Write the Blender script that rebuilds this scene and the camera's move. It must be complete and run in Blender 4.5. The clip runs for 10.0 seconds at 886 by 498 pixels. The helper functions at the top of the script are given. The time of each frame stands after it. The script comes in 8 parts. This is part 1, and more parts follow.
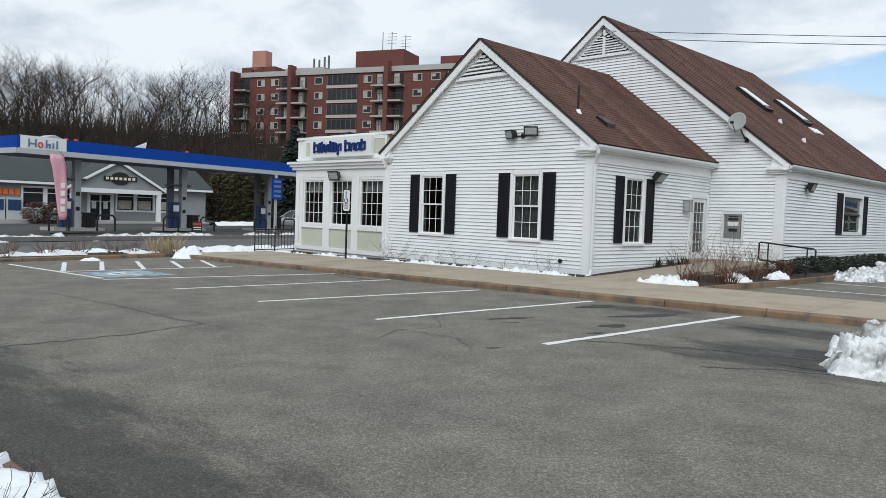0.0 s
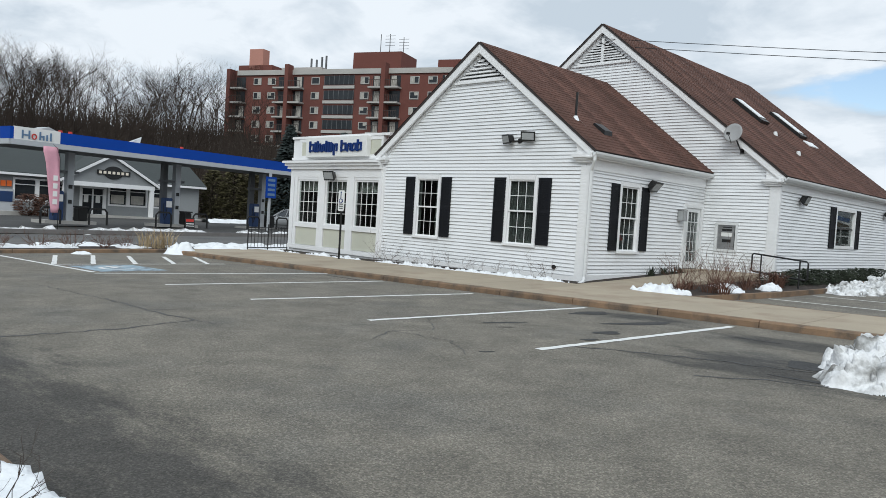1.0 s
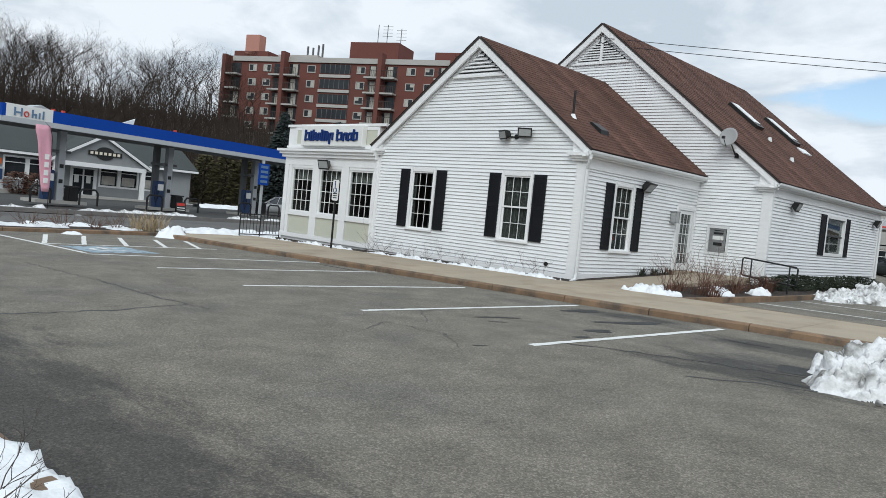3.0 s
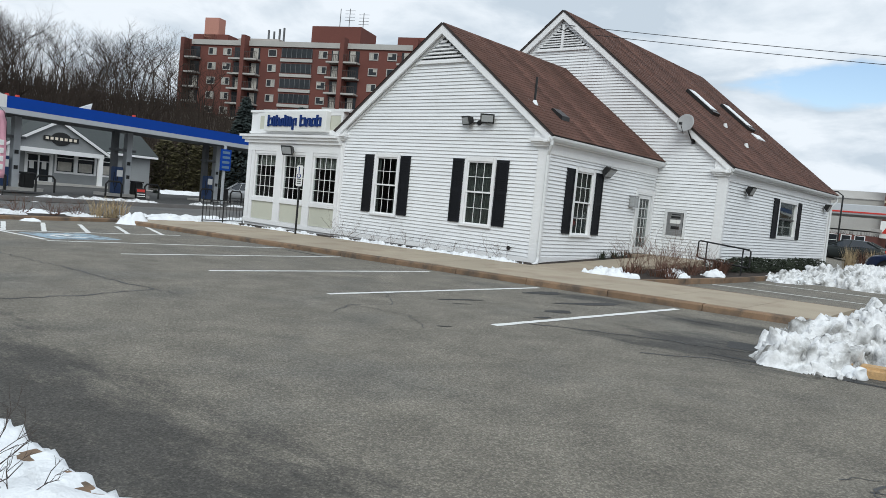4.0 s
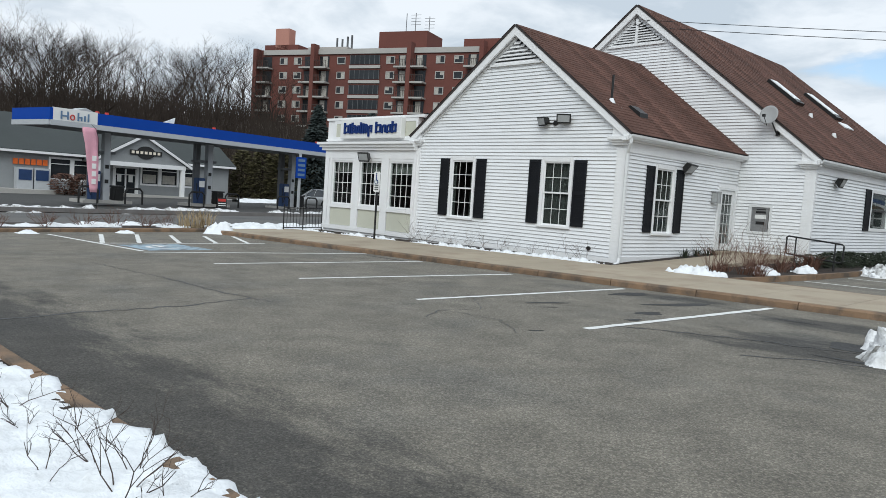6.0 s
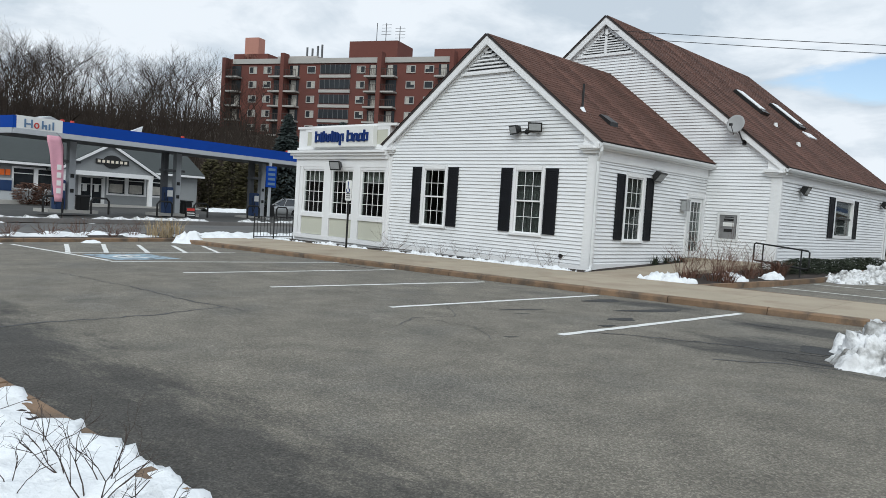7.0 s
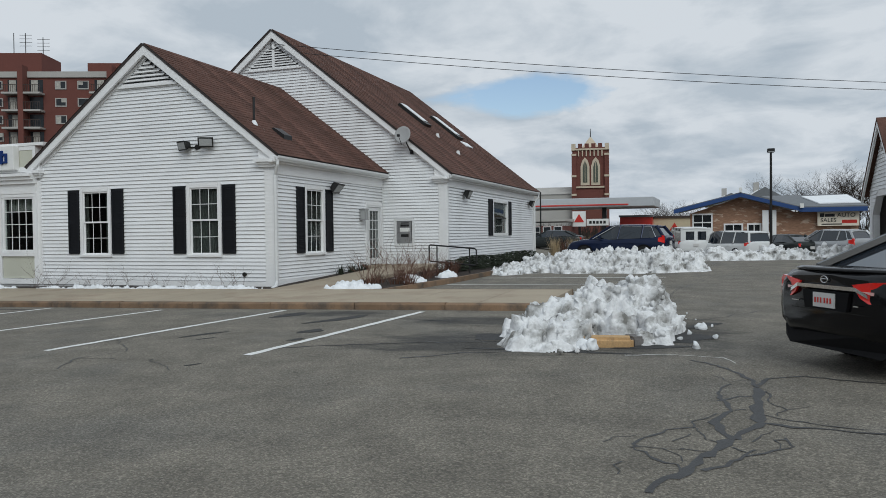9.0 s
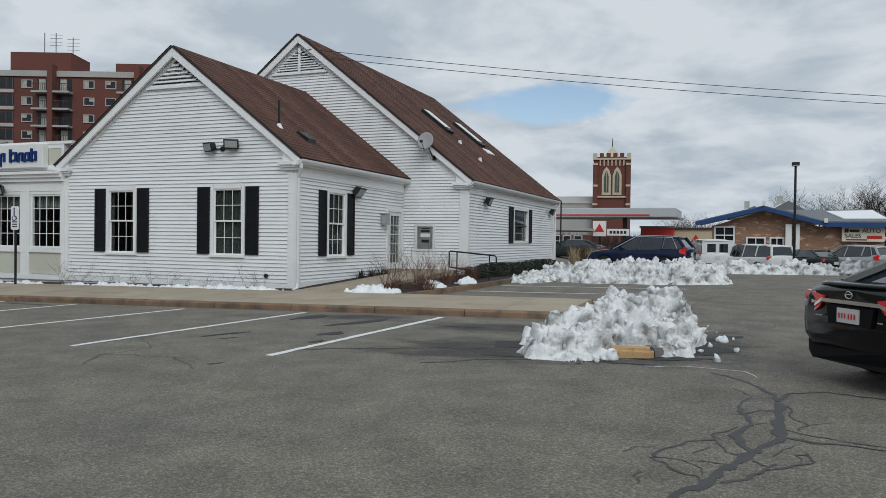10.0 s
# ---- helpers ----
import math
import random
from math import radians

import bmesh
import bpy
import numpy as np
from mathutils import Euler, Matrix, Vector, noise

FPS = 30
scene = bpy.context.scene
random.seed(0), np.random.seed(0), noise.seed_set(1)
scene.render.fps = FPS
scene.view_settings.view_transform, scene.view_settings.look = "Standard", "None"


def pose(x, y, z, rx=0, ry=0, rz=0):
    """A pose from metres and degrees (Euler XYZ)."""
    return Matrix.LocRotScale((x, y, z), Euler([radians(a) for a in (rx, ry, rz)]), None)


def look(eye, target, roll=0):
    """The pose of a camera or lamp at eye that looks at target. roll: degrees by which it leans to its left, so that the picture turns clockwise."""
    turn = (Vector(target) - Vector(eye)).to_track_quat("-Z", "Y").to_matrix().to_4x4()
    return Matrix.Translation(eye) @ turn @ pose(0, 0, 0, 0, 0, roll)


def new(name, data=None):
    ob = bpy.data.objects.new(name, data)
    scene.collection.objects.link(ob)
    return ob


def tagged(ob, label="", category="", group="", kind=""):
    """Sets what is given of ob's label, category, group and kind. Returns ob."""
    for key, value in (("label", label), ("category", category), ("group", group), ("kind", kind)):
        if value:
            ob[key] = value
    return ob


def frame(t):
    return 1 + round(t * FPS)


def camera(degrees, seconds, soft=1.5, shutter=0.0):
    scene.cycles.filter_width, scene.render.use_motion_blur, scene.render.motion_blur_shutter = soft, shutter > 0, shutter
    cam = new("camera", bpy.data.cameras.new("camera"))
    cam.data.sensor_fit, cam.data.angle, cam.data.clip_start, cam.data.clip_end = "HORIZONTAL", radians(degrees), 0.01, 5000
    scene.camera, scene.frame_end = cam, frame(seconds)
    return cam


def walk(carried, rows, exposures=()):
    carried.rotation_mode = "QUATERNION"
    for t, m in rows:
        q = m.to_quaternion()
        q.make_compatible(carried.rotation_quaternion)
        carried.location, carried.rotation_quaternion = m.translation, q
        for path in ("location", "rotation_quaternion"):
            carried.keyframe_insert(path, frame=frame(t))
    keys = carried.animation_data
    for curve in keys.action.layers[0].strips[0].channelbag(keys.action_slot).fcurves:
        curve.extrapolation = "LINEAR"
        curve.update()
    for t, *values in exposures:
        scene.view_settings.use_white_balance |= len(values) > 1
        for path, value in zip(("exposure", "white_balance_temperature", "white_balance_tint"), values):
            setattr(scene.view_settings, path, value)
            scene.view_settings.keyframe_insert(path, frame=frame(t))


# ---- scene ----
# camera: seconds, place, yaw, pitch, roll
cam = camera(61.0, 10.0, soft=0.8)
ROWS = [
    (0.0, 11.463, -17.337, 1.593, 44.65, -2.60, -2.03),
    (0.5, 11.417, -17.320, 1.574, 44.21, -2.52, -2.81),
    (1.0, 11.399, -17.343, 1.569, 44.12, -2.30, -3.59),
    (1.5, 11.406, -17.438, 1.588, 44.27, -2.25, -3.96),
    (2.0, 11.381, -17.364, 1.573, 44.45, -2.16, -4.83),
    (2.5, 11.347, -17.372, 1.565, 44.06, -2.41, -5.27),
    (2.7, 11.342, -17.392, 1.553, 43.84, -2.63, -5.37),
    (3.8, 11.475, -17.562, 1.555, 41.46, -2.67, -6.21),
    (4.0, 11.527, -17.629, 1.540, 40.65, -3.56, -5.48),
    (4.5, 11.457, -17.697, 1.564, 41.56, -4.36, -4.42),
    (5.0, 11.448, -17.860, 1.628, 45.23, -4.78, -3.46),
    (5.5, 11.350, -17.876, 1.583, 46.06, -3.82, -3.34),
    (5.7, 11.373, -17.879, 1.592, 46.21, -3.85, -3.64),
    (6.8, 11.339, -17.881, 1.561, 43.98, -3.58, -3.70),
    (7.0, 11.320, -17.887, 1.547, 43.61, -3.07, -3.67),
    (7.5, 11.354, -17.953, 1.530, 40.57, -1.93, -3.88),
    (8.0, 11.432, -17.854, 1.549, 30.77, -1.74, -2.85),
    (8.5, 11.203, -17.618, 1.497, 23.37, -1.47, -0.84),
    (9.0, 11.237, -17.562, 1.470, 20.01, -1.14, 0.62),
    (9.5, 11.279, -17.537, 1.453, 20.26, -0.92, 0.09),
    (10.0, 11.216, -17.632, 1.470, 21.46, -0.67, -0.75),
]
walk(cam, [(t, pose(x, y, z, 90 + pitch, roll, yaw)) for t, x, y, z, yaw, pitch, roll in ROWS],
     exposures=((0.0, 0.22), (5.5, 0.25), (7.0, 0.22), (7.6, 0.14), (8.6, -0.20), (10.0, -0.20)))

# ---- light ----
world = bpy.data.worlds.new("sky")
scene.world = world
world.use_nodes = True
wt = world.node_tree
wt.nodes.clear()
SUN_EL, SUN_AZ = 38.0, 146.0   # degrees; azimuth clockwise from +y


def wnode(kind, **props):
    n = wt.nodes.new(kind)
    for k, v in props.items():
        n.inputs[k].default_value = v
    return n


w_out = wt.nodes.new("ShaderNodeOutputWorld")
w_bg = wt.nodes.new("ShaderNodeBackground")
w_sky = wt.nodes.new("ShaderNodeTexSky")
w_sky.sky_type = 'NISHITA'
w_sky.sun_disc = False
w_sky.sun_elevation = radians(SUN_EL)
w_sky.sun_rotation = radians(SUN_AZ)
w_co = wt.nodes.new("ShaderNodeTexCoord")
# clouds lie on a flat layer: the way is divided by its height
w_sep = wt.nodes.new("ShaderNodeSeparateXYZ")
wt.links.new(w_co.outputs["Generated"], w_sep.inputs[0])
w_h = wt.nodes.new("ShaderNodeMath")
w_h.operation = 'MAXIMUM'
w_h.inputs[1].default_value = 0.0
wt.links.new(w_sep.outputs[2], w_h.inputs[0])
w_h2 = wt.nodes.new("ShaderNodeMath")
w_h2.operation = 'ADD'
w_h2.inputs[1].default_value = 0.26
wt.links.new(w_h.outputs[0], w_h2.inputs[0])
w_div = wt.nodes.new("ShaderNodeVectorMath")
w_div.operation = 'DIVIDE'
w_cmb = wt.nodes.new("ShaderNodeCombineXYZ")
for k in range(3):
    wt.links.new(w_h2.outputs[0], w_cmb.inputs[k])
wt.links.new(w_co.outputs["Generated"], w_div.inputs[0])
wt.links.new(w_cmb.outputs[0], w_div.inputs[1])
w_n1 = wnode("ShaderNodeTexNoise", Scale=2.8, Detail=9.0, Roughness=0.56, Distortion=0.25)
w_n2 = wnode("ShaderNodeTexNoise", Scale=0.55, Detail=5.0, Roughness=0.5, Distortion=0.3)
for n, off in ((w_n1, (3.1, 0.4, 0.0)), (w_n2, (7.3, 2.2, 0.0))):
    m = wt.nodes.new("ShaderNodeMapping")
    m.inputs["Location"].default_value = off
    wt.links.new(w_div.outputs[0], m.inputs[0])
    wt.links.new(m.outputs[0], n.inputs["Vector"])
w_shade = wt.nodes.new("ShaderNodeValToRGB")
w_shade.color_ramp.elements[0].position, w_shade.color_ramp.elements[0].color = 0.38, (7.4, 8.6, 9.8, 1)
w_shade.color_ramp.elements[1].position, w_shade.color_ramp.elements[1].color = 0.58, (11.0, 11.9, 12.8, 1)
wt.links.new(w_n1.outputs["Fac"], w_shade.inputs[0])
w_gap = wt.nodes.new("ShaderNodeValToRGB")
w_gap.color_ramp.elements[0].position, w_gap.color_ramp.elements[0].color = 0.20, (0, 0, 0, 1)
w_gap.color_ramp.elements[1].position, w_gap.color_ramp.elements[1].color = 0.28, (1, 1, 1, 1)
wt.links.new(w_n2.outputs["Fac"], w_gap.inputs[0])
w_mix = wt.nodes.new("ShaderNodeMix")
w_mix.data_type = 'RGBA'
# one rift of blue low in the north
w_dot = wt.nodes.new("ShaderNodeVectorMath")
w_dot.operation = 'SUBTRACT'
wt.links.new(w_co.outputs["Generated"], w_dot.inputs[0])
w_dot.inputs[1].default_value = (-0.215, 0.96, 0.180)
w_sc = wt.nodes.new("ShaderNodeVectorMath")
w_sc.operation = 'DIVIDE'
wt.links.new(w_dot.outputs[0], w_sc.inputs[0])
w_sc.inputs[1].default_value = (0.115, 0.5, 0.026)
w_len = wt.nodes.new("ShaderNodeVectorMath")
w_len.operation = 'LENGTH'
wt.links.new(w_sc.outputs[0], w_len.inputs[0])
w_nn = wt.nodes.new("ShaderNodeMath")
w_nn.operation = 'MULTIPLY_ADD'
wt.links.new(w_n1.outputs["Fac"], w_nn.inputs[0])
w_nn.inputs[1].default_value = 2.2
wt.links.new(w_len.outputs["Value"], w_nn.inputs[2])
w_rift = wt.nodes.new("ShaderNodeMapRange")
w_rift.inputs[1].default_value, w_rift.inputs[2].default_value = 1.75, 2.15
wt.links.new(w_nn.outputs[0], w_rift.inputs[0])
w_min = wt.nodes.new("ShaderNodeMath")
w_min.operation = 'MINIMUM'
wt.links.new(w_rift.outputs[0], w_min.inputs[0])
wt.links.new(w_gap.outputs[0], w_min.inputs[1])
wt.links.new(w_min.outputs[0], w_mix.inputs[0])
w_lift = wt.nodes.new("ShaderNodeVectorMath")
w_lift.operation = 'SCALE'
w_lift.inputs["Scale"].default_value = 1.9
wt.links.new(w_sky.outputs[0], w_lift.inputs[0])
wt.links.new(w_lift.outputs[0], w_mix.inputs[6])
wt.links.new(w_shade.outputs[0], w_mix.inputs[7])
wt.links.new(w_mix.outputs[2], w_bg.inputs[0])
w_bg.inputs[1].default_value = 0.066
wt.links.new(w_bg.outputs[0], w_out.inputs[0])

sun_data = bpy.data.lights.new("sun", 'SUN')
sun_data.energy = 1.35
sun_data.angle = radians(38)
sun_data.color = (0.94, 0.985, 0.97)
sun = new("sun", sun_data)
az = radians(SUN_AZ)
el = radians(SUN_EL)
sun.matrix_world = look((60 * math.sin(az), 60 * math.cos(az), 60 * math.tan(el)), (0, 0, 0))


# ---- materials ----
def material(name, color, rough=0.6, metal=0.0, vary=0.12, scale=3.0, fine=40.0, bump=0.1, spec=0.5,
             stain=None, stain_at=(0.5, 0.62), stain_scale=0.6, per_object=0.0, stretch=(1, 1, 1), coat=0.0):
    """Colour with broad and fine variation, fine relief, and optional stains of another colour."""
    m = bpy.data.materials.new(name)
    m.use_nodes = True
    nt = m.node_tree
    b = nt.nodes["Principled BSDF"]
    b.inputs["Roughness"].default_value = rough
    b.inputs["Metallic"].default_value = metal
    b.inputs["Specular IOR Level"].default_value = spec
    b.inputs["Coat Weight"].default_value = coat
    co = nt.nodes.new("ShaderNodeNewGeometry")
    mp = nt.nodes.new("ShaderNodeMapping")
    mp.inputs["Scale"].default_value = stretch
    nt.links.new(co.outputs["Position"], mp.inputs[0])
    n1 = nt.nodes.new("ShaderNodeTexNoise")
    n1.inputs["Scale"].default_value = scale
    n1.inputs["Detail"].default_value = 5
    n2 = nt.nodes.new("ShaderNodeTexNoise")
    n2.inputs["Scale"].default_value = fine
    n2.inputs["Detail"].default_value = 3
    for n in (n1, n2):
        nt.links.new(mp.outputs[0], n.inputs["Vector"])
    mixn = nt.nodes.new("ShaderNodeMix")
    mixn.inputs[0].default_value = 0.5
    nt.links.new(n1.outputs["Fac"], mixn.inputs[2])
    nt.links.new(n2.outputs["Fac"], mixn.inputs[3])
    rng = nt.nodes.new("ShaderNodeMapRange")
    rng.inputs[1].default_value, rng.inputs[2].default_value = 0.3, 0.7
    rng.inputs[3].default_value, rng.inputs[4].default_value = 1 - vary, 1 + vary
    nt.links.new(mixn.outputs[0], rng.inputs[0])
    val = rng.outputs[0]
    if per_object:
        info = nt.nodes.new("ShaderNodeObjectInfo")
        r2 = nt.nodes.new("ShaderNodeMapRange")
        r2.inputs[3].default_value, r2.inputs[4].default_value = 1 - per_object, 1 + per_object
        nt.links.new(info.outputs["Random"], r2.inputs[0])
        mul = nt.nodes.new("ShaderNodeMath")
        mul.operation = 'MULTIPLY'
        nt.links.new(val, mul.inputs[0])
        nt.links.new(r2.outputs[0], mul.inputs[1])
        val = mul.outputs[0]
    sc = nt.nodes.new("ShaderNodeVectorMath")
    sc.operation = 'SCALE'
    nt.links.new(val, sc.inputs["Scale"])
    if stain:
        n3 = nt.nodes.new("ShaderNodeTexNoise")
        n3.inputs["Scale"].default_value = stain_scale
        n3.inputs["Detail"].default_value = 7
        n3.inputs["Roughness"].default_value = 0.6
        nt.links.new(mp.outputs[0], n3.inputs["Vector"])
        ramp = nt.nodes.new("ShaderNodeMapRange")
        ramp.inputs[1].default_value, ramp.inputs[2].default_value = stain_at
        nt.links.new(n3.outputs["Fac"], ramp.inputs[0])
        mx = nt.nodes.new("ShaderNodeMix")
        mx.data_type = 'RGBA'
        mx.inputs[6].default_value = (*color, 1)
        mx.inputs[7].default_value = (*stain, 1)
        nt.links.new(ramp.outputs[0], mx.inputs[0])
        nt.links.new(mx.outputs[2], sc.inputs[0])
    else:
        sc.inputs[0].default_value = color
    nt.links.new(sc.outputs[0], b.inputs["Base Color"])
    if bump:
        bp = nt.nodes.new("ShaderNodeBump")
        bp.inputs["Strength"].default_value = bump
        bp.inputs["Distance"].default_value = 0.02
        nt.links.new(n2.outputs["Fac"], bp.inputs["Height"])
        nt.links.new(bp.outputs[0], b.inputs["Normal"])
    return m


def tab_tones(m, lo, hi):
    """Each loose piece of a mesh gets a tone of its own."""
    nt = m.node_tree
    b = nt.nodes["Principled BSDF"]
    old = b.inputs["Base Color"].links[0].from_socket
    geo = nt.nodes.new("ShaderNodeNewGeometry")
    tone = nt.nodes.new("ShaderNodeMapRange")
    tone.inputs[3].default_value, tone.inputs[4].default_value = lo, hi
    nt.links.new(geo.outputs["Random Per Island"], tone.inputs[0])
    sc = nt.nodes.new("ShaderNodeVectorMath")
    sc.operation = 'SCALE'
    nt.links.new(old, sc.inputs[0])
    nt.links.new(tone.outputs[0], sc.inputs["Scale"])
    nt.links.new(sc.outputs[0], b.inputs["Base Color"])


def glass(name, tint=(0.62, 0.67, 0.66), rough=0.02):
    m = bpy.data.materials.new(name)
    m.use_nodes = True
    b = m.node_tree.nodes["Principled BSDF"]
    b.inputs["Base Color"].default_value = (*tint, 1)
    b.inputs["Transmission Weight"].default_value = 1.0
    b.inputs["Roughness"].default_value = rough
    b.inputs["IOR"].default_value = 1.28
    b.inputs["Specular IOR Level"].default_value = 0.25
    return m


WHITE_SIDING = material("white_vinyl_siding", (0.80, 0.81, 0.82), 0.5, vary=0.05, scale=1.2, fine=25, bump=0.05, per_object=0.02, stain=(0.70, 0.71, 0.71), stain_at=(0.5, 0.75), stain_scale=0.5)
WHITE_TRIM = material("white_painted_trim", (0.82, 0.82, 0.82), 0.45, vary=0.05, scale=2, fine=30, bump=0.04)
CREAM_PANEL = material("cream_painted_panel", (0.56, 0.56, 0.47), 0.55, vary=0.06, scale=1.5, fine=30, bump=0.04)
SHUTTER = material("black_shutter_paint", (0.009, 0.010, 0.013), 0.6, vary=0.2, scale=3, fine=60, bump=0.08, spec=0.2)
SHINGLE = material("brown_asphalt_shingle", (0.128, 0.066, 0.051), 0.95, vary=0.25, scale=2.5, fine=60, bump=0.6, per_object=0.04, stain=(0.100, 0.054, 0.043), stain_at=(0.42, 0.68), stain_scale=0.9, spec=0.2)
tab_tones(SHINGLE, 0.72, 1.28)
ROOF_EDGE = material("dark_drip_edge", (0.03, 0.022, 0.02), 0.6, vary=0.2)
FOUNDATION = material("grey_concrete_foundation", (0.17, 0.16, 0.155), 0.9, vary=0.25, scale=2, fine=50, bump=0.3)
GLASS = glass("window_glass")
# near-black colour that stands in for the shade inside the bank
ROOM_SHADE = material("painted_room_shade", (0.05, 0.05, 0.05), 0.9, vary=0.2)
# front windows' dark sheers; elsewhere a dark fill that imitates unlit glass
SHEER_FILL = material("dark_sheer_and_shade_fill", (0.060, 0.066, 0.062), 0.85, vary=0.25, scale=2.5, fine=20)
BLIND = material("grey_window_blind", (0.24, 0.25, 0.23), 0.8, vary=0.08)
METAL_DARK = material("dark_bronze_metal", (0.02, 0.02, 0.02), 0.4, metal=0.3, vary=0.2)
METAL_BLACK = material("black_painted_steel", (0.012, 0.012, 0.013), 0.45, vary=0.3, bump=0.1)
LENS = material("frosted_lamp_lens", (0.34, 0.35, 0.35), 0.25, vary=0.1)
STEEL = material("brushed_steel", (0.36, 0.36, 0.36), 0.38, metal=0.9, vary=0.15, scale=2, fine=80, bump=0.05, stretch=(1, 1, 8))
ALU = material("white_aluminium", (0.72, 0.73, 0.73), 0.4, vary=0.05)
DISH_GREY = material("grey_dish_paint", (0.33, 0.33, 0.33), 0.5, vary=0.1)
ASPHALT = material("weathered_asphalt", (0.180, 0.163, 0.134), 0.92, vary=0.40, scale=1.8, fine=34, bump=1.0, stain=(0.138, 0.131, 0.116), stain_at=(0.50, 0.75), stain_scale=0.5)
FORECOURT = material("dark_worn_forecourt_asphalt", (0.056, 0.055, 0.053), 0.9, vary=0.3, scale=0.5, fine=30, bump=0.4, stain=(0.045, 0.045, 0.045), stain_at=(0.5, 0.66), stain_scale=0.25)
ROAD = material("grey_road_asphalt", (0.125, 0.122, 0.116), 0.9, vary=0.2, scale=0.5, fine=90, bump=0.4, stain=(0.09, 0.09, 0.092), stain_at=(0.5, 0.66), stain_scale=0.2)
DAMP = material("damp_dark_asphalt", (0.040, 0.040, 0.040), 0.8, vary=0.3, scale=1.5, fine=110, bump=0.5)
TAR = material("black_crack_sealer", (0.045, 0.045, 0.046), 0.6, vary=0.3, scale=3, fine=60, bump=0.3)
LINE = material("worn_white_road_paint", (0.74, 0.74, 0.72), 0.8, vary=0.12, scale=4, fine=60, bump=0.3, stain=(0.25, 0.25, 0.24), stain_at=(0.60, 0.72), stain_scale=6)
BLUE_LINE = material("worn_blue_road_paint", (0.30, 0.40, 0.47), 0.8, vary=0.2, scale=3, fine=60, bump=0.3, stain=(0.14, 0.15, 0.16), stain_at=(0.50, 0.62), stain_scale=5)
SIDEWALK = material("tan_concrete_pavement", (0.375, 0.315, 0.235), 0.9, vary=0.14, scale=0.9, fine=50, bump=0.25, stain=(0.29, 0.225, 0.165), stain_at=(0.5, 0.7), stain_scale=0.8, per_object=0.05)
KERB = material("rusty_tan_kerb_stone", (0.23, 0.148, 0.092), 0.9, vary=0.25, scale=3, fine=50, bump=0.5, stain=(0.11, 0.085, 0.065), stain_at=(0.45, 0.65), stain_scale=2.5, per_object=0.14)
PUMP_BLUE = material("dark_blue_pump_panel", (0.012, 0.04, 0.12), 0.5, vary=0.2, scale=2, bump=0)
KERB_YELLOW = material("worn_yellow_kerb_paint", (0.52, 0.33, 0.16), 0.85, vary=0.2, scale=4, fine=50, bump=0.4, stain=(0.3, 0.2, 0.11), stain_at=(0.5, 0.66), stain_scale=5)
MULCH = material("dark_bark_mulch", (0.035, 0.024, 0.018), 0.95, vary=0.5, scale=6, fine=60, bump=1.0)
SNOW = material("old_granular_snow", (0.84, 0.86, 0.88), 0.75, vary=0.05, scale=3, fine=35, bump=0.5, stain=(0.58, 0.59, 0.59), stain_at=(0.58, 0.8), stain_scale=2.2)
DIRTY_SNOW = material("dirty_ploughed_snow", (0.78, 0.785, 0.79), 0.8, vary=0.14, scale=5, fine=30, bump=0.8, stain=(0.22, 0.215, 0.20), stain_at=(0.47, 0.66), stain_scale=3.2)
BARK = material("grey_brown_bark", (0.046, 0.036, 0.030), 0.95, vary=0.3, scale=0.3, fine=4, bump=0, spec=0.1)
TWIG = material("red_brown_twigs", (0.10, 0.055, 0.04), 0.9, vary=0.3)
DARK_TWIG = material("dark_grey_brown_twigs", (0.055, 0.040, 0.034), 0.9, vary=0.3)
DRY_GRASS = material("dry_straw_grass", (0.42, 0.325, 0.20), 0.9, vary=0.25, scale=4, fine=30)
DRY_STEM = material("dry_brown_stems", (0.13, 0.065, 0.045), 0.9, vary=0.35, scale=5)
YEW = material("dark_evergreen_needles", (0.022, 0.030, 0.016), 0.9, vary=0.4, scale=2, fine=15, bump=0)
SPRUCE = material("blue_grey_spruce_needles", (0.030, 0.042, 0.040), 0.9, vary=0.4, scale=1.5, fine=12, bump=0)
CEDAR = material("bronze_green_arborvitae", (0.070, 0.062, 0.026), 0.9, vary=0.45, scale=1.2, fine=12, bump=0)
BRICK_RED = material("red_brick_facade", (0.150, 0.050, 0.038), 0.85, vary=0.14, scale=0.25, fine=6, bump=0.1, stain=(0.105, 0.037, 0.030), stain_at=(0.5, 0.7), stain_scale=0.12)
BRICK_SALMON = material("salmon_brick", (0.46, 0.22, 0.17), 0.85, vary=0.1, scale=0.3, fine=6)
CONCRETE_PALE = material("pale_concrete_band", (0.42, 0.405, 0.38), 0.8, vary=0.1, scale=0.4, fine=8)
WINDOW_DARK = material("dark_reflecting_window", (0.022, 0.026, 0.03), 0.2, vary=0.4, scale=0.4, fine=3, bump=0, spec=0.3)
CURTAIN = material("drawn_pale_curtain", (0.42, 0.40, 0.36), 0.8, vary=0.3, scale=0.5, fine=4)
BALCONY = material("rusty_balcony_rail", (0.05, 0.035, 0.03), 0.7, vary=0.2, scale=1)
CANOPY_BLUE = material("royal_blue_fascia", (0.003, 0.055, 0.34), 0.6, vary=0.06, scale=1, bump=0, spec=0.15)
CANOPY_WHITE = material("white_canopy_band", (0.46, 0.48, 0.50), 0.5, vary=0.06)
CANOPY_GREY = material("grey_canopy_steel", (0.11, 0.115, 0.12), 0.6, vary=0.1)
SIGN_BLUE = material("navy_sign_letter", (0.006, 0.03, 0.15), 0.5, vary=0.05, bump=0, spec=0.2)
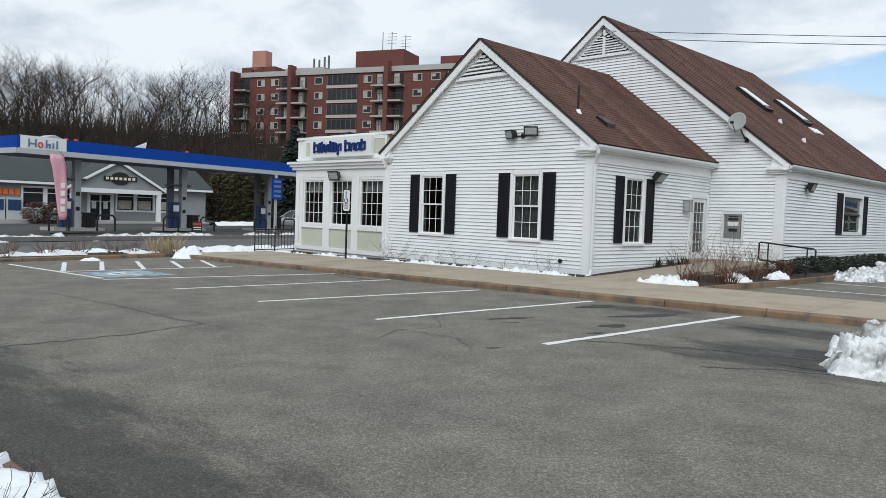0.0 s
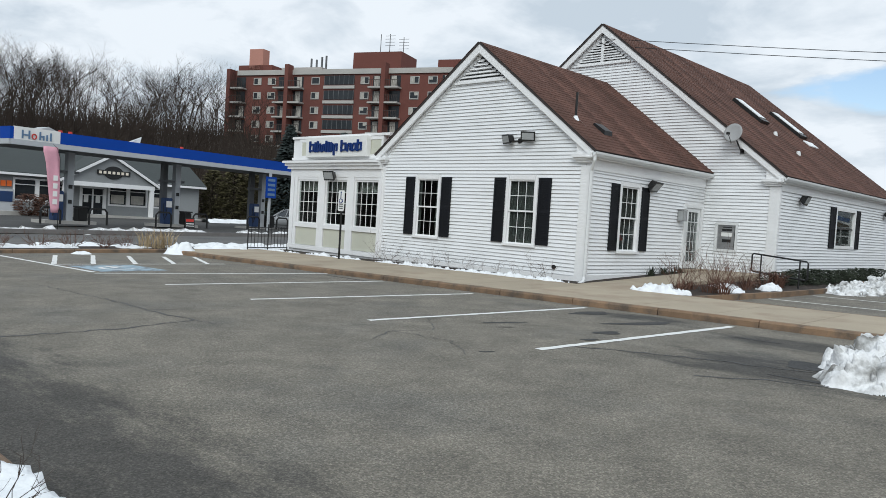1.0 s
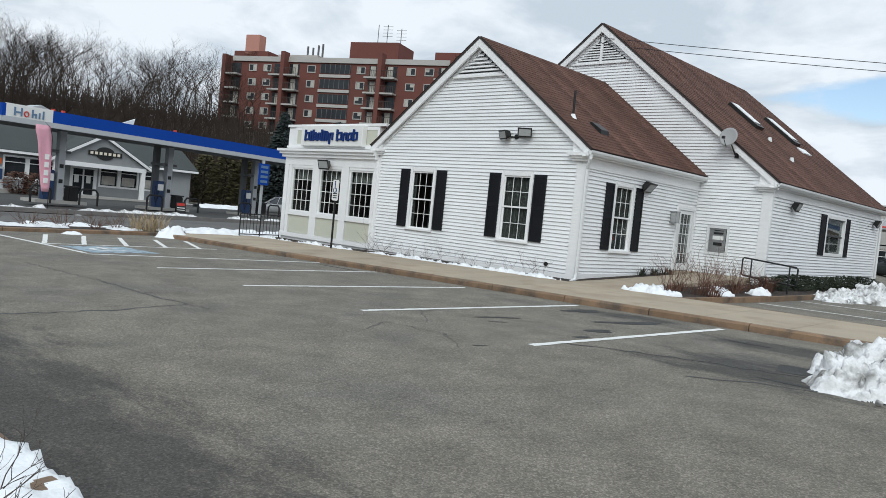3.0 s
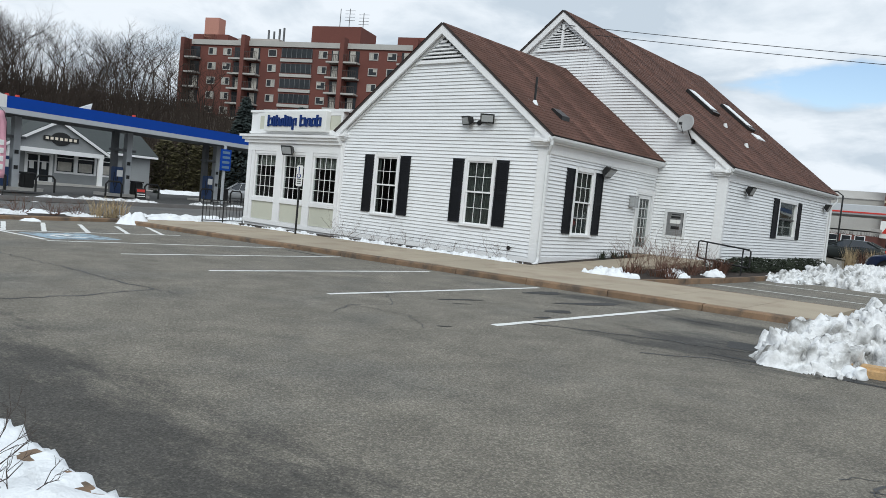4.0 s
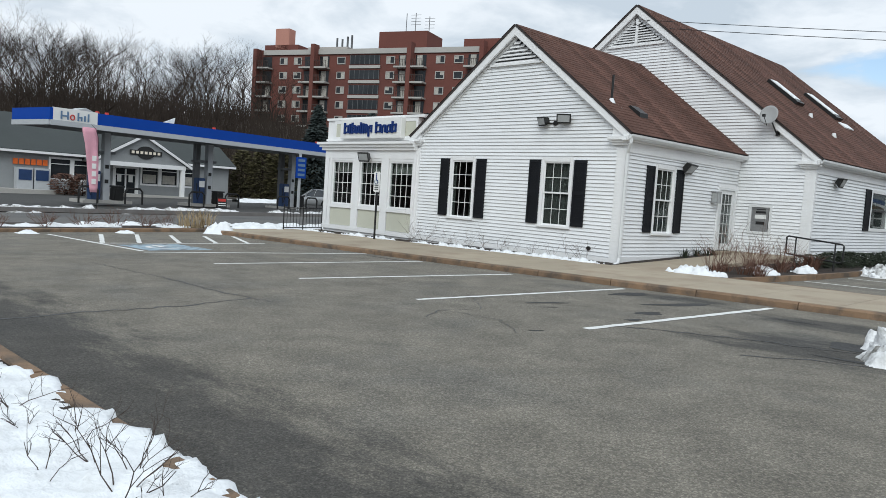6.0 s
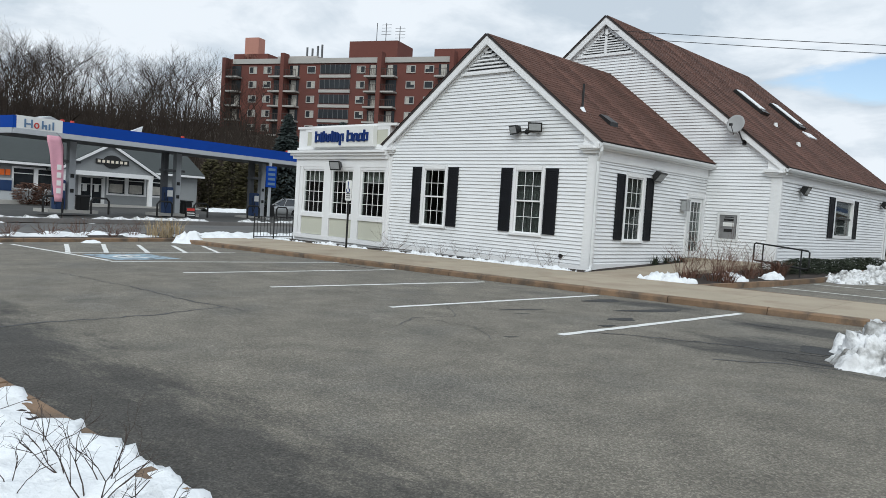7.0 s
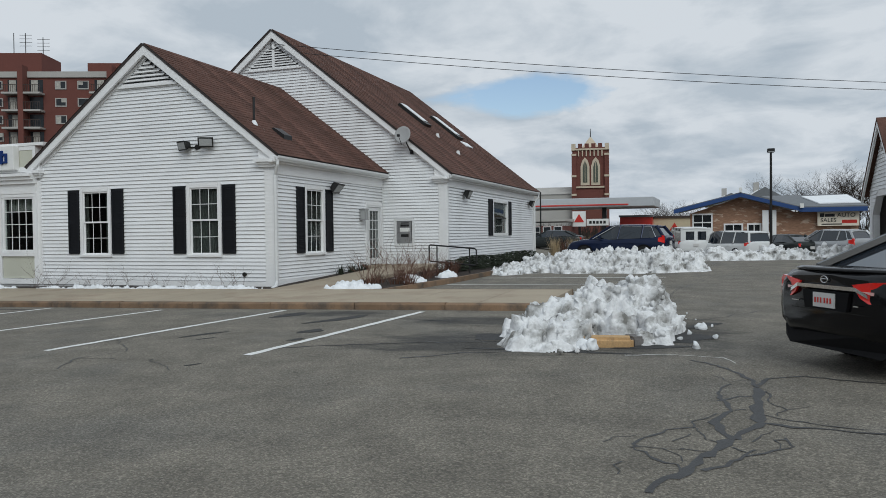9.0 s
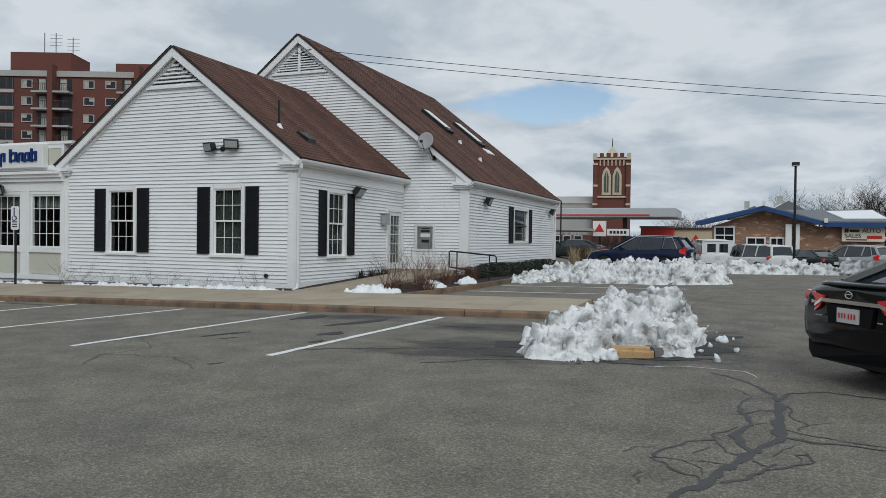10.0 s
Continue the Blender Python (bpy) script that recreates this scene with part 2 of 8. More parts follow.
SIGN_PALE_BLUE = material("faded_blue_sign", (0.12, 0.21, 0.33), 0.5, vary=0.1, bump=0)
SIGN_RED = material("red_sign_face", (0.55, 0.03, 0.02), 0.4, vary=0.08, bump=0)
SIGN_ORANGE = material("orange_sign_face", (0.75, 0.14, 0.02), 0.4, vary=0.08, bump=0)
SIGN_WHITE = material("white_sign_face", (0.78, 0.78, 0.76), 0.4, vary=0.05, bump=0)
SIGN_BLACK = material("black_sign_letter", (0.012, 0.012, 0.012), 0.5, vary=0.1, bump=0)
SIGN_CREAM = material("cream_sign_board", (0.80, 0.72, 0.60), 0.5, vary=0.1, scale=3)
PINK = material("pink_flag_cloth", (0.72, 0.36, 0.44), 0.8, vary=0.1, scale=3)
SHOP_WALL = material("dull_grey_white_cladding", (0.27, 0.283, 0.29), 0.7, vary=0.08, scale=0.8, fine=10, stain=(0.23, 0.24, 0.24), stain_at=(0.5, 0.75), stain_scale=0.5)
ROOF_GREY = material("grey_green_shingle", (0.050, 0.058, 0.058), 0.9, vary=0.12, scale=0.6, fine=8)
TAN_BRICK = material("mottled_brown_brick", (0.30, 0.17, 0.11), 0.85, vary=0.35, scale=1.0, fine=7, bump=0.1, stain=(0.5, 0.38, 0.29), stain_at=(0.56, 0.62), stain_scale=2.2, stretch=(0.6, 0.6, 2.0))
BLUE_TRIM = material("blue_painted_fascia", (0.012, 0.055, 0.19), 0.5, vary=0.1)
CREAM_WALL = material("cream_painted_block", (0.55, 0.47, 0.32), 0.7, vary=0.08)
LIMESTONE = material("pale_limestone", (0.55, 0.47, 0.36), 0.8, vary=0.12, scale=0.8)
SLATE = material("grey_slate_roof", (0.16, 0.17, 0.18), 0.7, vary=0.15)
LANCET = material("dull_green_leaded_glass", (0.07, 0.085, 0.06), 0.4, vary=0.3, scale=0.6, fine=3, bump=0)
HILL = material("leaf_litter_hillside", (0.048, 0.036, 0.027), 0.95, vary=0.3, scale=0.15, fine=1.5, bump=0.2)
TYRE = material("black_tyre_rubber", (0.012, 0.012, 0.012), 0.8, vary=0.2)
ALLOY = material("alloy_wheel", (0.42, 0.43, 0.44), 0.3, metal=0.8, vary=0.1)
CAR_GLASS = material("dark_tinted_car_glass", (0.010, 0.016, 0.024), 0.04, vary=0.1, bump=0, coat=0.7)
TAIL_RED = material("red_tail_lamp", (0.80, 0.020, 0.014), 0.15, vary=0.1, bump=0, coat=0.6)
TAIL_CLEAR = material("clear_reverse_lamp", (0.72, 0.40, 0.38), 0.15, vary=0.1, bump=0, coat=0.6)
CHROME = material("chrome_trim", (0.72, 0.72, 0.73), 0.12, metal=1.0, vary=0.03, bump=0)
PLASTIC_BLACK = material("black_bumper_plastic", (0.006, 0.006, 0.007), 0.7, vary=0.15, spec=0.15)
PLATE_WHITE = material("white_number_plate", (0.62, 0.61, 0.60), 0.45, vary=0.05, bump=0)
PAINT = {}


def car_paint(name, color, metal=0.0):
    if name not in PAINT:
        PAINT[name] = material(name + "_car_paint", color, 0.16, metal=metal, vary=0.05, scale=1, fine=60, bump=0, coat=0.10, spec=0.22)
    return PAINT[name]



def meltwater(m, spots, band, dark):
    """Damp, darker asphalt where snow melts: round spots and a band before the near kerb, with ragged edges; pale grit over all."""
    nt = m.node_tree
    b = nt.nodes["Principled BSDF"]
    old = b.inputs["Base Color"].links[0].from_socket
    geo = nt.nodes.new("ShaderNodeNewGeometry")

    def math_node(op, a, c, clamp=False):
        n = nt.nodes.new("ShaderNodeMath")
        n.operation, n.use_clamp = op, clamp
        for k, v in enumerate((a, c)):
            if isinstance(v, (int, float)):
                n.inputs[k].default_value = v
            else:
                nt.links.new(v, n.inputs[k])
        return n.outputs[0]

    sep = nt.nodes.new("ShaderNodeSeparateXYZ")
    nt.links.new(geo.outputs["Position"], sep.inputs[0])
    total = None
    for x, y, rx, ry in spots:
        dx = math_node('DIVIDE', math_node('SUBTRACT', sep.outputs[0], x), rx)
        dy = math_node('DIVIDE', math_node('SUBTRACT', sep.outputs[1], y), ry)
        r2 = math_node('ADD', math_node('MULTIPLY', dx, dx), math_node('MULTIPLY', dy, dy))
        f = math_node('SUBTRACT', 1.0, r2, True)
        total = f if total is None else math_node('MAXIMUM', total, f)
    f = math_node('DIVIDE', math_node('SUBTRACT', band[0], sep.outputs[1]), band[0] - band[1], True)
    far = math_node('DIVIDE', math_node('SUBTRACT', sep.outputs[1], band[2]), 1.0, True)
    total = math_node('MAXIMUM', total, math_node('MULTIPLY', f, far))
    n = nt.nodes.new("ShaderNodeTexNoise")
    n.inputs["Scale"].default_value = 1.3
    n.inputs["Detail"].default_value = 10
    n.inputs["Roughness"].default_value = 0.74
    mp = nt.nodes.new("ShaderNodeMapping")
    mp.inputs["Scale"].default_value = (0.55, 1.5, 1.0)
    nt.links.new(geo.outputs["Position"], mp.inputs[0])
    nt.links.new(mp.outputs[0], n.inputs["Vector"])
    edge = math_node('ADD', math_node('MULTIPLY', total, 0.42), n.outputs["Fac"])
    ramp = nt.nodes.new("ShaderNodeMapRange")
    ramp.inputs[1].default_value, ramp.inputs[2].default_value = 0.64, 0.86
    nt.links.new(edge, ramp.inputs[0])
    mx = nt.nodes.new("ShaderNodeMix")
    mx.data_type = 'RGBA'
    nt.links.new(ramp.outputs[0], mx.inputs[0])
    nt.links.new(old, mx.inputs[6])
    dk = nt.nodes.new("ShaderNodeVectorMath")
    dk.operation = 'MULTIPLY'
    nt.links.new(old, dk.inputs[0])
    dk.inputs[1].default_value = dark
    nt.links.new(dk.outputs[0], mx.inputs[7])
    # aggregate: pale and dark stones
    vo = nt.nodes.new("ShaderNodeTexVoronoi")
    vo.inputs["Scale"].default_value = 85.0
    nt.links.new(geo.outputs["Position"], vo.inputs["Vector"])
    tone = nt.nodes.new("ShaderNodeMapRange")
    tone.inputs[3].default_value, tone.inputs[4].default_value = 0.70, 1.55
    sepc = nt.nodes.new("ShaderNodeSeparateColor")
    nt.links.new(vo.outputs["Color"], sepc.inputs[0])
    pw = math_node('POWER', sepc.outputs[0], 2.2)
    nt.links.new(pw, tone.inputs[0])
    grit = nt.nodes.new("ShaderNodeVectorMath")
    grit.operation = 'SCALE'
    nt.links.new(mx.outputs[2], grit.inputs[0])
    nt.links.new(tone.outputs[0], grit.inputs["Scale"])
    nt.links.new(grit.outputs[0], b.inputs["Base Color"])


meltwater(ASPHALT, ((8.2, -7.9, 2.6, 1.3), (10.4, -6.4, 1.4, 2.6), (4.6, -4.9, 1.6, 0.6), (7.5, -5.6, 1.6, 0.9)), (-13.7, -15.3, -40.0), (0.37, 0.38, 0.41))


# ---- mesh helpers ----
def box(bm, x0, x1, y0, y1, z0, z1, m=None):
    vs = [bm.verts.new(v) for v in ((x0, y0, z0), (x1, y0, z0), (x1, y1, z0), (x0, y1, z0), (x0, y0, z1), (x1, y0, z1), (x1, y1, z1), (x0, y1, z1))]
    for f in ((0, 3, 2, 1), (4, 5, 6, 7), (0, 1, 5, 4), (1, 2, 6, 5), (2, 3, 7, 6), (3, 0, 4, 7)):
        bm.faces.new([vs[i] for i in f])
    if m is not None:
        for v in vs:
            v.co = m @ v.co
    return vs


def prism(bm, pts, shift):
    """A solid: a polygon of 3D points pushed along a vector."""
    a = [bm.verts.new(q) for q in pts]
    s = Vector(shift)
    b = [bm.verts.new(Vector(q) + s) for q in pts]
    n = len(a)
    bm.faces.new(a[::-1])
    bm.faces.new(b)
    for i in range(n):
        bm.faces.new((a[i], a[(i + 1) % n], b[(i + 1) % n], b[i]))


def tube(bm, pts, r0, r1=None, sides=6, cap=True):
    """A round bar along points, tapering from r0 to r1."""
    r1 = r0 if r1 is None else r1
    pts = [Vector(q) for q in pts]
    rings, a = [], None
    for i, q in enumerate(pts):
        d = (pts[min(i + 1, len(pts) - 1)] - pts[max(i - 1, 0)]).normalized()
        if a is not None:
            a = a - d * a.dot(d)
        if a is None or a.length < 0.1:
            a = d.cross(Vector((0, 0, 1)) if abs(d.z) < 0.9 else Vector((1, 0, 0)))
        a = a.normalized()
        b = d.cross(a)
        r = r0 + (r1 - r0) * i / max(1, len(pts) - 1)
        rings.append([bm.verts.new(q + r * (a * math.cos(k * math.tau / sides) + b * math.sin(k * math.tau / sides))) for k in range(sides)])
    for u, v in zip(rings, rings[1:]):
        for k in range(sides):
            bm.faces.new((u[k], u[(k + 1) % sides], v[(k + 1) % sides], v[k]))
    if cap:
        bm.faces.new(rings[0][::-1])
        bm.faces.new(rings[-1])


def disc(bm, c, axis, r, depth, sides=20, r1=None):
    c, axis = Vector(c), Vector(axis).normalized()
    tube(bm, (c, c + axis * depth), r, r if r1 is None else r1, sides)


def mesh_object(name, bm, mat, parent=None, label="", smooth=False):
    bmesh.ops.recalc_face_normals(bm, faces=bm.faces)
    me = bpy.data.meshes.new(name)
    bm.to_mesh(me)
    bm.free()
    if smooth:
        for q in me.polygons:
            q.use_smooth = True
    me.materials.append(mat)
    ob = new(name, me)
    if parent is not None:
        ob.parent = parent
    if label:
        ob["label"] = label
    return ob


def part(name, bm, mat, parent, label="", smooth=False):
    return mesh_object(name, bm, mat, parent, label, smooth)


def raw_object(name, verts, faces, mat, parent=None, smooth=False):
    me = bpy.data.meshes.new(name)
    me.from_pydata(verts, [], faces)
    me.materials.append(mat)
    if smooth:
        me.polygons.foreach_set("use_smooth", [True] * len(me.polygons))
    me.update()
    ob = new(name, me)
    if parent is not None:
        ob.parent = parent
    return ob


def thing(name, label, category, m=None, group="", kind=""):
    ob = new(name)
    ob.empty_display_size = 0.2
    if m is not None:
        ob.matrix_basis = m
    return tagged(ob, label, category, group, kind)


def gz(x, y):
    """Height of the gently sloping ground."""
    drop = 0.046 * min(max(y - 12.0, 0.0), 18.0) * min(max((x + 2.0) / 6.0, 0.0), 1.0)
    return 0.013 * min(max(x, -15.0), 20.0) + 0.016 * min(max(y, -25.0), 25.0) - drop


class Face:
    """A wall's own axes: u along it, z up, n outwards."""

    def __init__(self, o, u, n):
        self.o, self.u, self.n = Vector(o), Vector(u), Vector(n)

    def at(self, u, z, n=0.0):
        return self.o + self.u * u + self.n * n + Vector((0, 0, z))

    def box(self, bm, u0, u1, z0, z1, n0, n1):
        vs = [bm.verts.new(self.at(u, z, n)) for z in (z0, z1) for u, n in ((u0, n0), (u1, n0), (u1, n1), (u0, n1))]
        for f in ((0, 3, 2, 1), (4, 5, 6, 7), (0, 1, 5, 4), (1, 2, 6, 5), (2, 3, 7, 6), (3, 0, 4, 7)):
            bm.faces.new([vs[i] for i in f])

    def poly(self, bm, pts, n0, n1):
        prism(bm, [self.at(u, z, n0) for u, z in pts], self.n * (n1 - n0))

    def cells(self, bm, u0, u1, z0, z1, holes, n0, n1):
        us = sorted({u0, u1, *[min(max(h[k], u0), u1) for h in holes for k in (0, 1)]})
        zs = sorted({z0, z1, *[min(max(h[k], z0), z1) for h in holes for k in (2, 3)]})
        for a, b in zip(us, us[1:]):
            for c, d in zip(zs, zs[1:]):
                mu, mz = (a + b) / 2, (c + d) / 2
                if not any(h[0] < mu < h[1] and h[2] < mz < h[3] for h in holes):
                    self.box(bm, a, b, c, d, n0, n1)
        bmesh.ops.remove_doubles(bm, verts=bm.verts, dist=0.0005)


def clapboards(face, parent, z0, z1, span, holes, step=0.107):
    """One board a course; span(z) gives its ends; openings are cut out."""
    n = int(round((z1 - z0) / step))
    h = (z1 - z0) / n
    for k in range(n):
        a, b = z0 + k * h, z0 + (k + 1) * h
        (u0, u1), (v0, v1) = span(a), span(b)
        if u1 - u0 < 0.05:
            continue
        cuts = sorted((q[0], q[1]) for q in holes if q[2] < b - 0.02 and q[3] > a + 0.02)
        runs, at, at2 = [], u0, v0
        for c, d in cuts:
            runs.append((at, c, at2, c))
            at = at2 = d
        runs.append((at, u1, at2, v1))
        for p0, p1, q0, q1 in runs:
            if p1 - p0 < 0.02:
                continue
            bm = bmesh.new()
            q1 = max(q1, q0 + 0.01)
            f = [bm.verts.new(face.at(*w)) for w in ((p0, a + 0.011, 0.002), (p1, a + 0.011, 0.002), (p1, a + 0.011, 0.036), (p0, a + 0.011, 0.036), (q0, b, 0.004), (q1, b, 0.004))]
            bm.faces.new((f[0], f[1], f[2], f[3]))
            bm.faces.new((f[3], f[2], f[5], f[4]))
            part("clapboard", bm, WHITE_SIDING, parent)


# ---- ground ----
def slab(bm, x0, x1, y0, y1, lift, thick):
    """A flat piece that follows the slope, its top lifted above the ground."""
    prism(bm, [(x, y, gz(x, y) + lift) for x, y in ((x0, y0), (x1, y0), (x1, y1), (x0, y1))], (0, 0, -thick))


def flat(bm, pts, lift):
    bm.faces.new([bm.verts.new((x, y, gz(x, y) + lift)) for x, y in pts])


bm = bmesh.new()
gxs = [-2500, -900, -400, -200, -120, -80, -60, -45, -35, -26, -15, -8, -2, 1, 4, 8, 14, 20, 30, 50, 90, 200, 600, 2500]
gys = [-2500, -600, -200, -80, -40, -25, -18, -10, -4, 4, 12, 18, 25, 30, 40, 60, 100, 200, 500, 1200, 2500]
grid = [[bm.verts.new((x, y, gz(x, y))) for x in gxs] for y in gys]
for r0, r1 in zip(grid, grid[1:]):
    for i in range(len(gxs) - 1):
        bm.faces.new((r0[i], r0[i + 1], r1[i + 1], r1[i]))
tagged(mesh_object("ground", bm, ASPHALT), "weathered grey asphalt parking lot with damp stains", "ground", kind="structure")

bm = bmesh.new()
for a, b in ((-400, -25), (-25, 25), (25, 400)):
    flat(bm, ((-25.4, a), (-16.9, a), (-16.9, b), (-25.4, b)), 0.005)
tagged(mesh_object("road", bm, ROAD), "pale grey salted two-lane street", "road", kind="structure")

bm = bmesh.new()
for a, b in ((-40, -25), (-25, 12), (12, 25), (25, 40)):
    flat(bm, ((-52.0, a), (-27.7, a), (-27.7, b), (-52.0, b)), 0.004)
tagged(mesh_object("forecourt", bm, FORECOURT), "dark worn asphalt forecourt of the filling station", "ground", kind="structure")

# raised pavement in front of the bank, of slabs behind a kerb of long stones
pavement = thing("pavement", "tan concrete pavement with a rusty stone kerb", "pavement", kind="structure")
def ky(x):
    """The pavement's front edge, not quite square to the bank."""
    return -4.37 + 0.039 * x



def kerb_run(parent, pts, width=0.16, up=0.13, stone=1.9, mat=KERB):
    """Kerb stones along a line; each is a piece with a small gap."""
    for (xa, ya), (xb, yb) in zip(pts, pts[1:]):
        d = Vector((xb - xa, yb - ya, 0))
        n = max(1, int(round(d.length / stone)))
        side = Vector((-d.y, d.x, 0)).normalized() * width
        for k in range(n):
            jit = random.uniform(-0.008, 0.008)
            a = Vector((xa, ya, 0)) + d * (k / n) + d.normalized() * 0.008
            b = Vector((xa, ya, 0)) + d * ((k + 1) / n) - d.normalized() * 0.008
            bm = bmesh.new()
            ring = []
            for q in (a, b):
                o = q + side.normalized() * jit
                ring.append([bm.verts.new((w.x, w.y, gz(w.x, w.y) + z)) for w, z in (
                    (o, -0.1), (o + side * 0.04, up - 0.03), (o + side * 0.25, up + jit), (o + side, up + jit), (o + side, -0.1))])
            for i in range(5):
                bm.faces.new((ring[0][i], ring[1][i], ring[1][(i + 1) % 5], ring[0][(i + 1) % 5]))
            bm.faces.new(ring[0])
            bm.faces.new(ring[1][::-1])
            part("kerb_stone", bm, mat, parent)


x = -14.3
while x < 8.2:
    w = min(1.52, 8.25 - x)
    bm = bmesh.new()
    prism(bm, [(q, r, gz(q, r) + 0.135) for q, r in ((x + 0.006, ky(x) + 0.165), (x + w - 0.006, ky(x + w) + 0.165), (x + w - 0.006, -1.12), (x + 0.006, -1.12))], (0, 0, -0.2))
    part("paving_slab", bm, SIDEWALK, pavement)
    x += w
# the walk that climbs beside the bank to its door
for k in range(5):
    y0, y1 = -1.11 + k * 1.6, -1.11 + (k + 1) * 1.6 - 0.012
    bm = bmesh.new()
    z0, z1 = 0.135 + 0.04 * max(0, k - 0.4), 0.135 + 0.04 * max(0, k + 0.6)
    xs0, xs1 = 0.55, 2.1
    vs = [(xs0, y0, gz(xs0, y0) + z0), (xs1, y0, gz(xs1, y0) + z0), (xs1, y1, gz(xs1, y1) + z1), (xs0, y1, gz(xs0, y1) + z1)]
    prism(bm, vs, (0, 0, -0.3))
    part("paving_slab", bm, SIDEWALK, pavement)
kerb_run(pavement, [(-14.4, ky(-14.4)), (8.25, ky(8.25))])
# kerb of the bed beside the second row of stalls
kerb_run(pavement, [(8.25, -1.1), (3.55, -1.1), (4.15, 2.6), (4.35, 5.2), (3.4, 21.5)][::-1], width=0.16)

# beds of mulch
bm = bmesh.new()
flat(bm, ((-14.2, -1.11), (0.54, -1.11), (0.54, 0.05), (-14.2, 0.05)), 0.10)
tagged(mesh_object("mulch_bed", bm, MULCH), "dark bark mulch bed along the bank wall", "ground", kind="structure")
for k in range(4):
    y0, y1 = max(0.05, -1.11 + k * 1.6), -1.11 + (k + 1) * 1.6
    z0, z1 = 0.11 + 0.04 * max(0, k - 0.4), 0.11 + 0.04 * max(0, k + 0.6)
    bm = bmesh.new()
    prism(bm, [(0.02, y0, gz(0, y0) + z0), (0.54, y0, gz(0.5, y0) + z0), (0.54, y1, gz(0.5, y1) + z1), (0.02, y1, gz(0, y1) + z1)], (0, 0, -0.2))
    tagged(mesh_object("mulch_bed", bm, MULCH), "narrow strip of dark mulch between wall and walk", "ground", kind="structure")
bm = bmesh.new()
flat(bm, ((2.1, -1.1), (3.7, -1.1), (4.15, 2.6), (4.35, 5.2), (3.5, 21.4), (2.45, 21.4), (2.45, 6.9), (2.1, 6.9)), 0.12)
tagged(mesh_object("mulch_bed", bm, MULCH), "dark bark mulch bed beside the bank door", "ground", kind="structure")


# painted markings
def stripe(name, label, a, b, w=0.13, mat=LINE, parent=None, ragged=0.012):
    bm = bmesh.new()
    a, b = Vector((*a, 0)), Vector((*b, 0))
    d = (b - a)
    s = Vector((-d.y, d.x, 0)).normalized() * w / 2
    n = max(2, int(d.length / 0.12))
    prev = None
    for k in range(n + 1):
        q = a + d * k / n
        l, r = q + s * (1 + random.uniform(-1, 1) * ragged / w * 2), q - s * (1 + random.uniform(-1, 1) * ragged / w * 2)
        row = [bm.verts.new((v.x, v.y, gz(v.x, v.y) + 0.006)) for v in (l, r)]
        if prev:
            bm.faces.new((prev[0], prev[1], row[1], row[0]))
        prev = row
    return tagged(mesh_object(name, bm, mat, parent), label, "marking", "parking stall lines", "structure")


for near, far in (((5.50, -9.3), (6.02, -4.4)), ((2.31, -9.53), (3.08, -4.5)), ((-0.90, -9.7), (0.22, -4.7)), ((-3.95, -9.9), (-2.9, -4.62)), ((-7.0, -10.2), (-5.2, -4.65))):
    stripe("parking_line", "worn white painted parking stall line", near, far)
for a, b in (((-13.5, -10.45), (-7.3, -10.1)), ((-9.9, -10.15), (-9.0, -5.6)), ((-13.45, -8.9), (-10.0, -10.1)), ((-13.24, -7.85), (-9.8, -9.15)),
             ((-12.8, -6.9), (-9.5, -8.1)), ((-12.3, -5.95), (-9.3, -7.05)), ((-12.1, -5.0), (-9.1, -6.1))):
    stripe("parking_line", "worn white painted hatching beside an accessible stall", a, b, 0.13)
for y0, x0, x1 in ((-0.35, 4.9, 9.6), (1.8, 4.3, 10.0), (4.1, 4.6, 9.9)):
    stripe("parking_line", "white stall line beside the bank's long wall", (x0, y0), (x1, y0 + 0.1), 0.10)

bm = bmesh.new()
flat(bm, ((-9.3, -10.0), (-7.4, -9.9), (-7.3, -8.2), (-9.2, -8.3)), 0.005)
ada = tagged(mesh_object("accessible_stall_mark", bm, BLUE_LINE), "worn blue painted accessible stall square on asphalt", "marking", kind="structure")
bm = bmesh.new()
for k in range(14):
    a0, a1 = math.tau * k / 18 + 2.2, math.tau * (k + 1) / 18 + 2.2
    flat(bm, [(-8.3 + r * math.cos(a), -9.1 + r * math.sin(a)) for r, a in ((0.36, a0), (0.48, a0), (0.48, a1), (0.36, a1))], 0.009)
flat(bm, ((-8.9, -9.2), (-8.3, -9.2), (-8.3, -9.05), (-8.9, -9.05)), 0.009)
part("wheel_symbol", bm, LINE, ada)


# cracks and sealed seams in the asphalt
def crack(pts, w0, w1, mat=TAR, name="pavement_crack", label="dark jagged crack in the asphalt", jag=0.06, lift=0.004, step=0.14):
    bm = bmesh.new()
    line = []
    for (xa, ya), (xb, yb) in zip(pts, pts[1:]):
        n = max(2, int(math.hypot(xb - xa, yb - ya) / step))
        line += [(xa + (xb - xa) * k / n + random.uniform(-jag, jag), ya + (yb - ya) * k / n + random.uniform(-jag, jag)) for k in range(n)]
    line.append(pts[-1])
    prev = None
    for k, q in enumerate(line):
        a, b = line[max(k - 1, 0)], line[min(k + 1, len(line) - 1)]
        d = Vector((b[0] - a[0], b[1] - a[1], 0))
        s = Vector((-d.y, d.x, 0)).normalized()
        w = (w0 + (w1 - w0) * k / len(line)) * random.uniform(0.5, 1.5) / 2
        row = [bm.verts.new((q[0] + e * s.x * w, q[1] + e * s.y * w, gz(*q) + lift)) for e in (1, -1)]
        if prev:
            bm.faces.new((prev[0], prev[1], row[1], row[0]))
        prev = row
    return tagged(mesh_object(name, bm, mat), label, "crack", kind="structure")


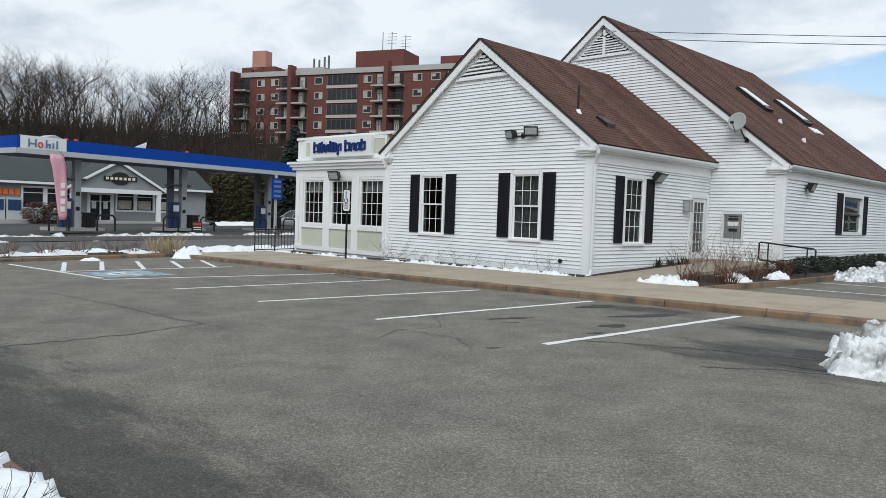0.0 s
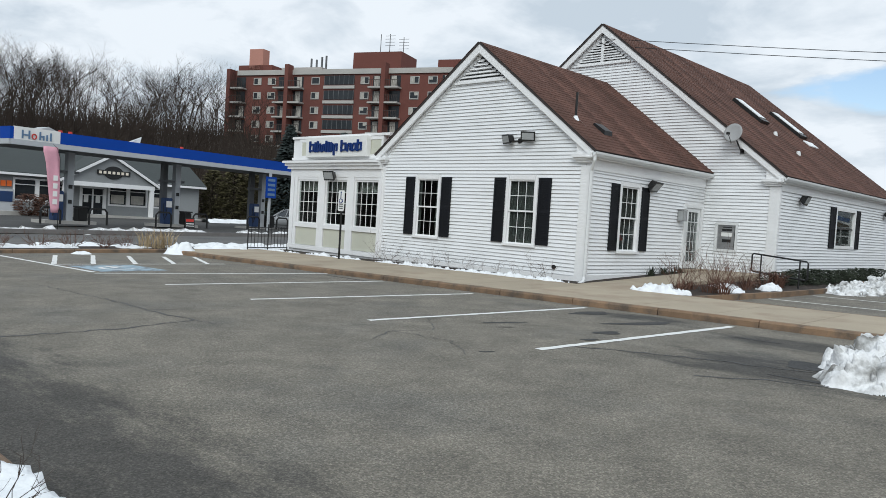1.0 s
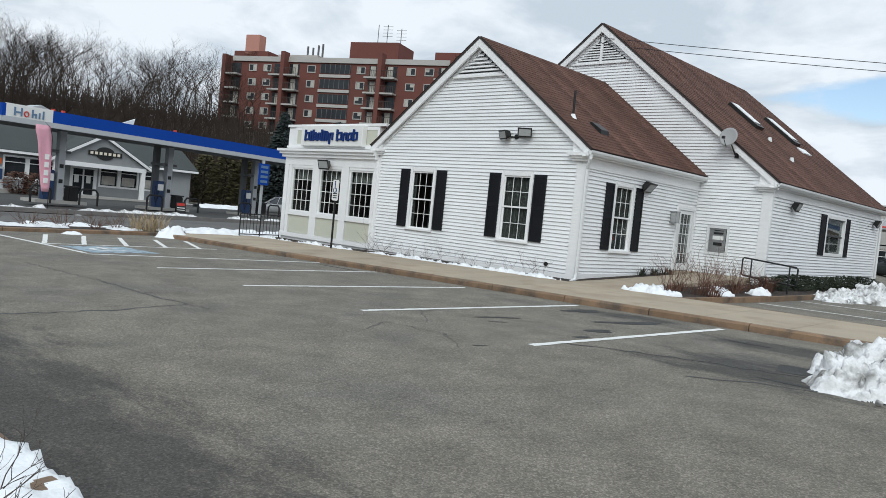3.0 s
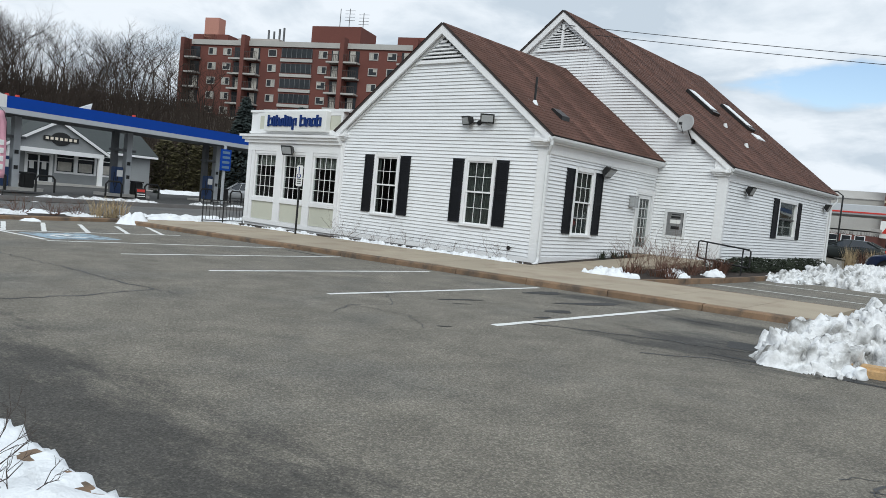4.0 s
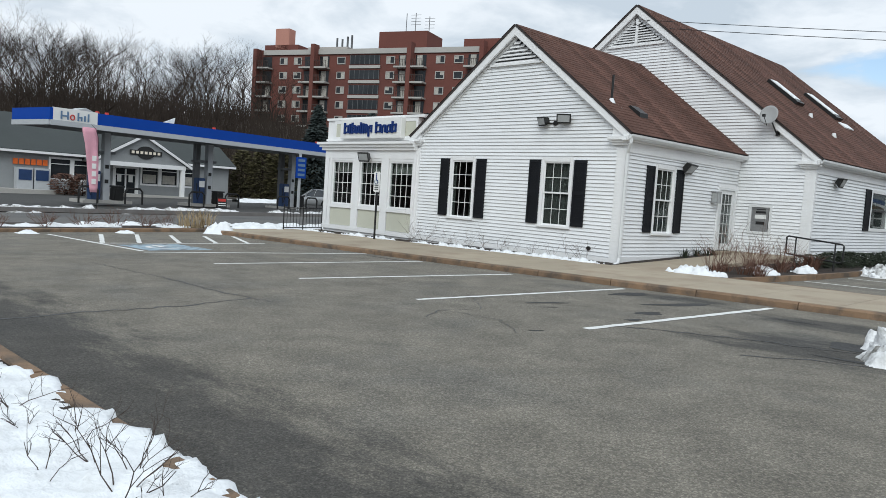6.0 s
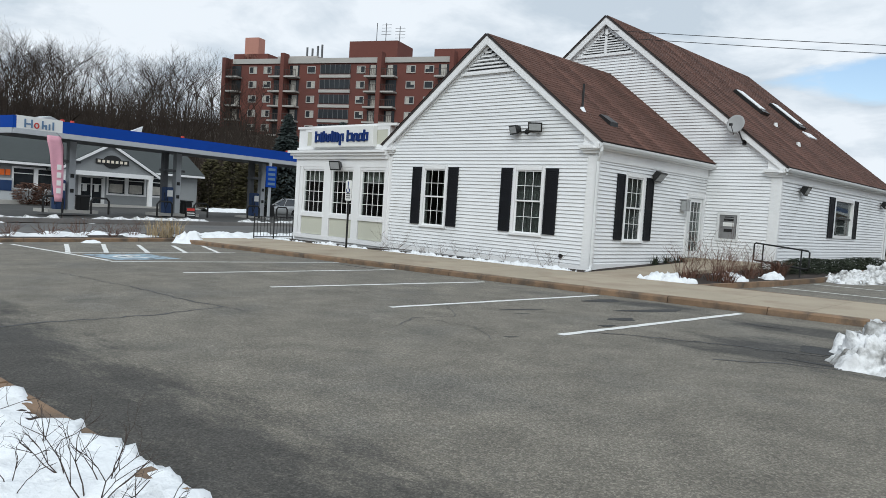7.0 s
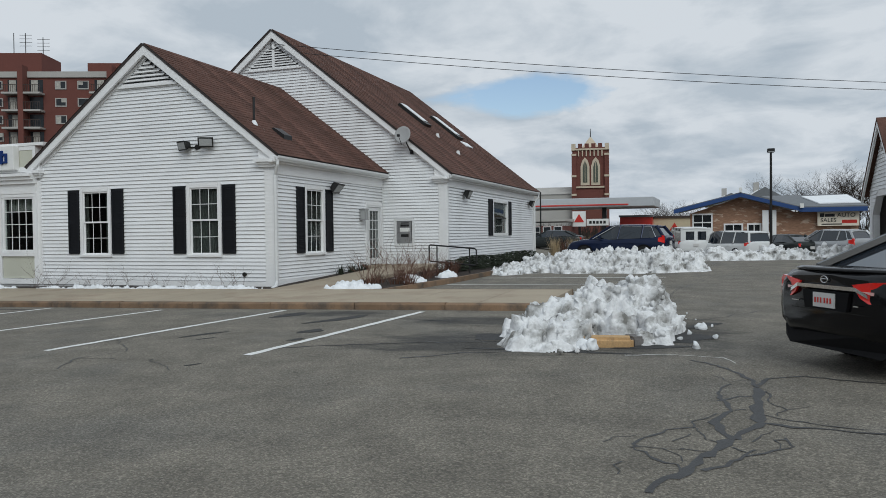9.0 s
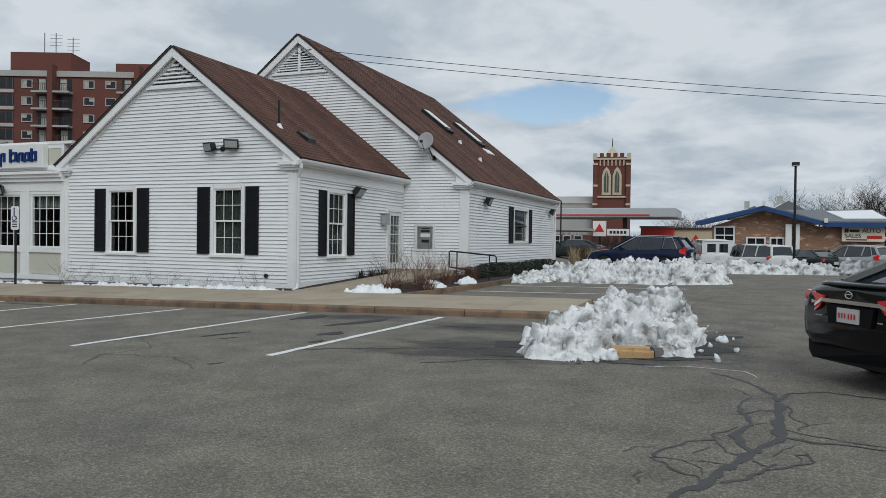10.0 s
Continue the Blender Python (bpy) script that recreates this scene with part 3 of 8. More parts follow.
SEAL = "broad black crack sealer branching over the asphalt"
for w0, w1, pts in (
        (0.1, 0.12, [(10.84, -13.04), (10.94, -12.75), (11.03, -12.62), (11.11, -12.36), (11.23, -12.00), (11.34, -11.75)]),
        (0.12, 0.06, [(11.34, -11.75), (11.27, -11.54), (11.21, -11.30), (11.35, -10.89)]),
        (0.06, 0.03, [(11.35, -10.89), (11.28, -10.56), (11.25, -10.15), (11.36, -9.82)]),
        (0.08, 0.12, [(11.34, -11.75), (11.46, -11.45), (11.57, -11.23)]),
        (0.13, 0.09, [(11.55, -11.24), (11.55, -10.83), (11.58, -10.41), (11.58, -9.94)]),
        (0.07, 0.035, [(11.58, -9.94), (11.54, -9.55), (11.42, -9.24), (11.23, -8.87), (10.95, -8.59)]),
        (0.07, 0.05, [(11.57, -11.23), (11.79, -11.31), (12.05, -11.34), (12.40, -11.36), (12.87, -11.31)]),
        (0.06, 0.04, [(11.59, -9.81), (11.73, -9.50), (12.05, -9.28), (12.43, -9.45), (12.97, -9.54)]),
        (0.05, 0.03, [(11.13, -12.53), (11.30, -12.39), (11.41, -12.14), (11.48, -11.99)])):
    crack(pts, w0 * 0.68, w1 * 0.68, label=SEAL, name="crack_sealer", jag=0.022, step=0.09)
for w, pts in (
        (0.03, [(11.03, -12.62), (10.96, -12.47), (10.75, -12.21), (10.67, -12.12)]),
        (0.028, [(10.67, -12.12), (10.74, -11.88), (10.88, -11.62), (11.06, -11.50)]),
        (0.022, [(11.06, -11.50), (11.06, -11.34), (11.11, -11.20), (11.23, -11.02)]),
        (0.014, [(10.67, -12.12), (10.82, -12.12), (11.01, -12.10)]),
        (0.014, [(10.89, -12.10), (11.02, -12.38)]),
        (0.014, [(10.92, -11.95), (11.05, -11.68)]),
        (0.03, [(11.26, -10.56), (11.40, -10.35), (11.52, -10.31)]),
        (0.015, [(11.35, -10.89), (11.46, -10.82)]),
        (0.022, [(11.41, -12.14), (11.55, -12.06), (11.74, -11.84)]),
        (0.022, [(11.74, -11.84), (11.70, -11.64), (11.64, -11.73), (11.64, -11.94)])):
    crack(pts, w, w * 0.6, label="thin dark crack in the asphalt", jag=0.03, step=0.08)
for w, pts in (
        (0.012, [(10.43, -12.06), (10.52, -11.88), (10.67, -11.81)]),
        (0.012, [(10.61, -12.47), (10.64, -12.74)]),
        (0.022, [(11.62, -11.00), (11.80, -11.13), (11.99, -11.20), (12.28, -11.27)]),
        (0.018, [(11.65, -10.04), (11.67, -10.60), (11.79, -10.77), (11.69, -10.99)]),
        (0.012, [(11.07, -11.50), (11.13, -11.81), (11.23, -11.86)]),
        (0.012, [(11.01, -12.10), (11.19, -12.10)]),
        (0.012, [(11.45, -11.79), (11.57, -11.60), (11.64, -11.43)]),
        (0.014, [(11.34, -11.96), (11.45, -12.07)]),
        (0.012, [(11.20, -9.41), (11.34, -9.72), (11.54, -9.61)]),
        (0.012, [(11.79, -10.77), (11.97, -10.58)])):
    crack(pts, w, w * 0.6, label="thin dark crack in the asphalt", jag=0.03, step=0.08)
crack([(10.21, -8.43), (10.62, -8.29), (11.00, -8.31), (11.31, -8.39), (11.43, -8.72)], 0.028, 0.012, mat=LINE, name="salt_trace", label="pale dried salt trace on the asphalt", jag=0.02, lift=0.0045)
for pts in ([(10.2, -4.0), (10.35, 0.4), (10.9, 3.0), (10.6, 6.0)], [(11.0, -5.0), (12.0, -3.6), (13.4, -3.3)]):
    crack(pts, 0.022, 0.012, label="thin dark crack in the asphalt", jag=0.05)
for pts, w in (([(1.25, -15.5), (1.28, -14.9), (1.21, -14.4), (1.25, -13.7), (1.27, -13.0), (1.14, -12.4), (1.0, -11.84)], 0.05), ([(1.0, -11.84), (0.2, -11.89), (-0.34, -11.91), (-1.15, -11.92), (-2.05, -11.93), (-3.1, -12.03), (-5.04, -12.13)], 0.035), ([(-0.34, -11.91), (-0.18, -11.48), (-0.09, -10.9)], 0.02), ([(1.0, -11.84), (1.6, -11.7)], 0.02),
               ([(3.7, -10.6), (3.3, -9.9), (3.6, -9.3), (2.6, -8.5), (2.9, -7.9)], 0.02), ([(3.3, -9.9), (4.4, -9.8), (5.2, -10.4)], 0.016),
               ([(5.68, -8.69), (5.99, -8.45), (6.35, -8.29), (6.62, -8.18), (7.03, -8.00), (8.5, -7.6)], 0.045), ([(7.6, -9.1), (8.2, -8.6), (8.8, -8.4)], 0.05),
               ([(-0.2, -9.3), (0.5, -8.7), (0.3, -8.0), (1.0, -7.6)], 0.018)):
    crack(pts, w, w * 0.6, label="long thin crack in the asphalt", jag=0.05)

def blot(x, y, rx, ry, label, seed, mat=DAMP, lift=0.0045, turn=0.0):
    rnd = random.Random(seed)
    bm = bmesh.new()
    n = 26
    ph = [rnd.uniform(0, 6.28) for _ in range(4)]
    pts = []
    for k in range(n):
        a = math.tau * k / n
        r = 1 + 0.22 * math.sin(2 * a + ph[0]) + 0.16 * math.sin(3 * a + ph[1]) + 0.10 * math.sin(5 * a + ph[2]) + rnd.uniform(-0.06, 0.06)
        u, v, c, e = rx * r * math.cos(a), ry * r * math.sin(a), math.cos(radians(turn)), math.sin(radians(turn))
        pts.append((x + u * c - v * e, y + u * e + v * c))
    flat(bm, pts, lift)
    return tagged(mesh_object("damp_patch", bm, mat), label, "stain", kind="structure")


for i, (x, y, rx, ry, turn) in enumerate(((3.64, -5.19, 0.47, 0.38, 63.0), (4.93, -5.62, 0.56, 0.41, 61.0), (5.42, -7.95, 0.14, 0.15, 61.0), (3.61, -7.71, 0.32, 0.18, 62.0),
                                          (5.22, -10.02, 0.09, 0.09, 58.0), (3.95, -8.09, 0.17, 0.07, 60.0), (5.19, -7.12, 0.29, 0.27, 60.0), (6.9, -5.6, 0.3, 0.12, 0), (-3.8, -5.0, 0.8, 0.16, 0),
                                          (10.55, -6.9, 0.42, 1.5, 70.0), (10.4, -7.75, 0.5, 0.35, 20.0), (8.35, -7.2, 0.35, 0.9, 60.0), (9.2, -8.25, 0.9, 0.22, 0.0), (11.05, -5.6, 0.32, 0.35, 60.0))):
    blot(x, y, rx, ry * 0.45, "dark damp meltwater patch on the asphalt", i, turn=turn)

# strip behind the near kerb
near_bed = thing("planting_strip", "snow-covered planting strip with a low stone kerb", "planting strip", kind="structure")
kerb_run(near_bed, [(8.6, -15.85), (-9.0, -15.85)], width=0.16, up=0.12)
kerb_run(near_bed, [(9.1, -19.5), (9.1, -16.5), (8.6, -15.85)], width=0.16, up=0.12)
bm = bmesh.new()
slab(bm, -9.0, 8.9, -19.5, -16.01, 0.09, 0.15)
part("soil", bm, MULCH, near_bed)

# strip between the lot and the street
street_bed = thing("planting_strip", "roadside planting strip with dead perennials and snow", "planting strip", kind="structure")
kerb_run(street_bed, [(-14.45, -4.3), (-14.45, -30.0)][::-1], width=0.16, up=0.13)
bm = bmesh.new()
slab(bm, -16.7, -14.6, -30, -2.4, 0.1, 0.15)
part("soil", bm, MULCH, street_bed)
bm = bmesh.new()
slab(bm, -16.9, -16.7, -30, 24, 0.12, 0.2)
slab(bm, -25.7, -25.5, -40, 24, 0.12, 0.2)
part("road_kerb", bm, FOUNDATION, street_bed)
bm = bmesh.new()
slab(bm, -27.6, -25.7, -24.9, 24.9, 0.1, 0.15)
tagged(mesh_object("verge", bm, MULCH), "dark earth verge across the street", "ground", kind="structure")


# ---- the bank ----
bank = thing("bank_building", "white clapboard bank with two brown-shingled gables and black shutters", "building")
W = -8.44                    # far corner of the front gable
BX = -13.86                  # far corner of the flat-roofed bay
BY, TX, FY = 6.96, 2.45, 19.95    # big gable wall, long side wall, its far end
front = Face((0, 0, 0), (1, 0, 0), (0, -1, 0))          # u is x
side = Face((0, 0, 0), (0, 1, 0), (1, 0, 0))            # u is y
big_front = Face((0, BY, 0), (1, 0, 0), (0, -1, 0))
big_side = Face((TX, 0, 0), (0, 1, 0), (1, 0, 0))
SB = 0.12                    # siding starts
EAVE = 3.65                  # top of the front part's walls
APX, APZ = -4.14, 6.82       # front apex
BAPX, BAPZ = -4.35, 8.98     # big apex
BEAVE = 3.57
SLOPE1 = (APZ - EAVE) / (0 - APX)
SLOPE2 = (BAPZ - BEAVE) / (TX - BAPX)
BW = 2 * BAPX - TX           # far corner of the big gable


def win_holes(cu, z0, z1, half):
    return (cu - half, cu + half, z0, z1)


GW = [(-6.16, 0.99, 2.87), (-2.27, 0.99, 2.88)]
g_holes = [win_holes(c, a, b, 0.50) for c, a, b in GW]
SW = (2.13, 0.98, 2.86)
DOOR = (5.62, 6.80, 0.43, 2.50)
s_holes = [win_holes(SW[0], SW[1], SW[2], 0.50), DOOR]
BWN = (12.62, 14.85, 1.45, 2.82)
b_holes = [BWN]
ATM = (0.54, 1.20, 1.12, 1.98)

# walls with their openings
bm = bmesh.new()
front.cells(bm, W, 0, -0.05, EAVE, g_holes, -0.2, 0)
front.poly(bm, [(W, EAVE), (0, EAVE), (APX, APZ)], -0.2, 0)
part("wall", bm, WHITE_TRIM, bank)
bm = bmesh.new()
side.cells(bm, 0.2, BY, -0.05, EAVE, s_holes, -0.2, 0)
part("wall", bm, WHITE_TRIM, bank)
bm = bmesh.new()
big_front.cells(bm, BW, TX, -0.05, BEAVE, [ATM], -0.2, 0)
big_front.poly(bm, [(BW, BEAVE), (TX, BEAVE), (BAPX, BAPZ)], -0.2, 0)
part("wall", bm, WHITE_TRIM, bank)
bm = bmesh.new()
big_side.cells(bm, BY + 0.2, FY, -0.05, BEAVE, b_holes, -0.2, 0)
part("wall", bm, WHITE_TRIM, bank)
bm = bmesh.new()
box(bm, BW, TX - 0.2, FY - 0.2, FY, -0.05, BEAVE)
prism(bm, [(BW, FY, BEAVE), (TX - 0.2, FY, BEAVE), (BAPX, FY, BAPZ - 0.2)], (0, -0.2, 0))
box(bm, BW, BW + 0.2, BY + 0.2, FY - 0.2, -0.05, BEAVE)
part("wall", bm, WHITE_TRIM, bank)
# inside: floor, ceiling and a partition, near-black in place of room shade
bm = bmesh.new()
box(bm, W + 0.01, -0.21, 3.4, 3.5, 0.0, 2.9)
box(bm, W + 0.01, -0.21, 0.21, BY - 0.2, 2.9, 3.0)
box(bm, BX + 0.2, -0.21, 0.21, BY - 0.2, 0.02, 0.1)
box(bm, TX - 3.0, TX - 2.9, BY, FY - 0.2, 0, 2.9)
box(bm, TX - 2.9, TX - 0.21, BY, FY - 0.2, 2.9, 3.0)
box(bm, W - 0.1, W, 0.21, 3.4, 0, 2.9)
part("interior", bm, ROOM_SHADE, bank)
bm = bmesh.new()
front.box(bm, BX + 0.02, 0, -0.35, SB - 0.02, -0.15, -0.015)
side.box(bm, 0.15, BY, -0.35, SB - 0.02, -0.15, -0.015)
big_side.box(bm, BY, FY, -0.2, SB + 0.2, -0.15, -0.02)
big_front.box(bm, 0, TX, -0.2, SB + 0.2, -0.15, -0.02)
part("foundation", bm, FOUNDATION, bank)

# clapboards
clapboards(front, bank, SB, EAVE, lambda z: (W + 0.13, -0.13), [(c - 0.56, c + 0.56, a - 0.07, b + 0.07) for c, a, b in GW])
clapboards(front, bank, EAVE, APZ - 0.12, lambda z: (W + (z - EAVE) / SLOPE1 + 0.13, -(z - EAVE) / SLOPE1 - 0.13), [])
clapboards(side, bank, SB, EAVE - 0.05, lambda z: (0.10, BY), [(SW[0] - 0.56, SW[0] + 0.56, SW[1] - 0.07, SW[2] + 0.07), (DOOR[0] - 0.08, DOOR[1] + 0.08, -1, DOOR[3] + 0.08)])
clapboards(big_front, bank, SB + 0.2, BEAVE, lambda z: (0.0, TX - 0.12), [(ATM[0] - 0.05, ATM[1] + 0.05, ATM[2] - 0.05, ATM[3] + 0.05)])
clapboards(big_front, bank, BEAVE, BAPZ - 0.12, lambda z: (BW + (z - BEAVE) / SLOPE2 + 0.13, TX - (z - BEAVE) / SLOPE2 - 0.13), [])
clapboards(big_side, bank, SB + 0.2, BEAVE - 0.05, lambda z: (BY + 0.10, FY - 0.1), [(BWN[0] - 0.07, BWN[1] + 0.07, BWN[2] - 0.07, BWN[3] + 0.07)])

# corner boards, friezes, water table
def trim(face, u0, u1, z0, z1, n1=0.045, name="trim_board"):
    bm = bmesh.new()
    face.box(bm, u0, u1, z0, z1, -0.01, n1)
    return part(name, bm, WHITE_TRIM, bank)


for f, a, b, z0, z1 in ((front, W, W + 0.16, SB, 3.25), (front, -0.27, 0.032, SB, 3.25), (side, -0.032, 0.12, SB, 3.25),
                        (big_front, TX - 0.28, TX + 0.032, SB + 0.15, 3.24), (big_side, BY - 0.032, BY + 0.12, SB + 0.15, 3.24), (big_side, FY - 0.14, FY + 0.03, SB, 3.24),
                        ):
    trim(f, a, b, z0, z1, name="corner_board")
trim(front, W, 0.03, SB - 0.05, SB + 0.09, 0.05, "water_table")
trim(side, -0.03, DOOR[0] - 0.1, SB - 0.05, SB + 0.16, 0.05, "water_table")
trim(side, 0.1, BY, EAVE - 0.50, EAVE - 0.22, 0.05, "frieze")
trim(big_side, BY + 0.1, FY, BEAVE - 0.46, BEAVE - 0.21, 0.05, "frieze")


# roofs: deck, rake boards, courses of shingles
def roof_slope(name, x_eave, z_eave, x_ridge, z_ridge, y0, y1, courses, over=0.0):
    """A slope that falls from the ridge to an eave, shingled in courses."""
    bm = bmesh.new()
    v = Vector((x_eave - x_ridge, 0, z_eave - z_ridge))
    nrm = Vector((-v.z, 0, v.x)).normalized()
    if nrm.z < 0:
        nrm = -nrm
    q = [Vector((x_ridge, y0, z_ridge)), Vector((x_eave, y0, z_eave)), Vector((x_eave, y1, z_eave)), Vector((x_ridge, y1, z_ridge))]
    prism(bm, q, nrm * 0.07)
    roof = part(name, bm, ROOF_EDGE, bank)
    rnd = random.Random(int(abs(x_eave) * 100 + courses))
    for k in range(courses):
        t0, t1 = k / courses, (k + 1) / courses
        bm = bmesh.new()
        y = y0 - 0.015
        while y < y1:
            w = rnd.uniform(0.29, 0.37)
            e = min(y + w, y1 + 0.015)
            lift = rnd.uniform(0.0, 0.004)
            a = [Vector((x_ridge, 0, z_ridge)) + v * (t0 - 0.002) + nrm * 0.073, Vector((x_ridge, 0, z_ridge)) + v * (t1 + 0.004) + nrm * (0.080 + lift), Vector((x_ridge, 0, z_ridge)) + v * (t1 + 0.004) + nrm * 0.071]
            f = [[bm.verts.new((c.x, yy, c.z)) for c in a] for yy in (y, e - 0.006)]
            bm.faces.new((f[0][0], f[0][1], f[1][1], f[1][0]))
            bm.faces.new((f[0][1], f[0][2], f[1][2], f[1][1]))
            y = e
        part("shingle_course", bm, SHINGLE, roof)
    return roof


OV = 0.23
roof_slope("roof", 0 + OV, EAVE - OV * SLOPE1 + 0.13, APX, APZ + 0.13, -0.22, BY, 34)
roof_slope("roof", W - OV, EAVE - OV * SLOPE1 + 0.13, APX, APZ + 0.13, -0.22, BY, 10)
roof_slope("roof", TX + OV, BEAVE - OV * SLOPE2 + 0.13, BAPX, BAPZ + 0.13, BY - 0.22, FY + 0.25, 52)
roof_slope("roof", BW - OV, BEAVE - OV * SLOPE2 + 0.13, BAPX, BAPZ + 0.13, BY - 0.22, FY + 0.25, 10)


def rake(face, x_e, z_e, x_r, z_r, n0, n1, drop, name="rake_board"):
    bm = bmesh.new()
    face.poly(bm, [(x_e, z_e), (x_r, z_r), (x_r, z_r - drop * 1.25), (x_e, z_e - drop)], n0, n1)
    part(name, bm, WHITE_TRIM, bank)


def soffit(face, x_e, z_e, x_r, z_r, depth, drop):
    bm = bmesh.new()
    face.poly(bm, [(x_e, z_e - drop), (x_r, z_r - drop), (x_r, z_r - drop - 0.03), (x_e, z_e - drop - 0.03)], 0.0, depth)
    part("soffit", bm, WHITE_TRIM, bank)


for f, xc, ez, ax, azz, sl in ((front, 0.0, EAVE, APX, APZ, SLOPE1), (front, W, EAVE, APX, APZ, SLOPE1),
                               (big_front, TX, BEAVE, BAPX, BAPZ, SLOPE2), (big_front, BW, BEAVE, BAPX, BAPZ, SLOPE2)):
    sgn = 1 if xc > ax else -1
    xe, ze = xc + sgn * OV, ez - OV * sl + 0.13
    rake(f, xe, ze, ax, azz + 0.13, 0.13, 0.20, 0.21)
    rake(f, xe - sgn * 0.1, ze - 0.02, ax, azz + 0.08, 0.0, 0.06, 0.19, "frieze")
    soffit(f, xe, ze, ax, azz + 0.13, 0.14, 0.06)

# eaves: boxed soffit, fascia and gutter; returns at the corners
def eave_box(x0, x1, y0, y1, z0, z1, name, mat=WHITE_TRIM):
    bm = bmesh.new()
    box(bm, x0, x1, y0, y1, z0, z1)
    bmesh.ops.bevel(bm, geom=list(bm.edges), offset=0.012, segments=1, affect='EDGES')
    return part(name, bm, mat, bank)


def gutter(x, y0, y1, z):
    bm = bmesh.new()
    prof = [(0, 0), (0.05, -0.10), (0.07, -0.11), (0.12, -0.04), (0.13, 0.02), (0.115, 0.02), (0.10, -0.02), (0.06, -0.085), (0.02, 0.01)]
    prism(bm, [(x + a, y0, z + b) for a, b in prof], (0, y1 - y0, 0))
    part("gutter", bm, ALU, bank)


ze1 = EAVE - OV * SLOPE1 + 0.13
eave_box(0.0, OV - 0.06, -0.28, BY, ze1 - 0.17, ze1 - 0.11, "soffit")
eave_box(OV - 0.10, OV - 0.03, -0.28, BY, ze1 - 0.16, ze1 - 0.0, "fascia")
gutter(OV - 0.03, -0.28, BY + 0.02, ze1 - 0.02)
ze2 = BEAVE - OV * SLOPE2 + 0.13
eave_box(TX, TX + OV - 0.06, BY - 0.28, FY + 0.2, ze2 - 0.17, ze2 - 0.11, "soffit")
eave_box(TX + OV - 0.10, TX + OV - 0.03, BY - 0.28, FY + 0.2, ze2 - 0.16, ze2, "fascia")
gutter(TX + OV - 0.03, BY - 0.28, FY + 0.22, ze2 - 0.02)


def cornice_return(xc, y, sgn, ez, wide):
    """The boxed end of the eave on the gable: a triangular cheek over a moulded block."""
    f = Face((0, y, 0), (1, 0, 0), (0, -1, 0))
    sl = SLOPE1
    bm = bmesh.new()
    f.poly(bm, [(xc + sgn * (OV - 0.05), ez - 0.02), (xc - sgn * (wide - 0.1), ez + (wide + OV - 0.15) * sl - 0.16), (xc - sgn * (wide - 0.1), ez - 0.05), (xc + sgn * (OV - 0.05), ez - 0.05)], 0.0, 0.128)
    part("cornice_cheek", bm, WHITE_TRIM, bank)
    for a, b, z0, z1 in ((wide, OV, -0.14, -0.05), (wide - 0.05, OV - 0.06, -0.20, -0.14), (wide - 0.10, OV - 0.12, -0.27, -0.20)):
        bm = bmesh.new()
        lo, hi = sorted((xc - sgn * a, xc + sgn * b))
        f.box(bm, lo, hi, ez + z0, ez + z1, -0.01, 0.24 - (0.12 if z0 < -0.2 else 0.06 if z0 < -0.15 else 0))
        part("cornice_moulding", bm, WHITE_TRIM, bank)


cornice_return(0.0, 0.0, 1, ze1, 0.50)
cornice_return(W, 0.0, -1, ze1, 0.30)
cornice_return(TX, BY, 1, ze2, 0.50)


# gable vents
def gable_vent(face, ax, az, half, rise, bars, mid):
    bm = bmesh.new()
    face.poly(bm, [(ax - half, az - rise), (ax + half, az - rise), (ax, az)], 0.012, 0.03)
    vent = part("gable_vent", bm, METAL_DARK, bank, "triangular louvred attic vent")
    for k in range(bars):
        z0 = az - rise + rise * k / bars * 0.92
        h = half * (1 - (k + 0.5) / bars * 0.95)
        bm = bmesh.new()
        for a, b, c in ((0.03, 0.085, 0.0),):
            v = [face.at(ax - h, z0, b), face.at(ax + h, z0, b), face.at(ax + h, z0 + rise / bars * 0.45, a), face.at(ax - h, z0 + rise / bars * 0.45, a)]
            prism(bm, v, (0, 0, 0.018))
        part("slat", bm, WHITE_TRIM, vent)
    if mid:
        bm = bmesh.new()
        face.box(bm, ax - 0.05, ax + 0.05, az - rise, az, 0.03, 0.10)
        part("mullion", bm, WHITE_TRIM, vent)
    bm = bmesh.new()
    face.box(bm, ax - half - 0.05, ax + half + 0.05, az - rise - 0.06, az - rise, 0.0, 0.10)
    part("sill", bm, WHITE_TRIM, vent)


gable_vent(front, APX, 6.60, 1.0, 0.74, 6, False)
gable_vent(big_front, BAPX, 8.66, 1.15, 0.92, 9, True)


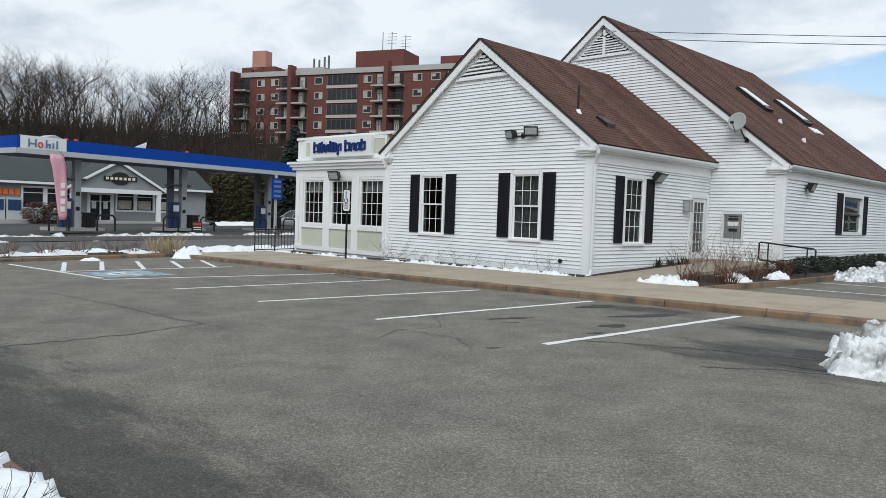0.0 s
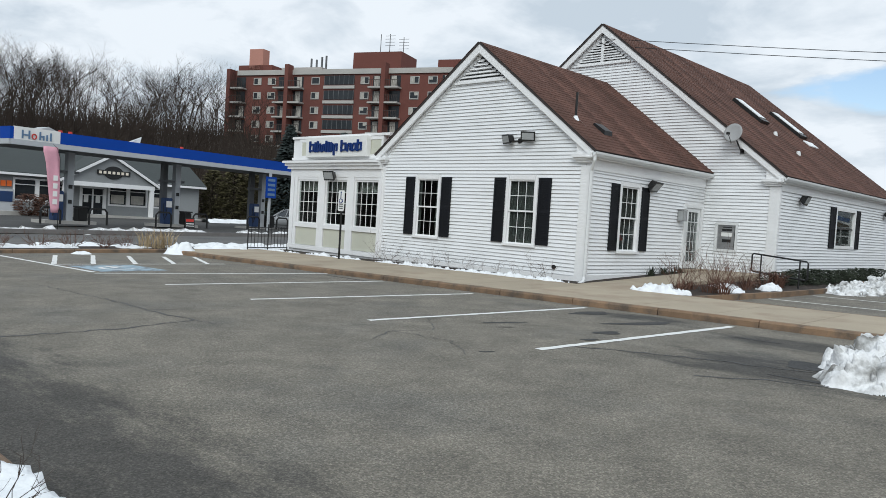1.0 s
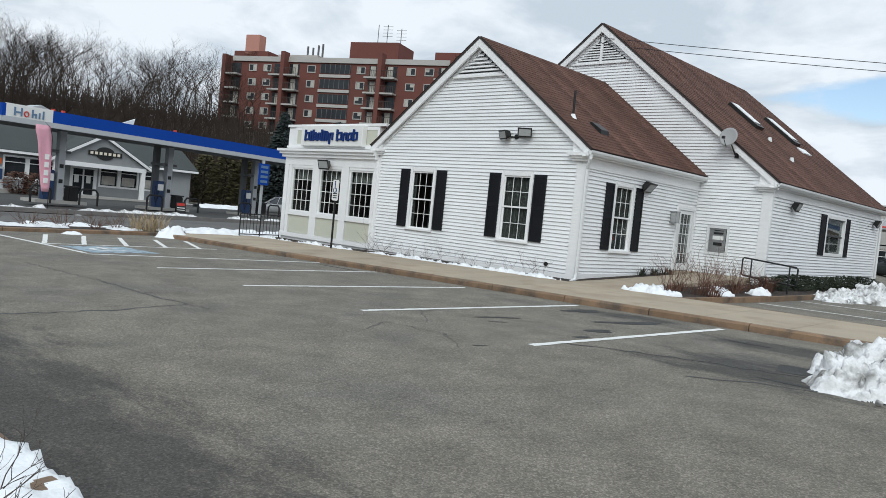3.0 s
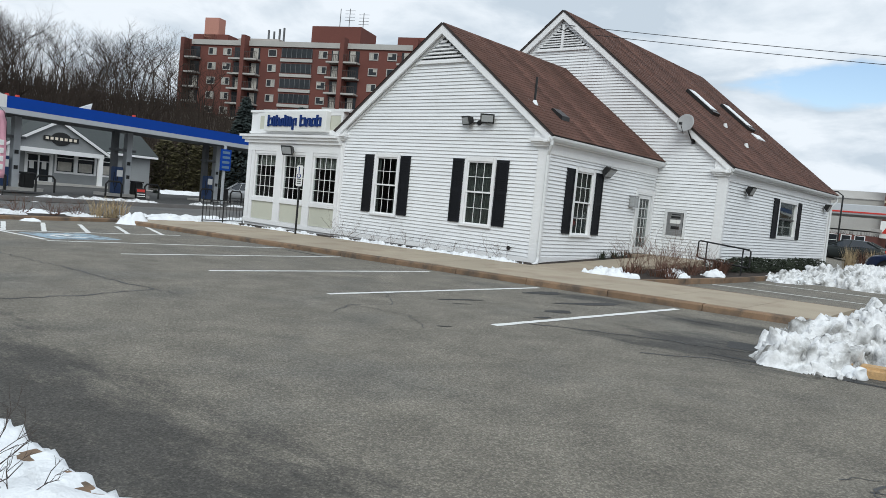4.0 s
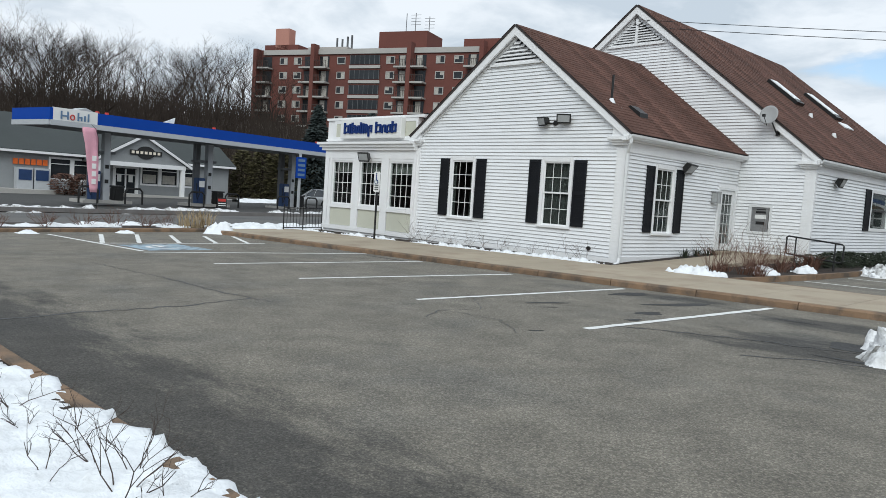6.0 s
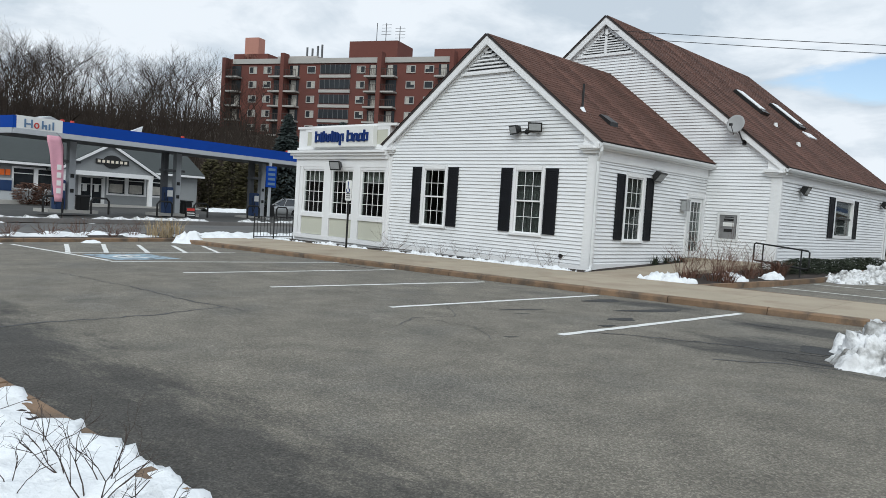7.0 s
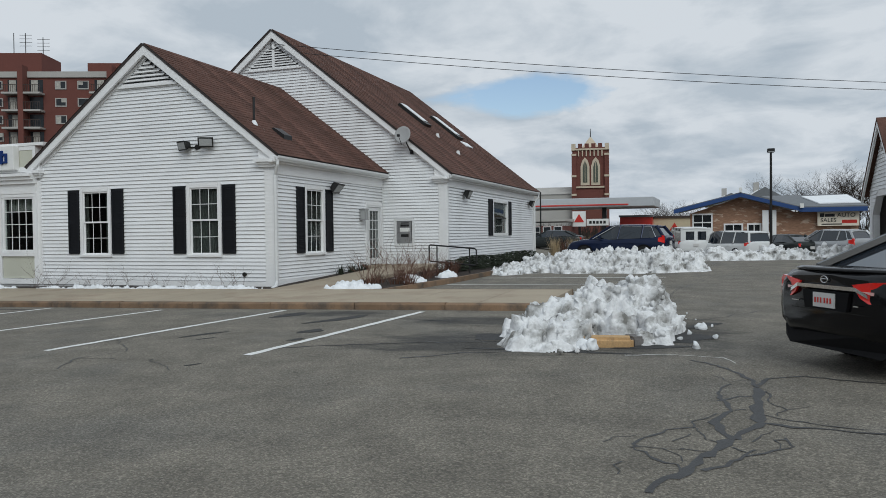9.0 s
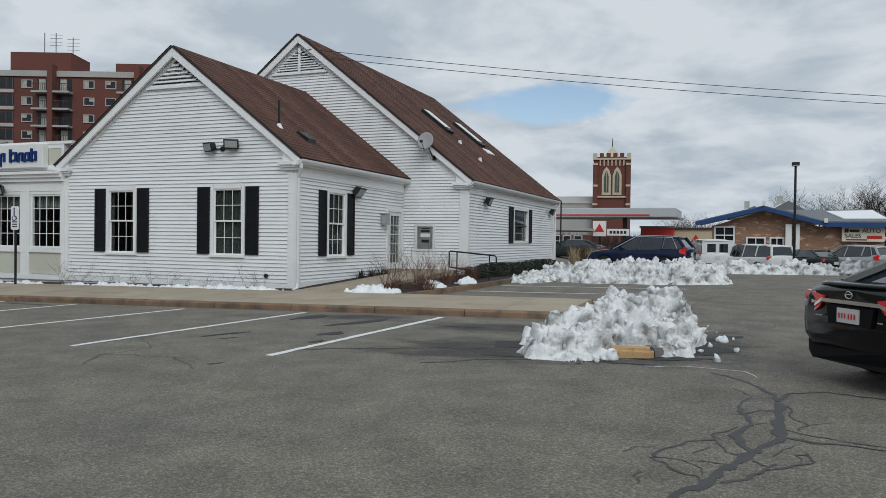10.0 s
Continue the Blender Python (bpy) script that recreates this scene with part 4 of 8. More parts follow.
# windows
def sash_window(face, cu, z0, z1, half, cols, rows, parent, lower_fill=None):
    bm = bmesh.new()
    c = 0.11
    face.box(bm, cu - half - 0.075, cu - half + 0.02, z0 - 0.02, z1 + 0.09, -0.06, 0.05)
    face.box(bm, cu + half - 0.02, cu + half + 0.075, z0 - 0.02, z1 + 0.09, -0.06, 0.05)
    face.box(bm, cu - half + 0.03, cu + half - 0.03, z1 - 0.03, z1 + 0.09, -0.06, 0.05)
    w = part("window", bm, WHITE_TRIM, parent, "white double-hung window with small panes")
    bm = bmesh.new()
    face.box(bm, cu - half - 0.11, cu + half + 0.11, z0 - 0.085, z0 - 0.02, -0.06, 0.09)
    part("sill", bm, WHITE_TRIM, w)
    zm = (z0 + z1) / 2
    for k, (a, b, n) in enumerate(((z0 - 0.02, zm + 0.02, -0.012), (zm - 0.02, z1 - 0.03, 0.018))):
        bm = bmesh.new()
        s = 0.045
        u0, u1 = cu - half + 0.02, cu + half - 0.02
        face.box(bm, u0, u0 + s, a, b, n - 0.03, n)
        face.box(bm, u1 - s, u1, a, b, n - 0.03, n)
        face.box(bm, u0 + s, u1 - s, a, a + s, n - 0.03, n)
        face.box(bm, u0 + s, u1 - s, b - s, b, n - 0.03, n)
        sash = part("sash", bm, WHITE_TRIM, w)
        gu, gz0, gu1, gz1 = u0 + s, a + s, u1 - s, b - s
        bm = bmesh.new()
        for i in range(1, cols):
            x = gu + (gu1 - gu) * i / cols
            face.box(bm, x - 0.008, x + 0.008, gz0, gz1, n - 0.014, n - 0.006)
        for i in range(1, rows):
            z = gz0 + (gz1 - gz0) * i / rows
            face.box(bm, gu, gu1, z - 0.008, z + 0.008, n - 0.0145, n - 0.0055)
        part("muntin", bm, WHITE_TRIM, w)
        bm = bmesh.new()
        face.box(bm, gu, gu1, gz0, gz1, n - 0.024, n - 0.016)
        pane = part("pane", bm, GLASS, w)
        pane.visible_shadow = False
    # near-black strips added over the white reveals, as if in shade
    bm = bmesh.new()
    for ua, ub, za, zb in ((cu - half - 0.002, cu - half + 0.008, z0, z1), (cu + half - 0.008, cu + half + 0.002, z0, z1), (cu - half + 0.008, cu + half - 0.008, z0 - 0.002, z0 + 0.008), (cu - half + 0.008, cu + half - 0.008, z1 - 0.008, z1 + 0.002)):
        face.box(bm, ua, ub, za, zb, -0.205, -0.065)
    part("reveal_shade", bm, ROOM_SHADE, w)
    # sheers at the front; on the side an added fill imitating shade
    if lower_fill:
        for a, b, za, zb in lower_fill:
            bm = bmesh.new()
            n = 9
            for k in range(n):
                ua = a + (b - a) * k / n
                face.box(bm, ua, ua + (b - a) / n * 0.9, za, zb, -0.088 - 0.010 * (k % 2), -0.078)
            part("blind_and_shade_fill", bm, SHEER_FILL, w)
    return w


def shutter(face, u0, u1, z0, z1, parent):
    bm = bmesh.new()
    face.box(bm, u0, u1, z0, z1, 0.024, 0.05)
    sh = part("shutter", bm, SHUTTER, parent, "black panelled shutter")
    s = 0.06
    zm = (z0 + z1) / 2
    bm = bmesh.new()
    face.box(bm, u0, u0 + s, z0, z1, 0.05, 0.066)
    face.box(bm, u1 - s, u1, z0, z1, 0.05, 0.066)
    for a, b in ((z0, z0 + 0.1), (zm - 0.05, zm + 0.05), (z1 - 0.08, z1)):
        face.box(bm, u0 + s, u1 - s, a, b, 0.05, 0.065)
    part("shutter_frame", bm, SHUTTER, sh)
    for a, b in ((z0 + 0.1, zm - 0.05), (zm + 0.05, z1 - 0.08)):
        bm = bmesh.new()
        n = int((b - a) / 0.05)
        for k in range(n):
            z = a + (b - a) * k / n
            face.box(bm, u0 + s, u1 - s, z, z + 0.028, 0.05, 0.06)
        part("louvre", bm, SHUTTER, sh)


for (c, a, b), (l, r) in zip(GW, (((-7.19, -6.78), (-5.53, -5.10)), ((-3.31, -2.89), (-1.65, -1.22)))):
    sash_window(front, c, a, b, 0.50, 3, 2, bank, [(c - 0.46, c + 0.46, a, b - 0.02)] if c > -4 else [(c - 0.46, c - 0.36, a, b), (c + 0.30, c + 0.46, a, b)])
    shutter(front, l[0], l[1], 0.99, 2.90, bank)
    shutter(front, r[0], r[1], 0.99, 2.90, bank)
sash_window(side, *SW, 0.50, 3, 2, bank, [(SW[0] - 0.46, SW[0] + 0.46, SW[1], SW[2])])
shutter(side, 1.08, 1.50, 0.97, 2.87, bank)
shutter(side, 2.78, 3.20, 0.97, 2.87, bank)

# wide window of the long side
bm = bmesh.new()
big_side.cells(bm, BWN[0] - 0.08, BWN[1] + 0.08, BWN[2] - 0.08, BWN[3] + 0.08, [(BWN[0] + 0.04, BWN[1] - 0.04, BWN[2] + 0.04, BWN[3] - 0.04)], -0.06, 0.06)
w = part("window", bm, WHITE_TRIM, bank, "wide dark window with a meeting rail")
bm = bmesh.new()
big_side.box(bm, BWN[0], BWN[1], (BWN[2] + BWN[3]) / 2 - 0.03, (BWN[2] + BWN[3]) / 2 + 0.03, -0.05, -0.01)
part("meeting_rail", bm, METAL_DARK, w)
bm = bmesh.new()
big_side.box(bm, BWN[0], BWN[1], BWN[2], BWN[3], -0.04, -0.032)
part("pane", bm, GLASS, w).visible_shadow = False
# dark sheet added behind the wide pane to imitate the unlit room
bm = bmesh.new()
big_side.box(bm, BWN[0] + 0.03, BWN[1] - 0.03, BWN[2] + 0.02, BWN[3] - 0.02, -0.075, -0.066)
part("blind_and_shade_fill", bm, SHEER_FILL, w)
shutter(big_side, 11.92, 12.50, 1.38, 2.89, bank)
shutter(big_side, 14.98, 15.49, 1.38, 2.89, bank)

# glazed door; the dark panel behind it is added to imitate lobby shade
bm = bmesh.new()
side.box(bm, DOOR[0] - 0.5, DOOR[1] + 0.1, 0.1, 2.75, -0.75, -0.70)
part("interior", bm, ROOM_SHADE, bank)
bm = bmesh.new()
side.box(bm, DOOR[0], DOOR[0] + 0.07, DOOR[2], DOOR[3], -0.12, 0.05)
side.box(bm, DOOR[1] - 0.07, DOOR[1], DOOR[2], DOOR[3], -0.12, 0.05)
side.box(bm, DOOR[0] + 0.07, DOOR[1] - 0.07, DOOR[3] - 0.07, DOOR[3], -0.12, 0.05)
door = part("door", bm, ALU, bank, "white glazed aluminium door with a grid of panes")
bm = bmesh.new()
side.cells(bm, DOOR[0] + 0.10, DOOR[1] - 0.09, DOOR[2] + 0.02, DOOR[3] - 0.08, [(DOOR[0] + 0.27, DOOR[1] - 0.21, DOOR[2] + 0.24, DOOR[3] - 0.20)], -0.02, 0.02)
part("door_leaf", bm, ALU, door)
bm = bmesh.new()
for i in range(1, 3):
    u = DOOR[0] + 0.27 + (DOOR[1] - DOOR[0] - 0.48) * i / 3
    side.box(bm, u - 0.01, u + 0.01, DOOR[2] + 0.24, DOOR[3] - 0.20, 0.002, 0.012)
for i in range(1, 5):
    z = DOOR[2] + 0.24 + (DOOR[3] - DOOR[2] - 0.44) * i / 5
    side.box(bm, DOOR[0] + 0.27, DOOR[1] - 0.21, z - 0.01, z + 0.01, 0.0015, 0.0125)
part("muntin", bm, ALU, door)
bm = bmesh.new()
side.box(bm, DOOR[0] + 0.27, DOOR[1] - 0.21, DOOR[2] + 0.24, DOOR[3] - 0.20, -0.012, -0.004)
part("pane", bm, GLASS, door).visible_shadow = False
# second added panel, close to the glass; its dark colour imitates shade
bm = bmesh.new()
side.box(bm, DOOR[0] + 0.02, DOOR[1] - 0.02, DOOR[2], DOOR[3] - 0.02, -0.19, -0.16)
part("door_shade_panel", bm, SHEER_FILL, door)
bm = bmesh.new()
tube(bm, [side.at(DOOR[0] + 0.19, 1.30, -0.02), side.at(DOOR[0] + 0.19, 1.30, 0.06), side.at(DOOR[0] + 0.19, 1.62, 0.06), side.at(DOOR[0] + 0.19, 1.62, -0.02)], 0.014)
part("door_handle", bm, STEEL, door, "brushed steel pull handle")
bm = bmesh.new()
side.box(bm, DOOR[0] - 0.1, DOOR[1] + 0.1, 0.30, DOOR[2], -0.1, 0.35)
part("door_step", bm, SIDEWALK, bank)
for a, b in ((DOOR[0] - 0.08, DOOR[0]), (DOOR[1], DOOR[1] + 0.08)):
    trim(side, a, b, DOOR[2], DOOR[3] + 0.08, 0.05, "door_trim")
trim(side, DOOR[0], DOOR[1], DOOR[3], DOOR[3] + 0.08, 0.05, "door_trim")

# night-deposit unit set in the big gable wall
bm = bmesh.new()
big_front.cells(bm, ATM[0] - 0.05, ATM[1] + 0.05, ATM[2] - 0.05, ATM[3] + 0.05, [(ATM[0] + 0.03, ATM[1] - 0.03, ATM[2] + 0.03, ATM[3] - 0.03)], -0.1, 0.06)
dep = part("deposit_unit", bm, ALU, bank, "brushed steel night deposit unit in the wall")
bm = bmesh.new()
big_front.box(bm, ATM[0] + 0.03, ATM[1] - 0.03, ATM[2] + 0.03, ATM[3] - 0.03, -0.1, 0.015)
part("face_plate", bm, STEEL, dep)
for a, b, c, d, m in ((0.16, 0.52, 0.45, 0.58, SIGN_WHITE), (0.18, 0.50, 0.63, 0.70, SIGN_BLACK), (0.2, 0.5, 0.74, 0.77, SIGN_BLACK), (0.2, 0.48, 0.26, 0.36, METAL_DARK), (0.60, 0.64, 0.1, 0.85, METAL_DARK)):
    bm = bmesh.new()
    big_front.box(bm, ATM[0] + a, ATM[0] + b, ATM[2] + c, ATM[2] + d, 0.015, 0.035)
    part("deposit_slot" if m is not SIGN_BLACK else "notice_bar", bm, m, dep)


# wall lamps
def flood_lamp(base, aim, parent=None, size=0.30, label="bronze wall flood lamp with a pale lens"):
    """A box flood lamp on a short knuckle arm; aim is its facing."""
    base, aim = Vector(base), Vector(aim).normalized()
    lamp = thing("flood_lamp", label, "lamp", Matrix.Translation(base), "flood lamps on the bank")
    m = aim.to_track_quat('Y', 'Z').to_matrix().to_4x4()
    m.translation = aim * 0.16 + Vector((0, 0, 0.03))
    bm = bmesh.new()
    s = size
    prism(bm, [m @ Vector(q) for q in ((-s * 0.36, -0.1, -s * 0.2), (s * 0.36, -0.1, -s * 0.2), (s * 0.36, -0.1, s * 0.2), (-s * 0.36, -0.1, s * 0.2))], m.to_3x3() @ Vector((0, 0.02, 0)))
    q0 = [m @ Vector(q) for q in ((-s * 0.36, -0.08, -s * 0.2), (s * 0.36, -0.08, -s * 0.2), (s * 0.36, -0.08, s * 0.2), (-s * 0.36, -0.08, s * 0.2))]
    q1 = [m @ Vector(q) for q in ((-s * 0.55, 0.1, -s * 0.36), (s * 0.55, 0.1, -s * 0.36), (s * 0.55, 0.1, s * 0.36), (-s * 0.55, 0.1, s * 0.36))]
    a, b = [bm.verts.new(v) for v in q0], [bm.verts.new(v) for v in q1]
    bm.faces.new(a[::-1])
    bm.faces.new(b)
    for i in range(4):
        bm.faces.new((a[i], a[(i + 1) % 4], b[(i + 1) % 4], b[i]))
    part("housing", bm, METAL_DARK, lamp)
    bm = bmesh.new()
    prism(bm, [m @ Vector(q) for q in ((-s * 0.45, 0.1, -s * 0.25), (s * 0.45, 0.1, -s * 0.25), (s * 0.45, 0.1, s * 0.25), (-s * 0.45, 0.1, s * 0.25))], m.to_3x3() @ Vector((0, 0.012, 0)))
    part("lens", bm, LENS, lamp)
    bm = bmesh.new()
    tube(bm, [(0, 0, -0.06), aim * 0.08 + Vector((0, 0, -0.08)), m.translation + Vector((0, 0, -0.05))], 0.022)
    part("arm", bm, METAL_DARK, lamp)
    return lamp


flood_lamp((-2.72, -0.03, 4.05), (-0.40, -1.0, -0.30), size=0.38)
flood_lamp((-2.12, -0.03, 4.10), (0.50, -1.0, -0.25), size=0.38)
bm = bmesh.new()
disc(bm, (-2.45, 0.0, 3.98), (0, -1, 0), 0.07, 0.07, 12)
tube(bm, [(-2.72, -0.04, 3.98), (-2.10, -0.04, 3.98)], 0.02)
part("lamp_bracket", bm, METAL_DARK, bank)
flood_lamp((0.03, 3.25, 3.04), (1, 0.1, -0.8), size=0.50)
flood_lamp((TX + 0.03, 8.75, 2.98), (1, 0.1, -0.45), size=0.46)
flood_lamp((TX + 0.03, 18.9, 2.98), (1, 0.1, -0.45), size=0.46)
flood_lamp((-11.05, -0.16, 2.93), (0.1, -1, -0.3), size=0.5)

lantern = thing("wall_lantern", "white framed wall lantern with frosted glass", "lamp", Matrix.Translation((0.03, 5.22, 2.0)))
bm = bmesh.new()
box(bm, 0.02, 0.20, -0.11, 0.11, 0.0, 0.30)
part("glass_body", bm, LENS, lantern)
bm = bmesh.new()
for y in (-0.12, 0.10):
    box(bm, 0.19, 0.21, y, y + 0.02, -0.02, 0.34)
    box(bm, 0.0, 0.02, y, y + 0.02, -0.02, 0.34)
box(bm, -0.03, 0.22, -0.13, 0.13, 0.31, 0.35)
box(bm, -0.03, 0.22, -0.13, 0.13, -0.03, 0.0)
part("frame", bm, STEEL, lantern)

# downspouts
bm = bmesh.new()
tube(bm, [(OV + 0.03, -0.22, ze1 - 0.10), (OV + 0.03, -0.22, ze1 - 0.22), (0.10, -0.10, ze1 - 0.50), (0.10, -0.10, 0.25), (0.12, -0.16, 0.12), (0.15, -0.42, 0.06)], 0.045, sides=8)
part("downspout", bm, ALU, bank)
bm = bmesh.new()
tube(bm, [(TX + OV + 0.03, FY + 0.1, ze2 - 0.1), (TX + OV + 0.03, FY + 0.1, ze2 - 0.25), (TX + 0.09, FY, ze2 - 0.5), (TX + 0.09, FY, 0.3)], 0.045, sides=8)
part("downspout", bm, ALU, bank)
bm = bmesh.new()
disc(bm, (-0.95, -0.02, 0.42), (0, -1, 0), 0.06, 0.05, 12)
part("wall_tap", bm, METAL_DARK, bank)

# flat-roofed bay with three tall windows
bay = Face((0, -0.05, 0), (1, 0, 0), (0, -1, 0))
bay_l = Face((BX, 0, 0), (0, 1, 0), (-1, 0, 0))
BWIN = [(-13.36, -12.06), (-11.58, -10.32), (-9.86, -8.58)]
bm = bmesh.new()
bay.cells(bm, BX, W, -0.05, 4.35, [(a, b, 1.08, 2.74) for a, b in BWIN], -0.22, -0.02)
part("bay_wall", bm, WHITE_TRIM, bank)
bm = bmesh.new()
bay_l.box(bm, 0.17, BY, -0.05, 4.35, -0.2, 0)
box(bm, BX + 0.2, W, 0.2, BY, 4.0, 4.1)
part("bay_wall", bm, WHITE_TRIM, bank)
# near-black sheets added within the bay; their colour imitates an unlit room
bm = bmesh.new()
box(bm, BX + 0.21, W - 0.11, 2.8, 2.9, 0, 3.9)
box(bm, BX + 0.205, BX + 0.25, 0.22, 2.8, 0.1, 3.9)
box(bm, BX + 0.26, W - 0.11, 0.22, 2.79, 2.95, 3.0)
part("interior", bm, ROOM_SHADE, bank)


def bay_box(u0, u1, z0, z1, n0, n1, name, mat=WHITE_TRIM):
    bm = bmesh.new()
    bay.box(bm, u0, u1, z0, z1, n0, n1)
    return part(name, bm, mat, bank)


bay_box(BX - 0.02, W + 0.35, 4.33, 4.42, -0.26, 0.05, "parapet_cap")
bay_box(BX, W, 3.52, 3.60, -0.02, 0.05, "moulding")
bay_box(BX - 0.30, W + 0.02, 3.38, 3.47, -0.02, 0.30, "cornice_moulding")
bay_box(BX - 0.22, W + 0.02, 3.28, 3.38, -0.02, 0.22, "cornice_moulding")
bay_box(BX - 0.14, W + 0.02, 3.16, 3.28, -0.02, 0.14, "cornice_moulding")
bay_box(BX, W, 2.86, 3.16, -0.02, 0.05, "frieze")
bay_box(BX - 0.02, W, 0.06, 0.22, -0.02, 0.06, "water_table")
for u0, u1 in ((BX, -13.62), (-13.58, -13.40), (-12.02, -11.62), (-10.28, -9.90), (-8.54, W + 0.03)):
    bay_box(u0, u1, 0.20, 2.88, -0.02, 0.045, "pilaster")
for a, b in BWIN:
    bay_box(a - 0.02, b + 0.02, 0.24, 0.92, -0.03, 0.012, "panel", CREAM_PANEL)
    bay_box(a - 0.05, b + 0.05, 0.92, 1.04, -0.02, 0.07, "sill")
    bay_box(a - 0.02, b + 0.02, 2.76, 2.88, -0.02, 0.03, "head_board")
    bm = bmesh.new()
    bay.cells(bm, a, b, 1.06, 2.76, [(a + 0.05, b - 0.05, 1.12, 2.70)], -0.09, 0.0)
    w = part("window", bm, WHITE_TRIM, bank, "tall fixed window of twenty small panes")
    bm = bmesh.new()
    for i in range(1, 4):
        u = a + 0.05 + (b - a - 0.1) * i / 4
        bay.box(bm, u - 0.010, u + 0.010, 1.12, 2.70, -0.030, -0.018)
    for i in range(1, 4):
        z = 1.12 + 1.58 * i / 4
        bay.box(bm, a + 0.05, b - 0.05, z - 0.010, z + 0.010, -0.0305, -0.0175)
    part("muntin", bm, WHITE_TRIM, w)
    bm = bmesh.new()
    bay.box(bm, a + 0.05, b - 0.05, 1.12, 2.70, -0.046, -0.038)
    part("pane", bm, GLASS, w).visible_shadow = False
    bm = bmesh.new()
    for k in range(8):
        u = a + 0.03 + (b - a - 0.06) * k / 8
        bay.box(bm, u, u + 0.12, 2.34, 2.76, -0.20 - 0.01 * (k % 2), -0.19)
    part("valance", bm, BLIND, w)
    # dark strips hide the bay's bright reveals and imitate shade
    bm = bmesh.new()
    for ua, ub, za, zb in ((a - 0.002, a + 0.008, 1.08, 2.74), (b - 0.008, b + 0.002, 1.08, 2.74), (a + 0.008, b - 0.008, 1.078, 1.088), (a + 0.008, b - 0.008, 2.732, 2.742)):
        bay.box(bm, ua, ub, za, zb, -0.225, -0.092)
    part("reveal_shade", bm, ROOM_SHADE, w)
bay_box(-13.25, -8.55, 3.68, 4.20, -0.02, 0.015, "sign_panel", CREAM_PANEL)
for a, b, c, d in ((-13.40, -13.25, 3.60, 4.33), (-8.55, W, 3.60, 4.33), (-13.25, -8.55, 3.60, 3.68), (-13.25, -8.55, 4.20, 4.33)):
    bay_box(a, b, c, d, -0.02, 0.03, "sign_frame")

sign = thing("bank_sign", "white box sign with raised navy shapes", "sign", Matrix.Translation((-13.05, -0.07, 3.62)))
bm = bmesh.new()
box(bm, 0.35, 3.95, -0.22, 0.0, -0.03, 0.72)
bmesh.ops.bevel(bm, geom=list(bm.edges), offset=0.015, segments=1, affect='EDGES')
part("sign_box", bm, SIGN_WHITE, sign)
u = 0.62
rnd = random.Random(4)
for k, (w, h, d) in enumerate(((0.30, 0.42, 0), (0.11, 0.38, 0), (0.23, 0.42, 0), (0.22, 0.28, 0), (0.11, 0.42, 0), (0.11, 0.38, 0), (0.15, 0.36, 0), (0.24, 0.28, 0.12), (0, 0, 0),
                               (0.32, 0.42, 0), (0.24, 0.28, 0), (0.26, 0.28, 0), (0.26, 0.42, 0))):
    if not w:
        u += 0.16
        continue
    bm = bmesh.new()
    s = min(0.085, w * 0.8)
    box(bm, u, u + s, -0.27, -0.22, 0.15 - d, 0.15 + h)
    if w > 0.14:
        box(bm, u + w - s * 0.9, u + w, -0.27, -0.22, 0.18, 0.18 + min(h, 0.30))
        box(bm, u + s, u + w - s * 0.9, -0.268, -0.222, 0.18 + min(h, 0.30) - 0.07, 0.18 + min(h, 0.30))
        if k % 3 != 1:
            box(bm, u + s, u + w - s * 0.9, -0.268, -0.222, 0.18, 0.24)
    part("raised_mark", bm, SIGN_BLUE, sign)
    u += w + 0.035

# roof fittings
bm = bmesh.new()
rz = lambda x: EAVE + (0 - x) * SLOPE1 + 0.20
tube(bm, [(-1.02, 0.62, rz(-1.02) - 0.1), (-1.02, 0.62, rz(-1.02) + 0.76)], 0.035, sides=8)
pipe = part("vent_pipe", bm, METAL_DARK, bank, "dark vent pipe with white flashing")
bm = bmesh.new()
tube(bm, [(-1.02, 0.62, rz(-1.02) - 0.05), (-1.02, 0.62, rz(-1.02) + 0.10)], 0.12, 0.05, sides=10)
prism(bm, [(-1.17, 0.42, rz(-1.17) + 0.01), (-0.72, 0.42, rz(-0.72) + 0.01), (-0.72, 0.82, rz(-0.72) + 0.01), (-1.17, 0.82, rz(-1.17) + 0.01)], (0, 0, 0.012))
part("flashing", bm, SNOW, pipe)
bm = bmesh.new()
prism(bm, [(-0.95, 1.35, rz(-0.95)), (-0.50, 1.35, rz(-0.50)), (-0.50, 1.35, rz(-0.50) + 0.16), (-0.85, 1.35, rz(-0.85) + 0.12)], (0, 0.42, 0))
part("roof_vent", bm, METAL_BLACK, bank, "dark slant-back roof vent")
rz2 = lambda x: BEAVE + (TX - x) * SLOPE2 + 0.21
for y0, y1, x0, x1 in ((12.15, 12.9, -1.50, -0.50), (16.0, 16.8, -1.52, -0.35)):
    bm = bmesh.new()
    for a, b, c, d in ((y0, y1, x0 - 0.1, x0), (y0, y1, x1, x1 + 0.1), (y0, y0 + 0.1, x0, x1), (y1 - 0.1, y1, x0, x1)):
        prism(bm, [(c, a, rz2(c)), (d, a, rz2(d)), (d, b, rz2(d)), (c, b, rz2(c))], (0.09, 0, 0.11))
    sk = part("skylight", bm, METAL_DARK, bank, "roof skylight with a dark frame, its pane painted white as reflected sky")
    # pane in snow white: the sky's reflection is put into its colour
    bm = bmesh.new()
